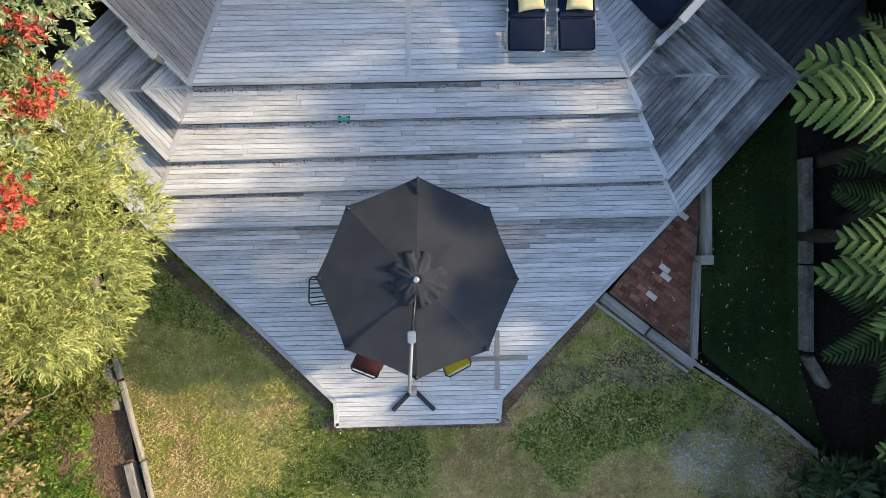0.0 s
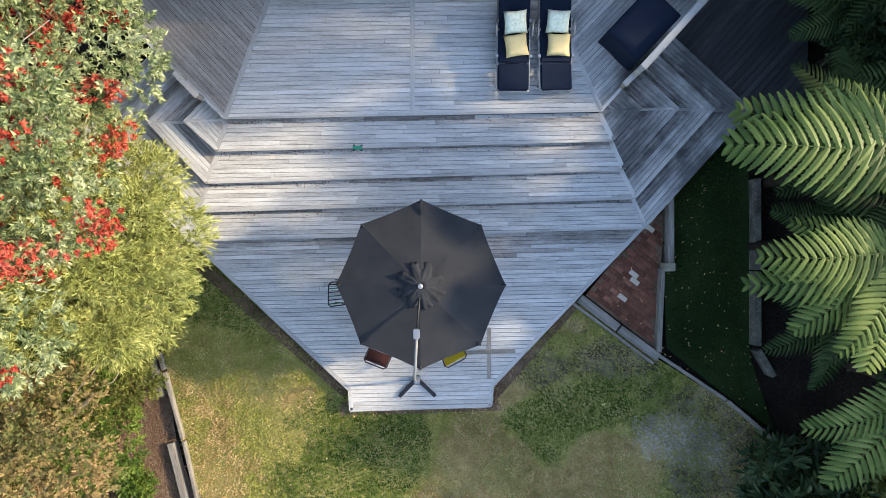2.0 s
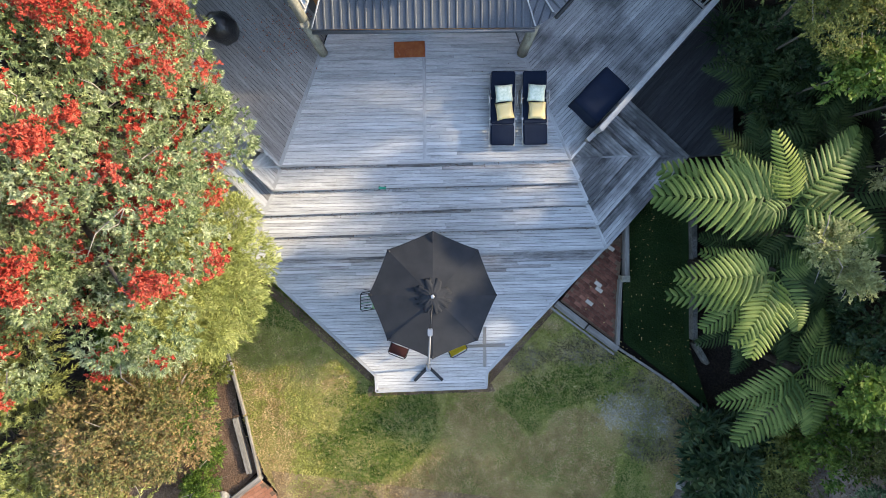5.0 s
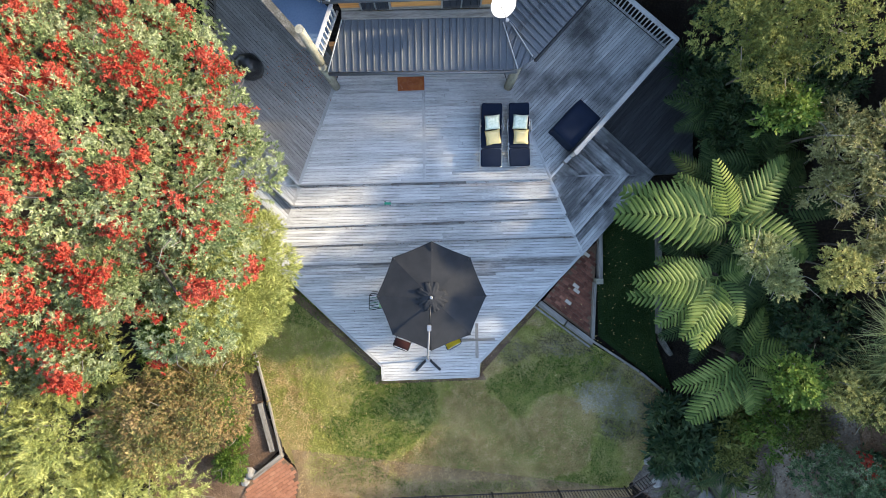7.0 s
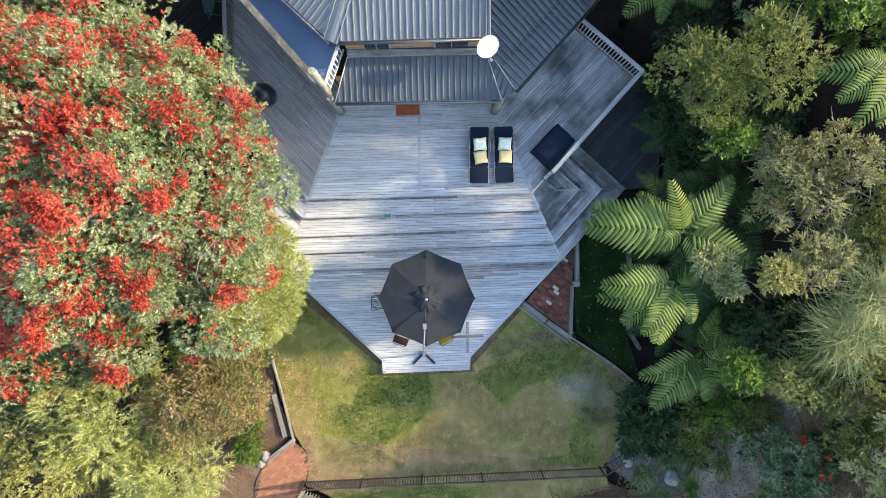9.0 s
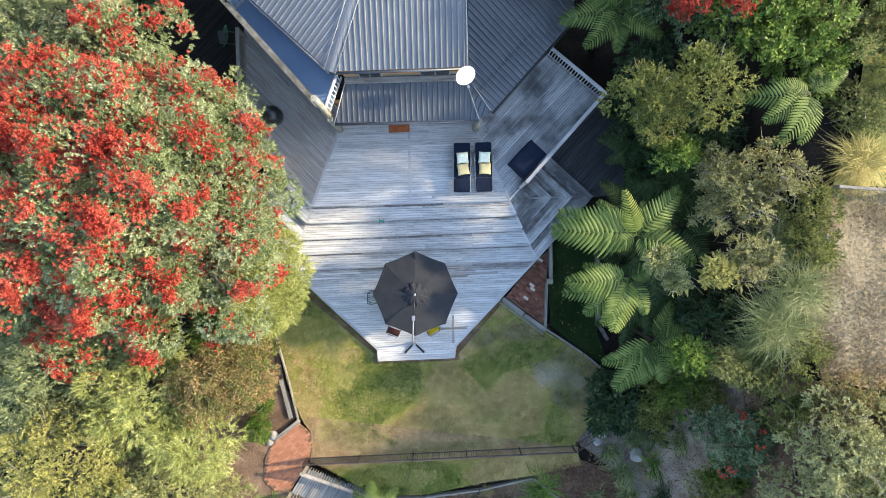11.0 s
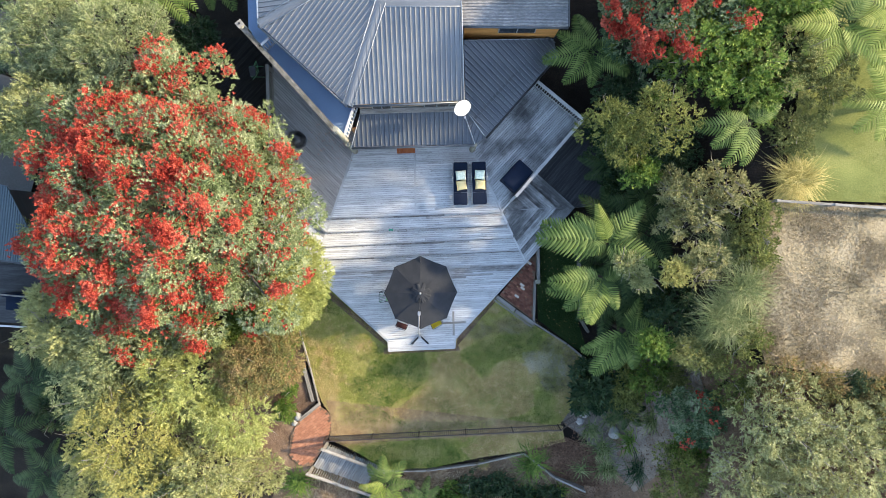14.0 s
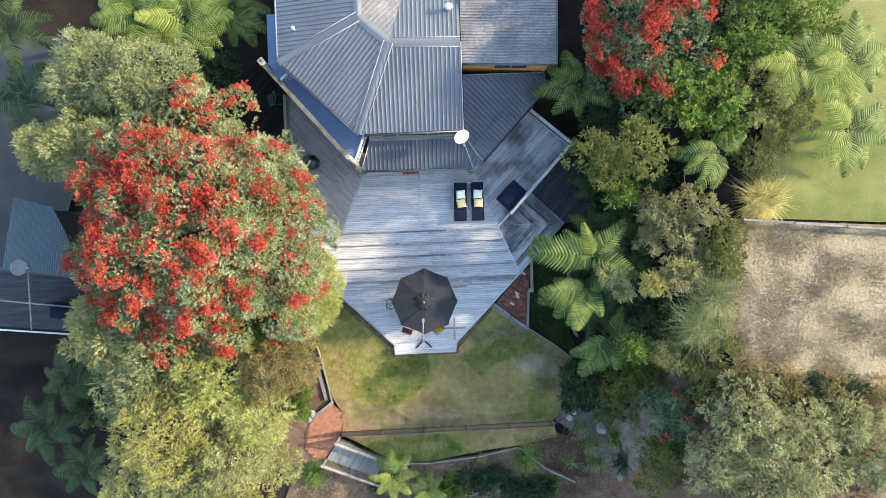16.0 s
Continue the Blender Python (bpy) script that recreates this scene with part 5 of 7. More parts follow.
for i, (x, y, z, r, h, lf, kd, lb) in enumerate((
        (7.2, 5.8, 5.9, 0.95, 1.1, L_OLIVEB, "fine", "yellow-olive small-leaved tree beside the deck railing"),
        (8.8, 5.95, 6.2, 1.05, 1.2, L_OLIVEB, "fine", "yellow-olive small-leaved tree in the bush"),
        # added small crown that keeps the sun off the upper deck
        (8.1, 5.3, 5.2, 0.6, 0.7, L_OLIVEB, "fine", "yellow-olive small-leaved tree added between two others to shade the deck"),
        (8.6, 4.2, 4.9, 0.5, 0.5, L_BROAD, "broad", "fresh lime green young tree in the shade"),
        (10.5, 8.2, 5.9, 1.5, 1.5, L_BROAD, "broad", "mid-green broad-leaved tree beside the flowering tree"),
        (11.9, 8.7, 6.0, 1.4, 1.4, L_BROAD, "broad", "mid-green broad-leaved tree in the bush"),
        (12.7, 7.2, 5.6, 1.1, 1.1, L_BROAD, "broad", "dull green tree in the bush"),
        (13.7, 8.0, 5.8, 1.25, 1.2, L_MANUKA, "fine", "dull olive twiggy tree"),
        (15.0, 7.2, 5.8, 1.1, 1.1, L_MANUKA, "fine", "dull olive twiggy tree above the far lawn"),
        (13.6, 10.4, 6.0, 1.6, 1.5, L_BROAD, "broad", "mid-green tree in the bush"),
        (14.2, 5.4, 5.4, 0.8, 0.8, L_MANUKA, "fine", "grey olive scrub behind the tussock"),
        (9.85, 3.6, 5.0, 0.85, 0.9, L_TEA, "fine", "grey-olive twiggy tea tree beside the tree fern"),
        (10.9, 2.6, 5.0, 0.85, 0.8, L_TEA, "fine", "grey-olive twiggy tea tree in the bush"),
        (9.75, 2.3, 4.7, 0.6, 0.6, L_TEA, "fine", "grey-olive twiggy tea tree in the bush"),
        (11.6, 3.5, 5.2, 0.8, 0.8, L_TEA, "fine", "grey-olive twiggy tea tree in the bush"),
        (10.6, 0.7, 5.2, 0.75, 0.7, L_TEA, "fine", "grey-olive twiggy tea tree beside the golden shrub"),
        (8.0, 0.7, 4.8, 0.36, 0.35, L_GREY, "fine", "grey-green twiggy shrub between the tree ferns"),
        (8.5, 0.0, 4.7, 0.4, 0.4, L_GREY, "fine", "pale grey twiggy shrub between the tree ferns"),
        (9.6, 0.25, 5.4, 0.45, 0.45, L_GOLD, "fine", "golden yellow shrub in the bush"),
        (10.4, -2.9, 4.2, 0.5, 0.5, L_GOLD, "fine", "golden yellow shrub above the stony soil"),
        (9.15, -2.7, 4.2, 0.5, 0.5, L_BROAD, "broad", "fresh green shrub below the tree ferns"),
        (12.8, 0.9, 5.3, 0.7, 0.6, L_OLIVEB, "fine", "yellowing scrub at the edge of the dry field"),
        (12.7, 2.2, 5.3, 0.65, 0.6, L_OLIVEB, "fine", "yellowing scrub at the edge of the dry field"),
        (12.6, -2.5, 4.9, 0.6, 0.6, L_OLIVEB, "fine", "yellowing scrub at the edge of the dry field"),
        (12.3, -4.3, 4.6, 0.8, 0.8, L_OLIVEB, "fine", "yellow-olive scrub at the edge of the bush"),
        (11.3, -3.3, 4.2, 0.7, 0.7, L_MANUKA, "fine", "olive shrub at the edge of the bush"),
        (13.4, -5.5, 5.7, 1.7, 1.5, L_PALEG, "fine", "large rounded pale grey-green tree"),
        (15.4, -6.6, 5.8, 1.9, 1.5, L_PALEG, "fine", "large pale grey-green tree at the field edge"),
        (12.6, -7.7, 4.8, 1.5, 1.4, L_PALEG, "fine", "pale grey-green tree on the lower bank"),
        (17.4, -5.8, 5.6, 1.3, 1.2, L_PALEG, "fine", "pale grey-green tree at the field edge"),
        (14.4, -8.6, 5.2, 1.7, 1.4, L_PALEG, "fine", "pale grey-green tree on the lower bank"),
        (18.9, -7.2, 5.6, 1.6, 1.3, L_KANUKA, "fine", "olive green tree at the field edge"),
        (10.5, -8.5, 3.0, 1.1, 1.1, L_OLIVEB, "fine", "yellow-olive shrub on the lower bank"),
        (11.0, -7.4, 2.6, 0.8, 0.8, L_BROAD, "broad", "green shrub beside the flowering shrub"),
        (7.7, -5.3, 0.9, 1.0, 0.9, L_DARK, "big", "dark glossy-leaved shrub at the lawn corner"),
        (8.8, -5.5, 0.9, 0.8, 0.9, L_OLIVEB, "fine", "low olive and brown shrub"),
        (12.2, 9.8, 5.2, 1.3, 1.2, L_DARK, "broad", "dark green tree in the bush"),
        (15.6, 11.6, 6.2, 1.5, 1.4, L_BROAD, "broad", "mid-green tree in the bush"),
        # dark fill by the lower deck: leaf colour stands in for tree shade
        (8.6, 7.8, 2.2, 1.0, 1.0, L_DARK, "broad", "shrub in shade-dark green beside the lower deck"),
        (8.4, 5.6, 1.4, 0.7, 0.7, L_DARK, "broad", "shrub in shade-dark green beside the lower deck"),
        (13.7, -3.9, 5.4, 0.7, 0.6, L_BROWN, "fine", "russet half-dry scrub at the field edge"),
        (15.3, -4.2, 5.4, 0.6, 0.5, L_BROWN, "fine", "russet half-dry scrub at the field edge"),
        (17.0, -4.7, 5.4, 0.8, 0.6, L_BROWN, "fine", "russet half-dry scrub at the field edge"),
        (18.8, -5.0, 5.4, 0.8, 0.6, L_BROWN, "fine", "russet half-dry scrub at the field edge"),
        (9.0, -4.9, 1.2, 0.7, 0.8, L_OLIVEB, "broad", "olive shrub beside the dark glossy shrub"),
        (10.7, -4.6, 2.4, 0.6, 0.6, L_MANUKA, "fine", "olive shrub above the stony soil"),
        (16.4, -4.3, 5.3, 0.6, 0.45, L_DARK, "fine", "dark scrub in a hollow at the field edge"),
        (17.8, -4.7, 5.3, 0.7, 0.45, L_DARK, "fine", "dark scrub in a hollow at the field edge"),
        (2.2, -10.4, -0.5, 0.8, 0.6, L_DARK, "broad", "dark green shrub below the retaining board"),
        (4.1, -10.9, -0.6, 0.9, 0.6, L_DARK, "broad", "dark green shrub below the retaining board"),
        (0.9, -10.7, -0.6, 0.7, 0.5, L_BROAD, "broad", "green shrub below the retaining board"),
        (5.5, -11.0, -0.6, 0.7, 0.5, L_DARK, "broad", "dark green shrub below the retaining board"),
        (3.1, -9.9, -0.4, 0.5, 0.4, L_DARK, "broad", "low dark green shrub below the retaining board"),
        # shrubs in the added dip, their dark green standing for its shade
        (-17.3, -7.6, -2.2, 1.0, 0.9, L_DARK, "broad", "shade-dark shrub in the added dip"),
        (-16.6, -3.6, -0.6, 0.8, 0.8, L_DARK, "broad", "shade-dark shrub in the added dip"),
        (-19.0, -6.0, -1.8, 1.0, 0.9, L_DARK, "broad", "shade-dark shrub in the added dip"),
        (-16.0, -9.4, -1.6, 0.9, 0.9, L_DARK, "broad", "shade-dark shrub in the added dip"),
        # more dark fill, with the shade under the ferns put into leaf colour
        (9.3, 5.4, 2.2, 0.9, 0.8, L_DARK, "broad", "shrub in shade-dark green under the ferns"),
        (8.9, 3.9, 1.6, 0.8, 0.7, L_DARK, "broad", "shrub in shade-dark green beside the lower deck"),
        (10.4, 5.2, 3.2, 1.0, 0.9, L_DARK, "broad", "dark green shrub in the bush"),
        (10.3, -1.6, 3.2, 1.0, 0.9, L_DARK, "broad", "dark green shrub below the toetoe"),
        (9.9, -4.4, 1.9, 0.8, 0.7, L_BROAD, "broad", "fresh green shrub above the stony soil"))):
    tree("bush_tree" if r > 1.25 else "bush_shrub", x, y, z, r, h, lb, lf, kd, int((300 if kd in ("big", "broad") else 500) * r * r) + 160, 10 + int(9 * r), 0.38 / (0.6 + 0.4 * r) ** 0.5 * (0.6 if lf == L_TEA else 0.8), 151 + i, "tree" if r > 1.25 else "shrub", twigs=int(34 * r) if lf in (L_GREY, L_TEA, L_PALEG) else int(5 * r), even=0.3 if lf == L_TEA else 0.4, foot=(1.35, 0.1) if 6 < x < 7.5 and y > 5 else (0, 0))
for i, (x, y, z, r, n, lf, lb) in enumerate(((11.75, -1.6, 1.3, 1.35, 1000, L_FLAX, "large tussock of arching toetoe grass"), (12.3, -0.4, 0.9, 1.3, 500, L_FLAX, "large tussock of arching toetoe grass"), (11.65, 1.0, 1.2, 1.3, 520, L_FLAX, "tussock of arching toetoe grass"),
                                             (11.3, -2.8, 0.9, 1.1, 380, L_FLAX, "tussock of arching toetoe grass"), (4.7, -9.0, -0.05, 1.1, 170, L_BROAD, "dark green strappy clump below the retaining edge"), (-6.5, -9.6, 0, 0.9, 190, L_BROAD, "dark green strappy clump below the stairs"),
                                             (-3.3, -10.9, 0, 0.8, 130, L_DARK, "dark green strappy clump below the stairs"), (7.5, -7.5, 0, 0.7, 70, L_FLAX, "pale spiky clump on the stony soil"), (8.0, -8.4, 0, 0.8, 80, L_FLAX, "pale spiky clump on the stony soil"),
                                             (7.9, 6.6, 0.4, 1.1, 90, L_DARK, "dark spiky cabbage tree head beside the deck"), (7.0, -9.3, 0, 0.6, 60, L_FLAX, "pale spiky clump on the mulch"), (8.6, -7.0, 0, 0.7, 90, L_FLAX, "pale spiky clump on the stony soil"), (9.3, -7.9, 0, 0.8, 90, L_BROAD, "green strappy clump on the stony soil"), (2.35, -9.0, 0, 0.35, 60, L_BROWN, "small russet tuft at the retaining board"), (1.6, -10.2, 0, 0.6, 70, L_BROAD, "green strappy clump on the bank"), (3.0, -10.4, 0, 0.7, 90, L_DARK, "dark strappy clump on the bank"), (4.4, -10.6, 0, 0.7, 110, L_BROAD, "green strappy clump on the bank"), (6.0, -10.6, 0, 0.7, 110, L_BROAD, "green strappy clump on the bank"), (0.2, -10.9, 0, 0.6, 80, L_FLAX, "pale strappy clump on the bank"),
                                             (8.3, -9.4, 0, 0.8, 110, L_FLAX, "pale spiky clump on the stony soil"), (9.6, -9.2, 0, 0.9, 120, L_DARK, "dark strappy clump on the stony soil"), (10.0, -6.7, 0.1, 0.7, 90, L_FLAX, "pale spiky clump on the stony soil"), (9.4, -5.6, 0, 0.8, 100, L_DARK, "dark strappy clump on the stony soil"), (14.45, 3.7, 0.1, 1.2, 520, L_FLAXY, "yellowing tussock of toetoe at the field edge"))):
    strappy("strappy_clump", x, y, height(x, y) + z - 0.05, r, n, lb, lf, 201 + i, 0.045 if n < 200 else 0.017)
tree_fern(-2.2, -9.5, 0.9, 1.5, 141, 8, 4, "young tree fern with bright yellow-green fronds below the fence")
tree_fern(-0.5, -10.5, 0.4, 1.2, 142, 8, 4, "young tree fern with bright yellow-green fronds below the fence")


# lawns and fields: blades too many to count
def turf(name, poly, n, z, length, mat, label, seed, flat=0.6, wid=0.25):
    rng = np.random.default_rng(seed)
    px = np.array(poly)
    lo, hi = px.min(0), px.max(0)
    P = rng.uniform(lo, hi, (int(n * 1.9), 2))
    inside = np.zeros(len(P), bool)
    j = len(px) - 1
    for i in range(len(px)):
        a, b = px[i], px[j]
        inside ^= ((a[1] > P[:, 1]) != (b[1] > P[:, 1])) & (P[:, 0] < (b[0] - a[0]) * (P[:, 1] - a[1]) / (b[1] - a[1] + 1e-12) + a[0])
        j = i
    P = P[inside][:n]
    P = np.concatenate([P, np.array([[z + height(a, b)] for a, b in P])], 1)
    D = unit(np.concatenate([rng.normal(0, flat, (len(P), 2)), np.full((len(P), 1), 0.6)], 1))
    return tagged(quads(name, blades(P, D, length, length * wid, rng, 1.0), mat), label, "grass", kind="stuff")


turf("shaded_grass", [(5.3, 2.2), (5.3, -2.1), (6.3, -2.9), (7.0, -3.4), (6.85, -1.5), (6.85, 2.4)], 14000, -0.005, 0.06, L_GRASSG, "short lawn grass with shade painted into its green", 302)
# the lawn: green, yellow and bleached grass grow in ragged patches
GREENER = ((-1.5, -4.5, 0.95, 0.7), (-2.1, -5.3, 0.7, 0.5), (-3.0, -6.8, 0.8, 0.35), (2.5, -4.7, 0.5, 0.9), (2.2, -3.6, 0.9, 0.35), (5.2, -6.0, 0.4, 0.7), (4.1, -6.9, 1.0, 0.3), (0.4, -7.0, 1.6, 0.22), (-0.6, -8.4, 1.9, 0.4), (4.3, -3.2, 0.7, 0.6), (-4.6, -0.9, 0.8, 0.4))
TANNER = ((3.4, -5.2, 1.2, 1.0), (6.4, -4.5, 0.9, 0.9), (4.6, -7.6, 1.2, 0.5), (1.2, -5.8, 0.9, 0.8), (3.4, -6.0, 1.3, 0.9), (0.9, -4.8, 0.7, 1.0), (-0.4, -6.3, 1.2, 0.6), (-4.95, -5.4, 0.28, 1.0), (2.9, -8.3, 1.6, 0.3), (-4.0, -7.4, 0.9, 0.4), (1.6, -3.2, 0.6, 0.3))
PALER = ((5.0, -4.05, 0.75, 0.5), (5.9, -4.45, 0.6, 0.45))
rg = np.random.default_rng(301)
px = np.array(LAWN)
P = rg.uniform(px.min(0), px.max(0), (230000, 2))
inside = np.zeros(len(P), bool)
j = len(px) - 1
for i in range(len(px)):
    a, b = px[i], px[j]
    inside ^= ((a[1] > P[:, 1]) != (b[1] > P[:, 1])) & (P[:, 0] < (b[0] - a[0]) * (P[:, 1] - a[1]) / (b[1] - a[1] + 1e-12) + a[0])
    j = i
P = P[inside]
rough_ = np.array([0.55 * noise.noise(Vector((x * 1.1, y * 1.1, 3))) + 0.45 * noise.noise(Vector((x * 3.3, y * 3.3, 7))) for x, y in P])


def bias(spots):
    f = np.zeros(len(P))
    for cx, cy, sx, sy in spots:
        f += np.exp(-0.5 * (((P[:, 0] - cx) / sx) ** 2 + ((P[:, 1] - cy) / sy) ** 2))
    return f


jitter = rg.normal(0, 0.13, len(P))
pale = bias(PALER) + 0.5 * rough_ + jitter * 0.8 > 0.72
dirt = (bias(((2.3, -2.7, 0.45, 0.3), (4.0, -2.4, 0.7, 0.35), (6.5, -4.6, 0.8, 0.75), (5.7, -3.5, 0.6, 0.35), (5.6, -5.0, 0.5, 0.4))) + 0.6 * rough_ + 1.3 * jitter > 0.5) & ~pale
tan = (1.7 * bias(TANNER) - 2.0 * bias(GREENER) + 1.0 * rough_ + jitter > 0.22) & ~pale & ~dirt
lush = (2.0 * bias(GREENER) - 1.2 * bias(TANNER) + 1.0 * rough_ + jitter > 0.38) & ~pale & ~tan & ~dirt
for sel, mt, lb in ((pale, L_PALE, "bleached grey patch of dead grass on the lawn"), (dirt, L_DIRT, "dead brown grass on bare soil at the lawn corner"), (tan, L_TAN, "dry tan lawn grass"), (lush, L_LUSH, "patches of greener lawn grass"), (~(pale | tan | lush | dirt), L_GRASS, "short yellow-green lawn grass")):
    Q = np.concatenate([P[sel], np.array([[height(x, y) - 0.005] for x, y in P[sel]])], 1)
    DD = unit(np.concatenate([rg.normal(0, 0.7, (len(Q), 2)), np.full((len(Q), 1), 0.55)], 1))
    tagged(quads("lawn_grass", blades(Q, DD, 0.075, 0.02, rg, 0.9), mt), lb, "grass", kind="stuff")
turf("dry_grass", [(13.4, 2.9), (21, 2.4), (21, -4.9), (19.6, -4.8), (15.5, -3.9), (13.2, -3.4), (12.7, -1.0), (13.0, 1.4)], 46000, 0.015, 0.12, L_DRY, "dry straw-coloured grass", 303, 1.4, 0.2)
turf("far_grass", [(13.8, 3.0), (21, 2.5), (21, 12), (15.5, 12), (14.6, 5)], 26000, 0.02, 0.05, L_FAR, "green grass beyond the rail fence", 304)
turf("straw", [(-7.2, -9.3), (-5.7, -9.4), (-4.2, -10.3), (-2.2, -9.6), (0, -9.4), (4.2, -8.8), (7.0, -10.6), (8, -12), (-8, -12)], 7000, -0.05, 0.2, L_DRY, "dry straw on the bank", 305, 1.6, 0.1)
turf("fallen_leaves", [(-5.4, 0.3), (-1.9, -3.3), (1.2, -3.3), (4.7, 0.0), (6, 2), (7.6, -4), (0, -8), (-6, -5)], 900, 0.03, 0.06, M_LITTER, "dry fallen leaves scattered on lawn and bricks", 306, 3.0, 0.4)
turf("mulch_chips", [(4.4, -8.45), (6.3, -7.8), (7.5, -8.3), (8.1, -10.5), (7.2, -10.3), (5.8, -9.6)], 15000, 0.0, 0.075, M_CHIP, "bark chips beside the retaining edge", 308, 3.0, 0.4)
turf("leaf_litter", [(6.6, -8.0), (7.0, -4.4), (8.2, -4.5), (11.5, -3.0), (13.2, -3.5), (19, -5.2), (19, -12), (6.6, -12), (7.2, -10.6), (8.0, -10.2)], 26000, -0.05, 0.1, M_CHIP, "brown fallen leaves and twigs below the bush", 311, 3.0, 0.35)
turf("leaf_litter", [(-9.5, -6.2), (-6.3, -6.6), (-6.9, -7.5), (-6.9, -8.6), (-6.2, -9.3), (-9.5, -9.3)], 2500, -0.05, 0.09, M_CHIP, "brown fallen leaves beside the brick landing", 313, 3.0, 0.35)
turf("leaf_litter", [(-8, -9.3), (-5.6, -9.3), (-4.2, -10.3), (-2.2, -9.5), (0, -9.3), (4.2, -8.7), (7.0, -10.5), (8, -12.5), (-8, -12.5)], 9000, -0.05, 0.1, M_CHIP, "brown fallen leaves and twigs on the bank", 312, 3.0, 0.35)
turf("stony_litter", [(6.2, -7.0), (6.6, -5.6), (7.4, -4.8), (8.6, -4.2), (11.2, -3.4), (11.4, -6.5), (9.4, -10.2), (7.6, -8.2)], 7000, 0.0, 0.07, M_TWIG, "dry grey litter on the stony soil", 309, 3.0, 0.25)
turf("mulch_chips", [(-5.9, -1.5), (-6.2, -1.9), (-5.9, -4.2), (-5.4, -5.7), (-6.2, -6.5), (-8.6, -6.0), (-8.6, -1.0)], 9000, 0.0, 0.045, M_CHIP, "bark chips on the garden bed", 307, 3.0, 0.4)

# ---- things on the decks ----
def cushion(bm, sx, sy, h, m):
    """A filled pillow with pulled-out corners."""
    n = 8
    grid = {}
    for s in (1, -1):
        for i in range(n + 1):
            for j in range(n + 1):
                u, v = 2 * i / n - 1, 2 * j / n - 1
                edge = abs(u) == 1 or abs(v) == 1
                if s == -1 and edge:
                    grid[s, i, j] = grid[1, i, j]
                    continue
                k = 1 - 0.07 * (1 - (u * v) ** 2) * max(abs(u), abs(v)) ** 3
                zz = h / 2 * ((1 - u ** 4) * (1 - v ** 4)) ** 0.6 * s
                grid[s, i, j] = bm.verts.new(m @ Vector((u * sx / 2 * k, v * sy / 2 * k, zz)))
    for s in (1, -1):
        for i in range(n):
            for j in range(n):
                q = [grid[s, i, j], grid[s, i + 1, j], grid[s, i + 1, j + 1], grid[s, i, j + 1]]
                f = bm.faces.new(q if s == 1 else q[::-1])
                f.smooth = True


def lounger(m, label):
    root = thing("sun_lounger", m, label, "sun lounger", "sun loungers on the deck")
    bm = bmesh.new()
    for x in (-0.32, 0.32):
        tube(bm, [(x, -0.95, 0.3), (x, 0.3, 0.3), (x, 0.92, 0.34)], 0.018, 8)
    for y in (-0.95, 0.3):
        tube(bm, [(-0.32, y, 0.3), (0.32, y, 0.3)], 0.018, 8)
    part("frame", bm, M_ALU, root)
    for x in (-0.32, 0.32):
        for y in (-0.75, 0.55):
            bm = bmesh.new()
            tube(bm, [(x, y, 0.3), (x, y - 0.06, 0.0)], 0.018, 8)
            part("leg", bm, M_ALU, root)
        for y in (-0.28, 0.42, 0.9):
            part("bracket", boxed(x * 1.05 - 0.03, x * 1.05 + 0.03, y - 0.03, y + 0.03, 0.33, 0.42, 0.008), M_ALU, root, "silver bracket")
        bm = bmesh.new()
        tube(bm, [(x * 1.12, 0.1, 0.33), (x * 1.12, 0.12, 0.5), (x * 1.12, 0.4, 0.52), (x * 1.12, 0.42, 0.36)], 0.02, 8)
        part("armrest", bm, M_ALU, root)
    part("mattress", boxed(-0.31, 0.31, -0.96, -0.42, 0.31, 0.38, 0.025), M_NAVY, root)
    part("mattress", boxed(-0.31, 0.31, -0.41, 0.26, 0.31, 0.38, 0.025), M_NAVY, root)
    back = part("backrest", boxed(-0.31, 0.31, 0.0, 0.68, 0.0, 0.07, 0.025), M_NAVY, root)
    back.matrix_basis = pose(0, 0.27, 0.32, 14)
    return root


def pillow(m, mat, label, sx=0.46, sy=0.44):
    bm = bmesh.new()
    cushion(bm, sx, sy, 0.15, Matrix())
    ob = part("pillow", bm, mat)
    ob.matrix_basis = m
    return tagged(ob, label, "pillow", "pillows on the sun loungers")


for cx, tilt_ in ((1.62, -1.2), (2.46, 0.6)):
    lounger(pose(cx, 4.26, UP + 0.002, 0, 0, tilt_), "navy canvas sun lounger with a silver frame")
    pillow(pose(cx + 0.02, 4.6, UP + 0.55, 16, 0, 4 if cx < 2 else -4), M_MINT, "mint and white checked pillow on a navy lounger")
    pillow(pose(cx + 0.04, 4.17, UP + 0.47, 6, 0, 8 if cx < 2 else -2), M_YELLOW, "mustard yellow pillow on a navy lounger")

# covered barbecue by the railing
bm = boxed(-0.42, 0.42, -0.6, 0.6, 0.0, 0.72)
bmesh.ops.subdivide_edges(bm, edges=bm.edges[:], cuts=5, use_grid_fill=True)
for v in bm.verts:
    k = (0.72 - v.co.z) / 0.72
    v.co.x *= 1 + 0.05 * k + 0.02 * math.sin(9 * v.co.y) * k
    v.co.y *= 1 + 0.04 * k + 0.02 * math.sin(8 * v.co.x) * k
    if v.co.z > 0.7:
        v.co.z += 0.05 * (1 - (v.co.x / 0.5) ** 2) * (1 - (v.co.y / 0.65) ** 2)
cov = smooth(part("covered_barbecue", bm, M_NAVY))
cov.modifiers.new("round", 'BEVEL').width = 0.03
cov.matrix_basis = pose(4.14, 4.5, UP + 0.002, 0, 0, -44)
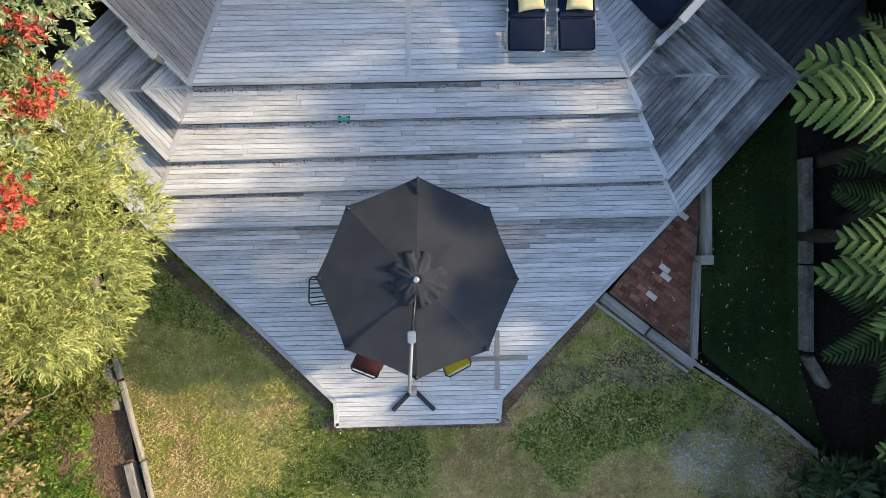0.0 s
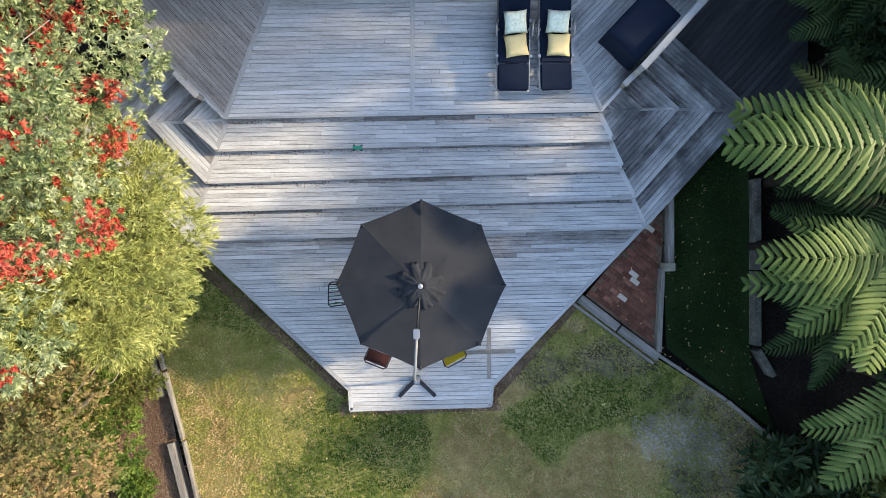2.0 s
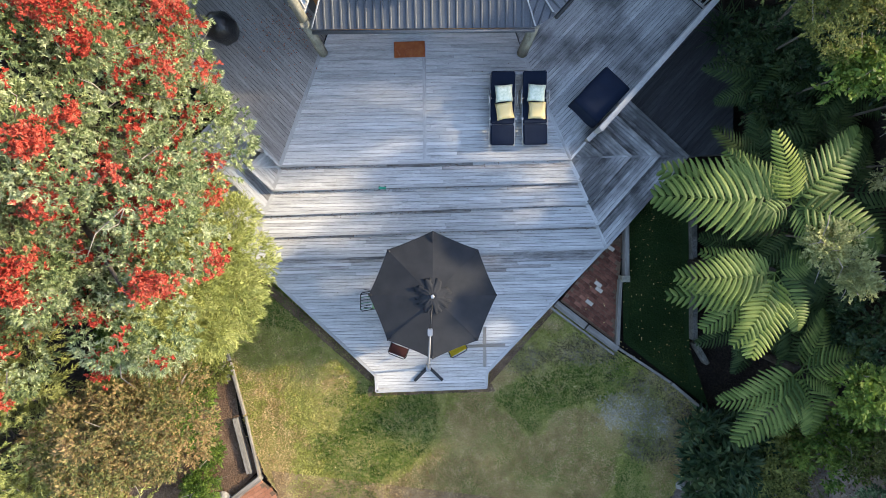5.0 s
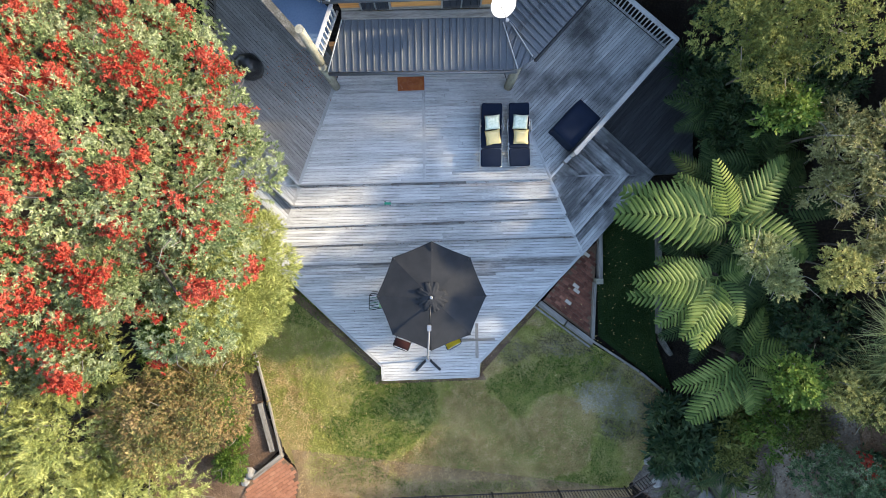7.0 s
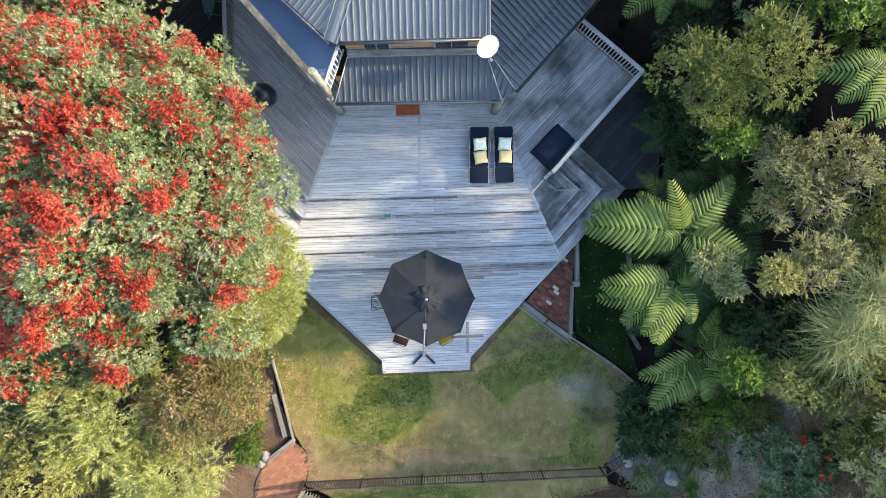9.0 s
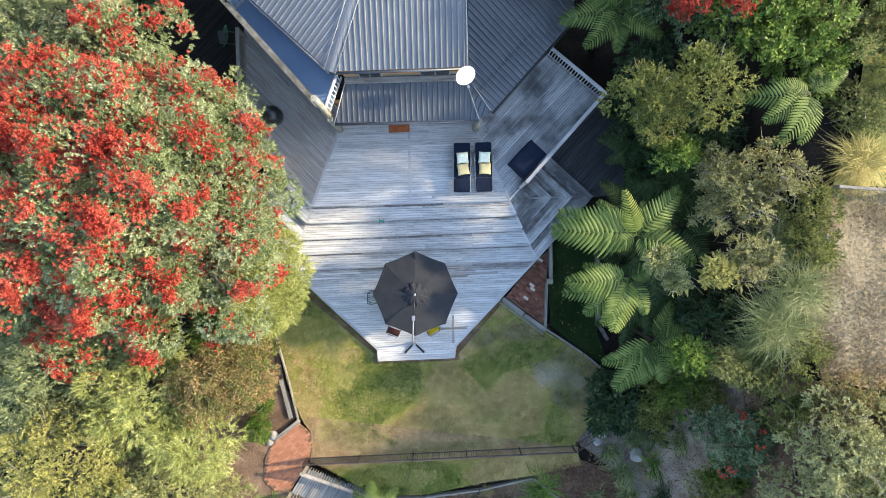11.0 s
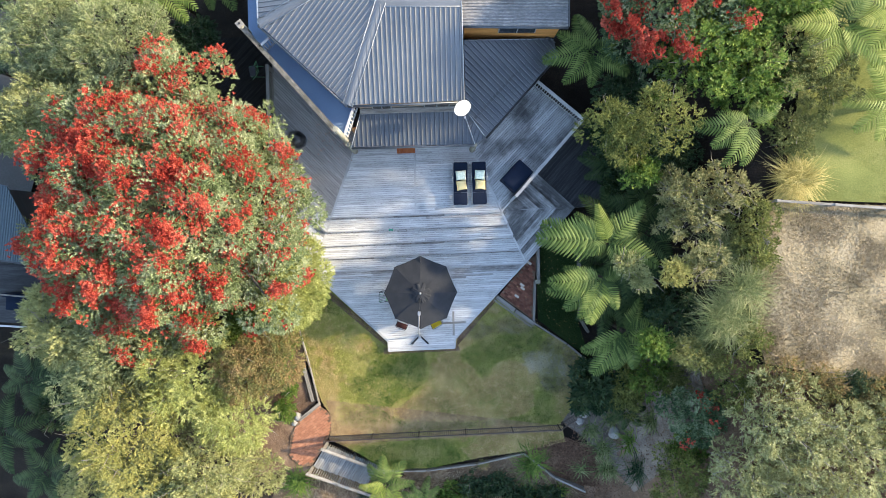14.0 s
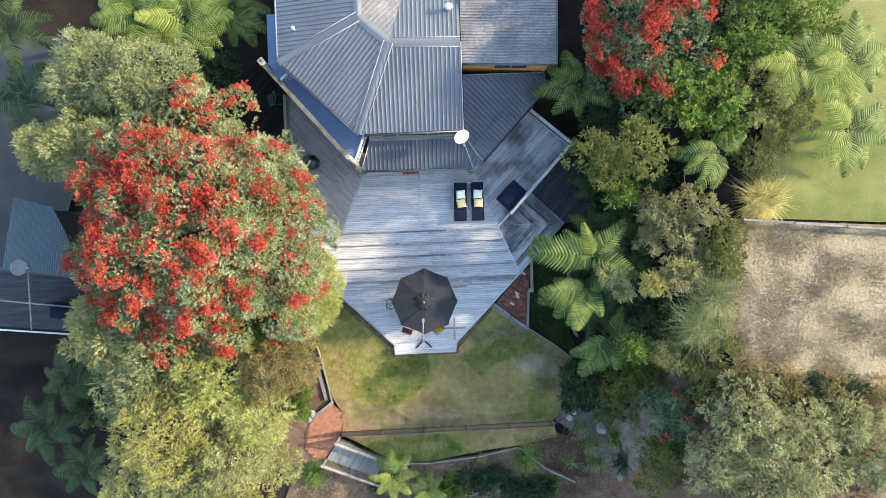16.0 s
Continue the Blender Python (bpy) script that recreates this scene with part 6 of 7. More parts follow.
tagged(cov, "barbecue under a navy fabric cover beside the railing", "barbecue")

# black kettle barbecue under a plastic bag
bm = bmesh.new()
bmesh.ops.create_uvsphere(bm, u_segments=24, v_segments=14, radius=0.42)
for v in bm.verts:
    r = 1 + 0.06 * noise.noise(v.co * 5) + 0.04 * math.sin(7 * math.atan2(v.co.y, v.co.x))
    v.co = Vector((v.co.x * r, v.co.y * r * 0.9, 0.55 + v.co.z * 1.25)) if v.co.z > -0.2 else Vector((v.co.x * 1.1 * r, v.co.y * r, 0.3 + v.co.z * 0.7))
kb = smooth(part("kettle_barbecue", bm, M_PLASTIC_BLACK))
kb.matrix_basis = pose(-5.62, 6.4, UP + 0.003)
tagged(kb, "kettle barbecue wrapped in a shiny black cover", "barbecue")

# doormat
mat_ob = part("doormat", boxed(-0.41, 0.41, -0.21, 0.21, 0, 0.022, 0.006), M_MAT)
mat_ob.matrix_basis = pose(-0.8, 5.93, UP + 0.003, 0, 0, 1)
tagged(mat_ob, "rust-coloured coir doormat scattered with petals", "doormat")
rp = random.Random(7)
bm = bmesh.new()
for i in range(300):
    x, y = (rp.uniform(-1.19, -0.41), rp.uniform(5.74, 6.12)) if i < 40 else (rp.gauss(-4.25, 0.5), rp.gauss(6.35, 0.5))
    z = UP + (0.03 if i < 40 else 0.006)
    a, s = rp.uniform(0, 6.28), rp.uniform(0.012, 0.03)
    c, d = s * math.cos(a), s * math.sin(a)
    bm.faces.new([bm.verts.new((x + p * c - q * d * 0.5, y + p * d + q * c * 0.5, z + 0.003 * p * q)) for p, q in ((-1, 0), (0, -1), (1, 0), (0, 1))])
tagged(part("fallen_petals", bm, M_PETAL), "dry petals and leaves lying on mat and deck", "petals", kind="stuff")

# leaf litter caught at the back of each step
bm = bmesh.new()
for k in range(1, 5):
    for i in range(150):
        g = rp.random() ** 1.4
        x = FL[k - 1][0] + (FR[k - 1][0] - FL[k - 1][0]) * g
        y = FL[k - 1][1] + (FR[k - 1][1] - FL[k - 1][1]) * g - 0.03 - abs(rp.gauss(0, 0.045))
        z, a, s = UP - RISE * k + 0.004 + 0.006 * rp.random(), rp.uniform(0, 6.28), rp.uniform(0.01, 0.028)
        c, d = s * math.cos(a), s * math.sin(a)
        bm.faces.new([bm.verts.new((x + p * c - q * d * 0.45, y + p * d + q * c * 0.45, z + 0.004 * p)) for p, q in ((-1, 0), (0, -1), (1, 0), (0, 1))])
for i in range(260):
    x, y = rp.uniform(-3.8, 3.2), rp.uniform(-2.6, 5.6)
    z = UP if y > 3.0 else LOW
    if 0.3 < y < 3.05 or abs(x) > 4.4 + 0.9 * (y if y < 0 else 0):
        continue
    a, s = rp.uniform(0, 6.28), rp.uniform(0.008, 0.02)
    c, d = s * math.cos(a), s * math.sin(a)
    bm.faces.new([bm.verts.new((x + p * c - q * d * 0.45, y + p * d + q * c * 0.45, z + 0.006 + 0.003 * p)) for p, q in ((-1, 0), (0, -1), (1, 0), (0, 1))])
tagged(part("step_litter", bm, M_CHIP), "small brown leaves lying on steps and deck", "leaf litter", kind="stuff")

# teal plastic toy on the second step
toy = thing("toy_truck", pose(-1.6, 2.27, UP - RISE + 0.003, 0, 0, -3), "small teal green plastic toy truck on the step", "toy")
part("body", boxed(-0.1, 0.1, -0.035, 0.035, 0.025, 0.06, 0.01), M_TEAL, toy)
part("cab", boxed(0.03, 0.09, -0.033, 0.033, 0.06, 0.09, 0.01), M_TEAL, toy)
for x in (-0.08, 0.08):
    for y in (-0.05, 0.05):
        bm = bmesh.new()
        tube(bm, [(x, y - 0.012, 0.025), (x, y + 0.012, 0.025)], 0.025, 10)
        part("wheel", bm, M_BLACK, toy)


# cantilever umbrella
UC = Vector((-0.27, -0.52, 0))
umb = thing("cantilever_umbrella", pose(0, 0, 0), "large charcoal cantilever umbrella with a ruffled vent", "umbrella")
RIM, Z_RIM, Z_TOP = 1.6, 2.24, 2.58
corner = [UC + Vector((RIM * math.cos(radians(90 + 45 * i - 1)), RIM * math.sin(radians(90 + 45 * i - 1)), Z_RIM)) for i in range(8)]
apex = UC + Vector((0, 0, Z_TOP))
for i in range(8):
    bm = bmesh.new()
    a, b = corner[i], corner[(i + 1) % 8]
    rows_ = []
    for s in range(7):
        f = 0.12 + 0.88 * s / 6
        row = []
        for k in range(7):
            g = k / 6
            p = apex.lerp(a.lerp(b, g), f)
            sag = 4 * g * (1 - g)
            p.z -= 0.007 * sag * f * math.sin(f * 1.6)
            inn = (UC - Vector((p.x, p.y, 0))) * (0.012 * sag * f ** 3)
            p += Vector((inn.x, inn.y, 0.008 * noise.noise(Vector((p.x * 4, p.y * 4, i)))))
            row.append(bm.verts.new(p))
        rows_.append(row)
    for r0, r1 in zip(rows_, rows_[1:]):
        for k in range(6):
            bm.faces.new((r0[k], r1[k], r1[k + 1], r0[k + 1])).smooth = True
    rim = [bm.verts.new(v.co) for v in rows_[-1]]
    hem = [bm.verts.new(v.co + Vector((0, 0, -0.06))) for v in rows_[-1]]
    for k in range(6):
        bm.faces.new((rim[k], hem[k], hem[k + 1], rim[k + 1]))
    pan = part("canopy_panel", bm, M_CANVAS, umb)
    sol = pan.modifiers.new("cloth", 'SOLIDIFY')
    sol.thickness, sol.use_rim = 0.004, False
    bm = bmesh.new()
    tube(bm, [apex + Vector((0, 0, -0.08)), corner[i] + Vector((0, 0, -0.035))], 0.011, 6)
    part("rib", bm, M_BLACK, umb)
    bm = bmesh.new()
    tube(bm, [corner[i] + Vector((0, 0, 0.012)), corner[i] + (apex - corner[i]) * 0.05 + Vector((0, 0, 0.012))], 0.022, 6)
    part("rib_pocket", bm, M_BLACK, umb)
# ruffled vent cap
bm = bmesh.new()
prevr = None
for s in range(6):
    r = 0.05 + 0.4 * s / 5
    cur = []
    for k in range(64):
        a = k * math.tau / 64
        ruff = (s / 5) ** 1.5 * 0.085 * (noise.noise(Vector((5 * math.cos(a), 5 * math.sin(a), 0.9 * s))) + 0.6 * noise.noise(Vector((13 * math.cos(a), 13 * math.sin(a), 1.7 * s))))
        ruff -= (s / 5) ** 3 * 0.13 * abs(math.cos(4 * a + 0.3)) ** 7
        cur.append(bm.verts.new((UC.x + (r + ruff * 0.9) * math.cos(a), UC.y + (r + ruff * 0.9) * math.sin(a), Z_TOP + 0.055 - 0.3 * r + ruff * 0.8)))
    if prevr:
        for k in range(64):
            bm.faces.new((prevr[k], cur[k], cur[(k + 1) % 64], prevr[(k + 1) % 64])).smooth = True
    prevr = cur
vent = part("vent_cap", bm, M_CANVAS, umb, "ruffled charcoal vent cap")
vent.modifiers.new("cloth", 'SOLIDIFY').thickness = 0.004
bm = bmesh.new()
tube(bm, [(UC.x, UC.y, Z_TOP + 0.04), (UC.x, UC.y, Z_TOP + 0.1), (UC.x, UC.y, Z_TOP + 0.115)], [0.05, 0.05, 0.03], 14)
part("finial", bm, M_ALU, umb, "pale metal finial")
bm = bmesh.new()
tube(bm, [(-0.45, -2.76, LOW + 0.05), (-0.43, -2.5, 1.5), (-0.41, -2.27, 2.35), (-0.38, -2.0, 2.62), (-0.34, -1.4, 2.76)], 0.028, 10)
part("mast", bm, M_GREYMETAL, umb, "grey metal mast bent over the canopy")
part("joint_block", boxed(-0.4, -0.28, -1.46, -1.28, 2.7, 2.82, 0.015), M_ALU, umb)
bm = bmesh.new()
tube(bm, [(-0.34, -1.36, 2.72), (UC.x, UC.y, Z_TOP - 0.08)], 0.02, 8)
part("arm", bm, M_BLACK, umb)
for a in (228, 318):
    lg = part("base_leg", boxed(0.05, 0.56, -0.04, 0.04, 0.0, 0.05, 0.008), M_BLACK, umb)
    lg.matrix_basis = pose(-0.45, -2.72, LOW + 0.008, 0, 0, a - 3)
part("base_socket", boxed(-0.52, -0.38, -2.8, -2.65, LOW + 0.006, LOW + 0.16, 0.012), M_ALU, umb)
part("strap", boxed(corner[0].x - 0.02, corner[0].x + 0.02, corner[0].y - 0.28, corner[0].y - 0.05, Z_RIM + 0.06, Z_RIM + 0.085, 0.005, None), M_BLACK, umb)


def garden_chair(m, fabric, label, slats=False):
    """A folding chair: bent tube frame, seat, and a fabric or slatted back."""
    root = thing("garden_chair", m, label, "chair", "chairs under the umbrella")
    for x in (-0.25, 0.25):
        bm = bmesh.new()
        tube(bm, [(x, 0.28, 0.0), (x, 0.0, 0.42), (x, -0.24, 0.9)], 0.013, 8)
        part("leg", bm, M_BLACK, root)
        bm = bmesh.new()
        tube(bm, [(x, -0.3, 0.0), (x, 0.22, 0.43)], 0.013, 8)
        part("leg", bm, M_BLACK, root)
    bm = bmesh.new()
    tube(bm, [(-0.25, -0.24, 0.88), (-0.2, -0.28, 0.94), (0.2, -0.28, 0.94), (0.25, -0.24, 0.88)], 0.013, 8)
    part("back_frame", bm, M_BLACK, root)
    part("seat", boxed(-0.235, 0.235, -0.02, 0.26, 0.415, 0.44, 0.01), fabric, root)
    if slats:
        for i in range(6):
            x = -0.2 + 0.08 * i
            bm = bmesh.new()
            tube(bm, [(x, -0.05, 0.5), (x, -0.27, 0.93)], 0.011, 6)
            part("slat", bm, M_GREENWIRE if i % 2 else M_BLACK, root)
    else:
        bk = part("backrest", boxed(-0.235, 0.235, 0, 0.4, -0.012, 0.012, 0.01), fabric, root)
        bk.matrix_basis = pose(0, -0.06, 0.54, 118)
    return root


garden_chair(pose(-1.93, -0.78, LOW + 0.003, 0, 0, -92), M_GREENSEAT, "folding chair with a slatted back and pale green seat", True)
garden_chair(pose(-1.18, -1.98, LOW + 0.003, 0, 0, -22), M_REDBROWN, "folding chair with maroon fabric seat")
garden_chair(pose(0.28, -1.96, LOW + 0.003, 0, 0, 28), M_YELLOWSEAT, "folding chair with lemon yellow fabric seat")
gc = garden_chair(pose(-7.7, 9.8, 0.13, 0, 0, 100), M_BLACK, "green painted wire chair in the dark yard", True)
for ob in gc.children:
    if ob.name.split(".")[0] in ("leg", "back_frame"):
        ob.data.materials[0] = M_GREENWIRE

# fittings on the house roof
dish = thing("satellite_dish", pose(1.62, 6.98, 3.75, 0, 0, 0), "white satellite dish on the roof corner", "satellite dish")
bm = bmesh.new()
pr = None
for s in range(6):
    r = 0.36 * s / 5
    cur = [bm.verts.new((r * math.cos(a * math.tau / 24), r * 0.86 * math.sin(a * math.tau / 24), 0.16 * (r / 0.36) ** 2)) for a in range(24)] if s else [bm.verts.new((0, 0, 0))]
    if pr:
        for a in range(24):
            b = (a + 1) % 24
            bm.faces.new((pr[0], cur[a], cur[b]) if len(pr) == 1 else (pr[a], cur[a], cur[b], pr[b])).smooth = True
    pr = cur
refl = part("reflector", bm, M_WHITE, dish)
refl.modifiers.new("thick", 'SOLIDIFY').thickness = 0.012
refl.matrix_basis = pose(0, 0, 0.95, 38, 18, 20)
bm = bmesh.new()
tube(bm, [(0.05, 0.15, 0.0), (0.05, 0.12, 0.6), (0.0, 0.03, 0.93)], 0.025, 8)
part("mast", bm, M_ALU, dish)
bm = bmesh.new()
tube(bm, [(0.02, -0.05, 0.9), (0.17, -0.42, 0.98)], 0.012, 6)
part("feed_arm", bm, M_ALU, dish)
part("receiver", boxed(0.12, 0.2, -0.48, -0.4, 0.96, 1.05, 0.01), M_ALU, dish)
for x, y, z, h, r in ((1.27, 12.3, 4.98, 0.55, 0.1), (-5.45, 11.75, 4.72, 0.4, 0.05)):
    fl = thing("roof_vent", pose(x, y, z), "pale metal vent pipe on the ribbed roof", "vent pipe", "vent pipes on the roof")
    bm = bmesh.new()
    tube(bm, [(0, 0, -0.2), (0, 0, h)], r, 12)
    part("pipe", bm, M_ALU, fl)
    bm = bmesh.new()
    tube(bm, [(0, 0, h), (0, 0, h + 0.05), (0, 0, h + 0.12)], [r * 1.5, r * 1.6, r * 0.5], 12)
    part("cowl", bm, M_WHITE, fl)
    part("flashing", boxed(-r * 2, r * 2, -r * 2, r * 2, -0.03, 0.05, 0.01), M_ALU, fl)

# ---- garden timber, fence, stairs ----
def timber(name, a, b, w, z0, z1, label, mat=None):
    a, b = Vector((*a, 0)), Vector((*b, 0))
    d = b - a
    bm = boxed(-d.length / 2, d.length / 2, -w / 2, w / 2, z0, z1, 0.012)
    ob = part(name, bm, mat or M_TIMBER)
    c = (a + b) / 2
    ob.matrix_basis = pose(c.x, c.y, 0, 0, 0, math.degrees(math.atan2(d.y, d.x)))
    return tagged(ob, label, "timber edging", "garden timbers", "")


for a, b, w, z1, lb in (((3.2, -1.0), (4.05, -1.68), 0.2, 0.12, "split grey sleeper edging the brick paving"), ((4.08, -1.7), (4.95, -2.36), 0.19, 0.14, "split grey sleeper edging the brick paving"),
                        ((3.05, -1.12), (4.85, -2.5), 0.06, 0.08, "narrow board in front of the sleepers"),
                        ((4.98, -2.32), (6.45, -3.32), 0.07, 0.13, "thin weathered edging board"), ((6.5, -3.36), (7.95, -4.62), 0.08, 0.14, "thin weathered edging board"),
                        ((5.21, 1.2), (5.2, -0.32), 0.13, 0.26, "grey timber wall beside the brick paving"), ((5.03, -0.36), (4.93, -2.22), 0.1, 0.22, "grey timber wall beside the brick paving"),
                        ((7.12, 1.6), (7.11, -0.42), 0.14, 0.28, "grey timber wall at the back of the shaded lawn"), ((7.11, -0.45), (7.1, -2.1), 0.14, 0.28, "grey timber wall at the back of the shaded lawn"), ((7.15, -2.2), (7.5, -2.8), 0.12, 0.2, "short grey timber beside the shaded lawn"),
                        ((-6.62, -0.5), (-6.12, -2.5), 0.07, 0.14, "pale edging board along the garden bed"), ((-6.1, -2.55), (-5.72, -4.05), 0.07, 0.14, "pale edging board along the garden bed"),
                        ((-5.7, -4.1), (-5.34, -5.8), 0.06, 0.14, "pale edging board along the garden bed"), ((-6.0, -4.15), (-5.62, -5.75), 0.16, 0.1, "old split sleeper beside the lawn"),
                        ((-6.4, -2.2), (-6.2, -3.1), 0.15, 0.1, "old split sleeper beside the lawn"), ((-5.3, -5.86), (-6.28, -6.6), 0.16, 0.16, "sleeper step above the brick landing"),
                        ((-2.4, -9.2), (-0.36, -9.22), 0.07, 0.05, "thin retaining board below the lawn"), ((-0.33, -9.22), (2.06, -8.97), 0.07, 0.05, "thin retaining board below the lawn"), ((2.1, -8.96), (4.31, -8.51), 0.07, 0.06, "thin retaining board below the lawn"), ((4.35, -8.52), (5.75, -9.7), 0.08, 0.08, "thin retaining board beside the mulch"), ((5.78, -9.72), (7.2, -10.42), 0.08, 0.08, "thin retaining board beside the mulch")):
    timber("garden_timber", a, b, w, -0.2 if b[1] > -8.4 else -0.5, z1, lb, M_MOSSY if a[0] > 7 else None)
pst = timber("garden_post", (5.02, -0.33), (5.26, -0.33), 0.18, -0.2, 0.34, "square grey post at the timber wall", M_LOG)


def pavers(name, poly, z, angle, label, seed, lx=0.23, ly=0.115, pale=0.0, clay=None):
    """Bricks laid in running bond inside a convex outline, each a block of its own on a sand bed."""
    rng = random.Random(seed)
    root = tagged(part(name, prism(poly, z - 0.12, z - 0.012), G_MULCH), label, "paving", kind="structure")
    bm = boxed(-lx / 2 + 0.004, lx / 2 - 0.004, -ly / 2 + 0.004, ly / 2 - 0.004, -0.05, 0.0)
    top = [e for e in bm.edges if all(v.co.z > -0.01 for v in e.verts)]
    bmesh.ops.bevel(bm, geom=top, offset=0.006, segments=1, affect='EDGES')
    first = part("brick", bm, clay or M_BRICK, root)
    me, me2 = first.data, first.data.copy()
    me2.materials[0] = M_BRICK_PALE
    bpy.data.objects.remove(first)
    ca, sa = math.cos(radians(angle)), math.sin(radians(angle))
    for i in range(-25, 25):
        for j in range(-40, 40):
            u, v = (i + 0.5 * (j % 2)) * lx, j * ly
            x, y = poly[0][0] + u * ca - v * sa, poly[0][1] + u * sa + v * ca
            ok = True
            for k in range(len(poly)):
                p, q = poly[k], poly[(k + 1) % len(poly)]
                if (q[0] - p[0]) * (y - p[1]) - (q[1] - p[1]) * (x - p[0]) < 0.07 * math.hypot(q[0] - p[0], q[1] - p[1]):
                    ok = False
                    break
            if ok:
                ob = new("brick", me2 if rng.random() < pale else me)
                ob.parent = root
                ob.matrix_basis = pose(x, y, z + rng.uniform(-0.005, 0.004), rng.uniform(-1, 1), rng.uniform(-1, 1), angle + rng.uniform(-1.2, 1.2))
    return root


# rail fence above the bank
fen = thing("garden_fence", pose(-5.0, -7.42, 0, 0, 0, 1.3), "low dark brown metal fence with close balusters", "fence")
FLEN = 10.95
part("top_rail", boxed(0, FLEN, -0.025, 0.025, 0.82, 0.86, 0.006), M_FENCE, fen)
part("bottom_rail", boxed(0, FLEN, -0.02, 0.02, 0.1, 0.14, 0.006), M_FENCE, fen)
for i in range(6):
    part("post", boxed(FLEN * i / 5 - 0.03, FLEN * i / 5 + 0.03, -0.03, 0.03, -0.2, 0.93, 0.005), M_FENCE, fen)
me = None
for i in range(1, 110):
    ob = part("baluster", boxed(-0.009, 0.009, -0.009, 0.009, 0.14, 0.82), M_FENCE, fen) if me is None else new("baluster", me)
    me, ob.parent, ob.location = ob.data, fen, (FLEN * i / 110, 0, 0)
gt = thing("garden_gate", pose(5.98, -7.16, 0, 0, 0, 32), "short dark metal gate at the end of the fence", "gate")
for z in (0.15, 0.82):
    part("rail", boxed(0, 0.85, -0.02, 0.02, z, z + 0.04, 0.005), M_FENCE, gt)
for i in range(8):
    part("baluster", boxed(0.1 * i + 0.05, 0.1 * i + 0.07, -0.01, 0.01, 0.15, 0.82), M_FENCE, gt)

# timber stairs down the bank
ang = -33
st = thing("garden_stairs", pose(-5.4, -8.34, 0, 0, 0, ang), "grey timber stairs going down the bank", "stairs")
for i in range(9):
    for j in range(3):
        part("tread", boxed(0.02 + 0.31 * i + 0.1 * j, 0.11 + 0.31 * i + 0.1 * j, -0.6, 0.6, -0.03 - 0.149 * i, 0.0 - 0.149 * i), M_DECK_MID, st)
    part("riser", boxed(0.3 + 0.31 * i, 0.318 + 0.31 * i, -0.6, 0.6, -0.17 - 0.149 * i, -0.032 - 0.149 * i), M_DECK_DARK, st)
for sy in (-0.67, 0.67):
    for x in (0.0, 1.45, 2.85):
        part("post", boxed(x - 0.05, x + 0.05, sy - 0.05, sy + 0.05, -0.3 - 0.48 * x, 0.85 - 0.48 * x, 0.005), M_TIMBER, st)
    bm = bmesh.new()
    vs = box(bm, -0.1, 3.4, sy - 0.07, sy + 0.07, -0.02, 0.02)
    for v in vs:
        v.co.z += 0.87 - 0.48 * v.co.x
    part("handrail", bm, M_TIMBER, st)
    for i in range(26):
        x = 0.08 + 0.11 * i
        part("baluster", boxed(x - 0.018, x + 0.018, sy - 0.018, sy + 0.018, 0.0 - 0.48 * x, 0.85 - 0.48 * x), M_TIMBER, st)
boards("lower_walk", [(-1.5, -12), (0.5, -12), (0.55, -10.0), (-1.2, -9.9)], -1.0, 88, "dark timber walkway at the foot of the stairs", M_DECK_DARK, 0.14)
for x, y, s in ((-6.35, -6.45, 0.2), (-6.55, -6.75, 0.14), (7.2, -6.6, 0.26), (7.0, -7.0, 0.18), (8.6, -7.6, 0.3), (6.75, -6.3, 0.15), (13.2, 1.2, 0.3)):
    bm = bmesh.new()
    bmesh.ops.create_icosphere(bm, subdivisions=3, radius=s)
    for v in bm.verts:
        v.co *= 1 + 0.35 * noise.noise(v.co * 4 / s * 0.3 + Vector((x, y, 0)))
        v.co.z *= 0.6
    rk = part("rock", bm, M_STONE)
    rk.matrix_basis = pose(x, y, height(x, y) + s * 0.3)
    tagged(rk, "pale weathered rock on the garden soil", "rock", "garden rocks")

# rail fence by the dry field
ff = thing("field_fence", pose(13.5, 2.9, 5.1, 0, 0, -5.5), "low weathered rail fence beside the dry field", "fence")
part("rail", boxed(0, 9, -0.05, 0.05, 0.45, 0.55, 0.01), M_TIMBER, ff)
for i in range(5):
    part("post", boxed(2.2 * i - 0.05, 2.2 * i + 0.05, -0.05, 0.05, -0.4, 0.6, 0.01), M_TIMBER, ff)

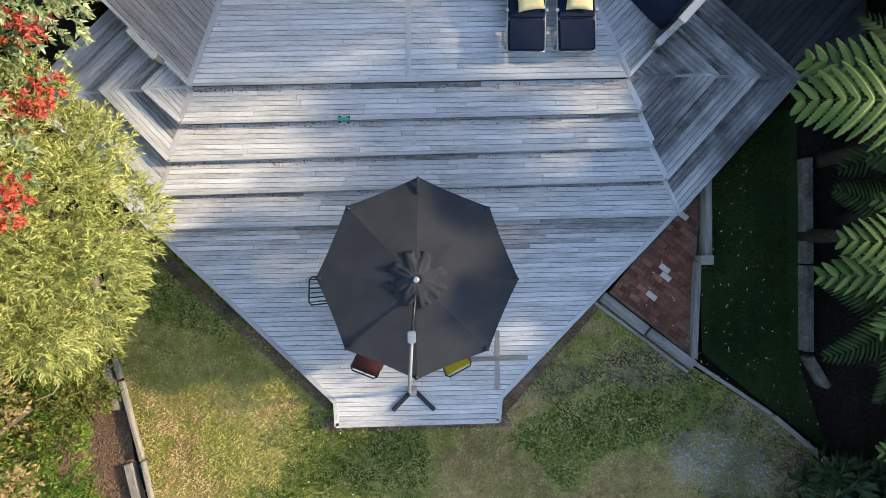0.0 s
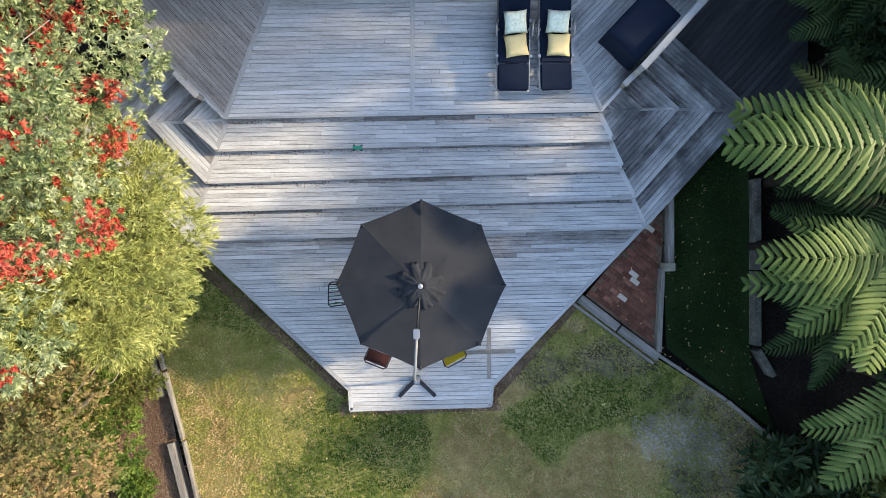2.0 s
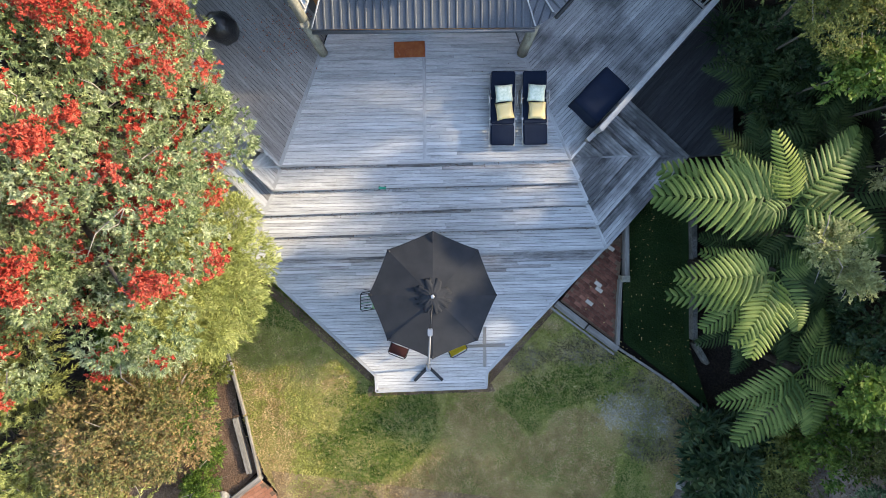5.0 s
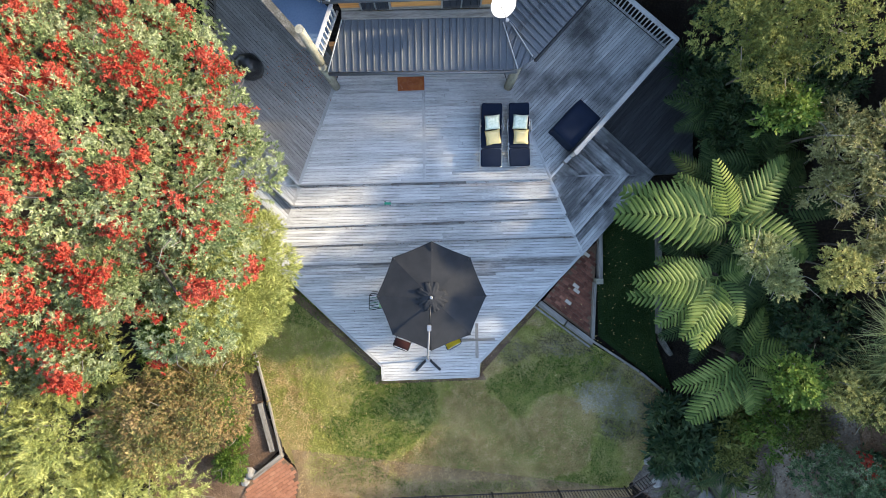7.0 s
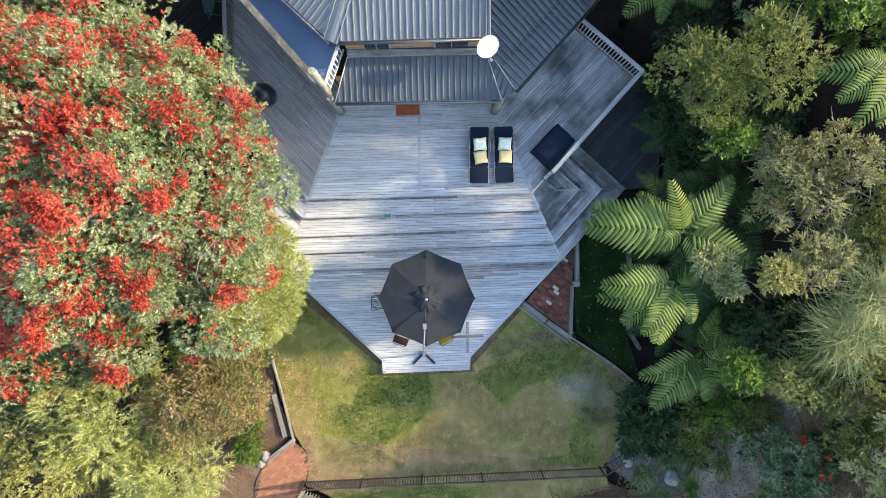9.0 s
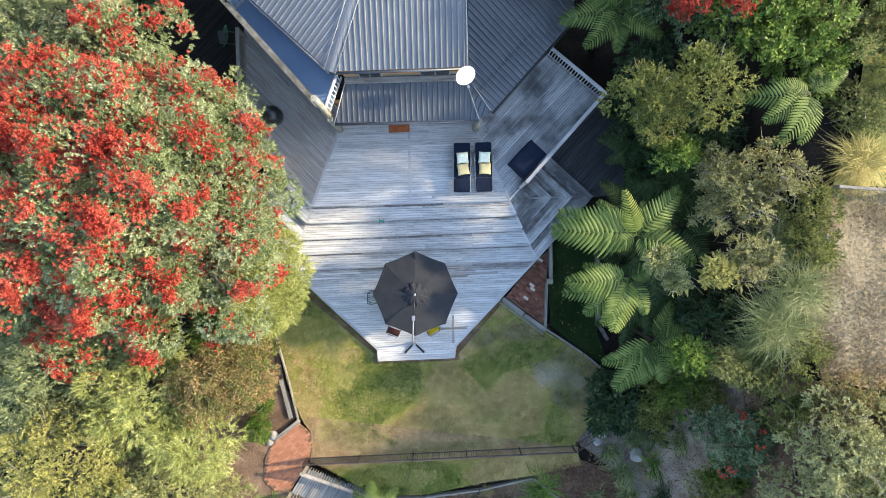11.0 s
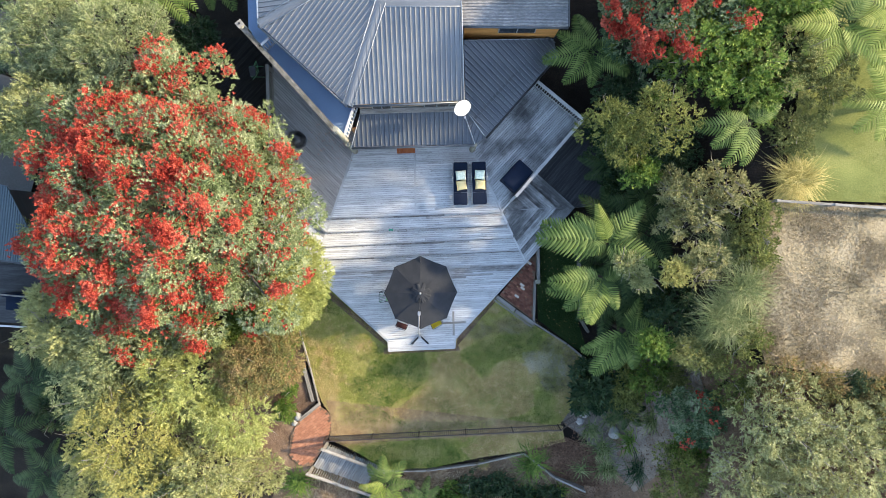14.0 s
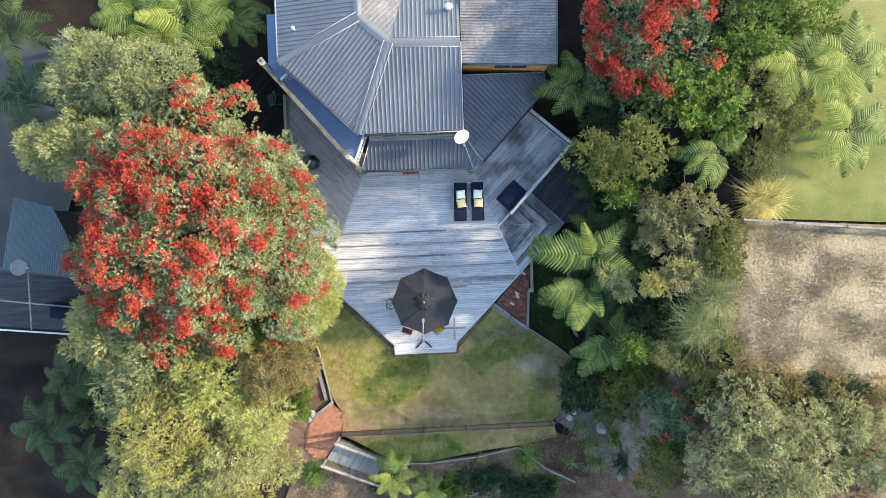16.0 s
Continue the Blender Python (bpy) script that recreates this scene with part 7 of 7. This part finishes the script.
# neighbouring house and drive to the west
sheet("driveway", [(-18.2, 13.5), (-18.4, 5.2), (-19.8, 1.2), (-30, 1.2), (-30, 13.5)], 0.08, M_CONC, "smooth grey concrete driveway", 0.02, 1.5)
nb = thing("neighbour_house", pose(0, 0, 0), "neighbouring low house with a grey-green ribbed roof", "house")
slope("roof", [(-18.3, 4.9, 4.5), (-16.6, 4.4, 4.5), (-15.2, 1.15, 4.3), (-19.1, 1.75, 4.3)], M_ROOF_G, nb, 0.1)
for a, b in (((-19.3, 1.7), (-15.4, 1.1)), ((-15.4, 1.1), (-16.8, 4.3))):
    wall("wall", a, b, 0, 4.2, M_WALL, nb)
part("deck_floor", prism([(-22, -1.0), (-16.4, -1.5), (-15.6, 1.0), (-22, 1.6)], 2.2, 2.35), M_DECK_DARK, nb, "dark deck floor")
bar("deck_rail", (-22, -0.95, 3.3), (-16.4, -1.48, 3.3), 0.04, M_WHITE, nb)
bar("deck_beam", (-18.1, 1.5, 4.1), (-18.6, -1.2, 3.3), 0.035, M_TIMBER, nb)
bar("deck_beam", (-20, 0.3, 3.7), (-15.9, -0.2, 3.7), 0.035, M_TIMBER, nb)
tb = thing("outdoor_couch", pose(-17.4, -0.5, 2.36, 0, 0, -6), "dark outdoor couch on the neighbouring deck", "couch")
part("seat", boxed(-0.7, 0.7, -0.3, 0.3, 0, 0.4, 0.03), M_NAVY, tb)
part("backrest", boxed(-0.7, 0.7, 0.3, 0.45, 0, 0.75, 0.03), M_NAVY, tb)
nd = copy_thing(dish, pose(-18.1, 1.75, 3.75, 0, 0, 70))
nd["label"] = "dull grey satellite dish on the neighbouring roof"
for ob in nd.children:
    if ob.name.startswith("reflector"):
        ob.data = ob.data.copy()
        ob.data.materials[0] = M_GREYMETAL

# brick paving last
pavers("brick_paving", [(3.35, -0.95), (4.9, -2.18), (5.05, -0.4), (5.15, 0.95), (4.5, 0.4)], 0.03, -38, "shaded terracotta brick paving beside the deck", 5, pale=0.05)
pavers("brick_landing", [(-5.5, -5.86), (-6.3, -6.55), (-6.75, -7.4), (-6.85, -8.3), (-6.4, -8.75), (-5.8, -8.85), (-5.08, -7.8), (-4.8, -7.1), (-4.82, -6.4)], 0.03, 32, "terracotta brick landing above the stairs, sunlight painted into its orange", 6, clay=M_BRICK_SUN)
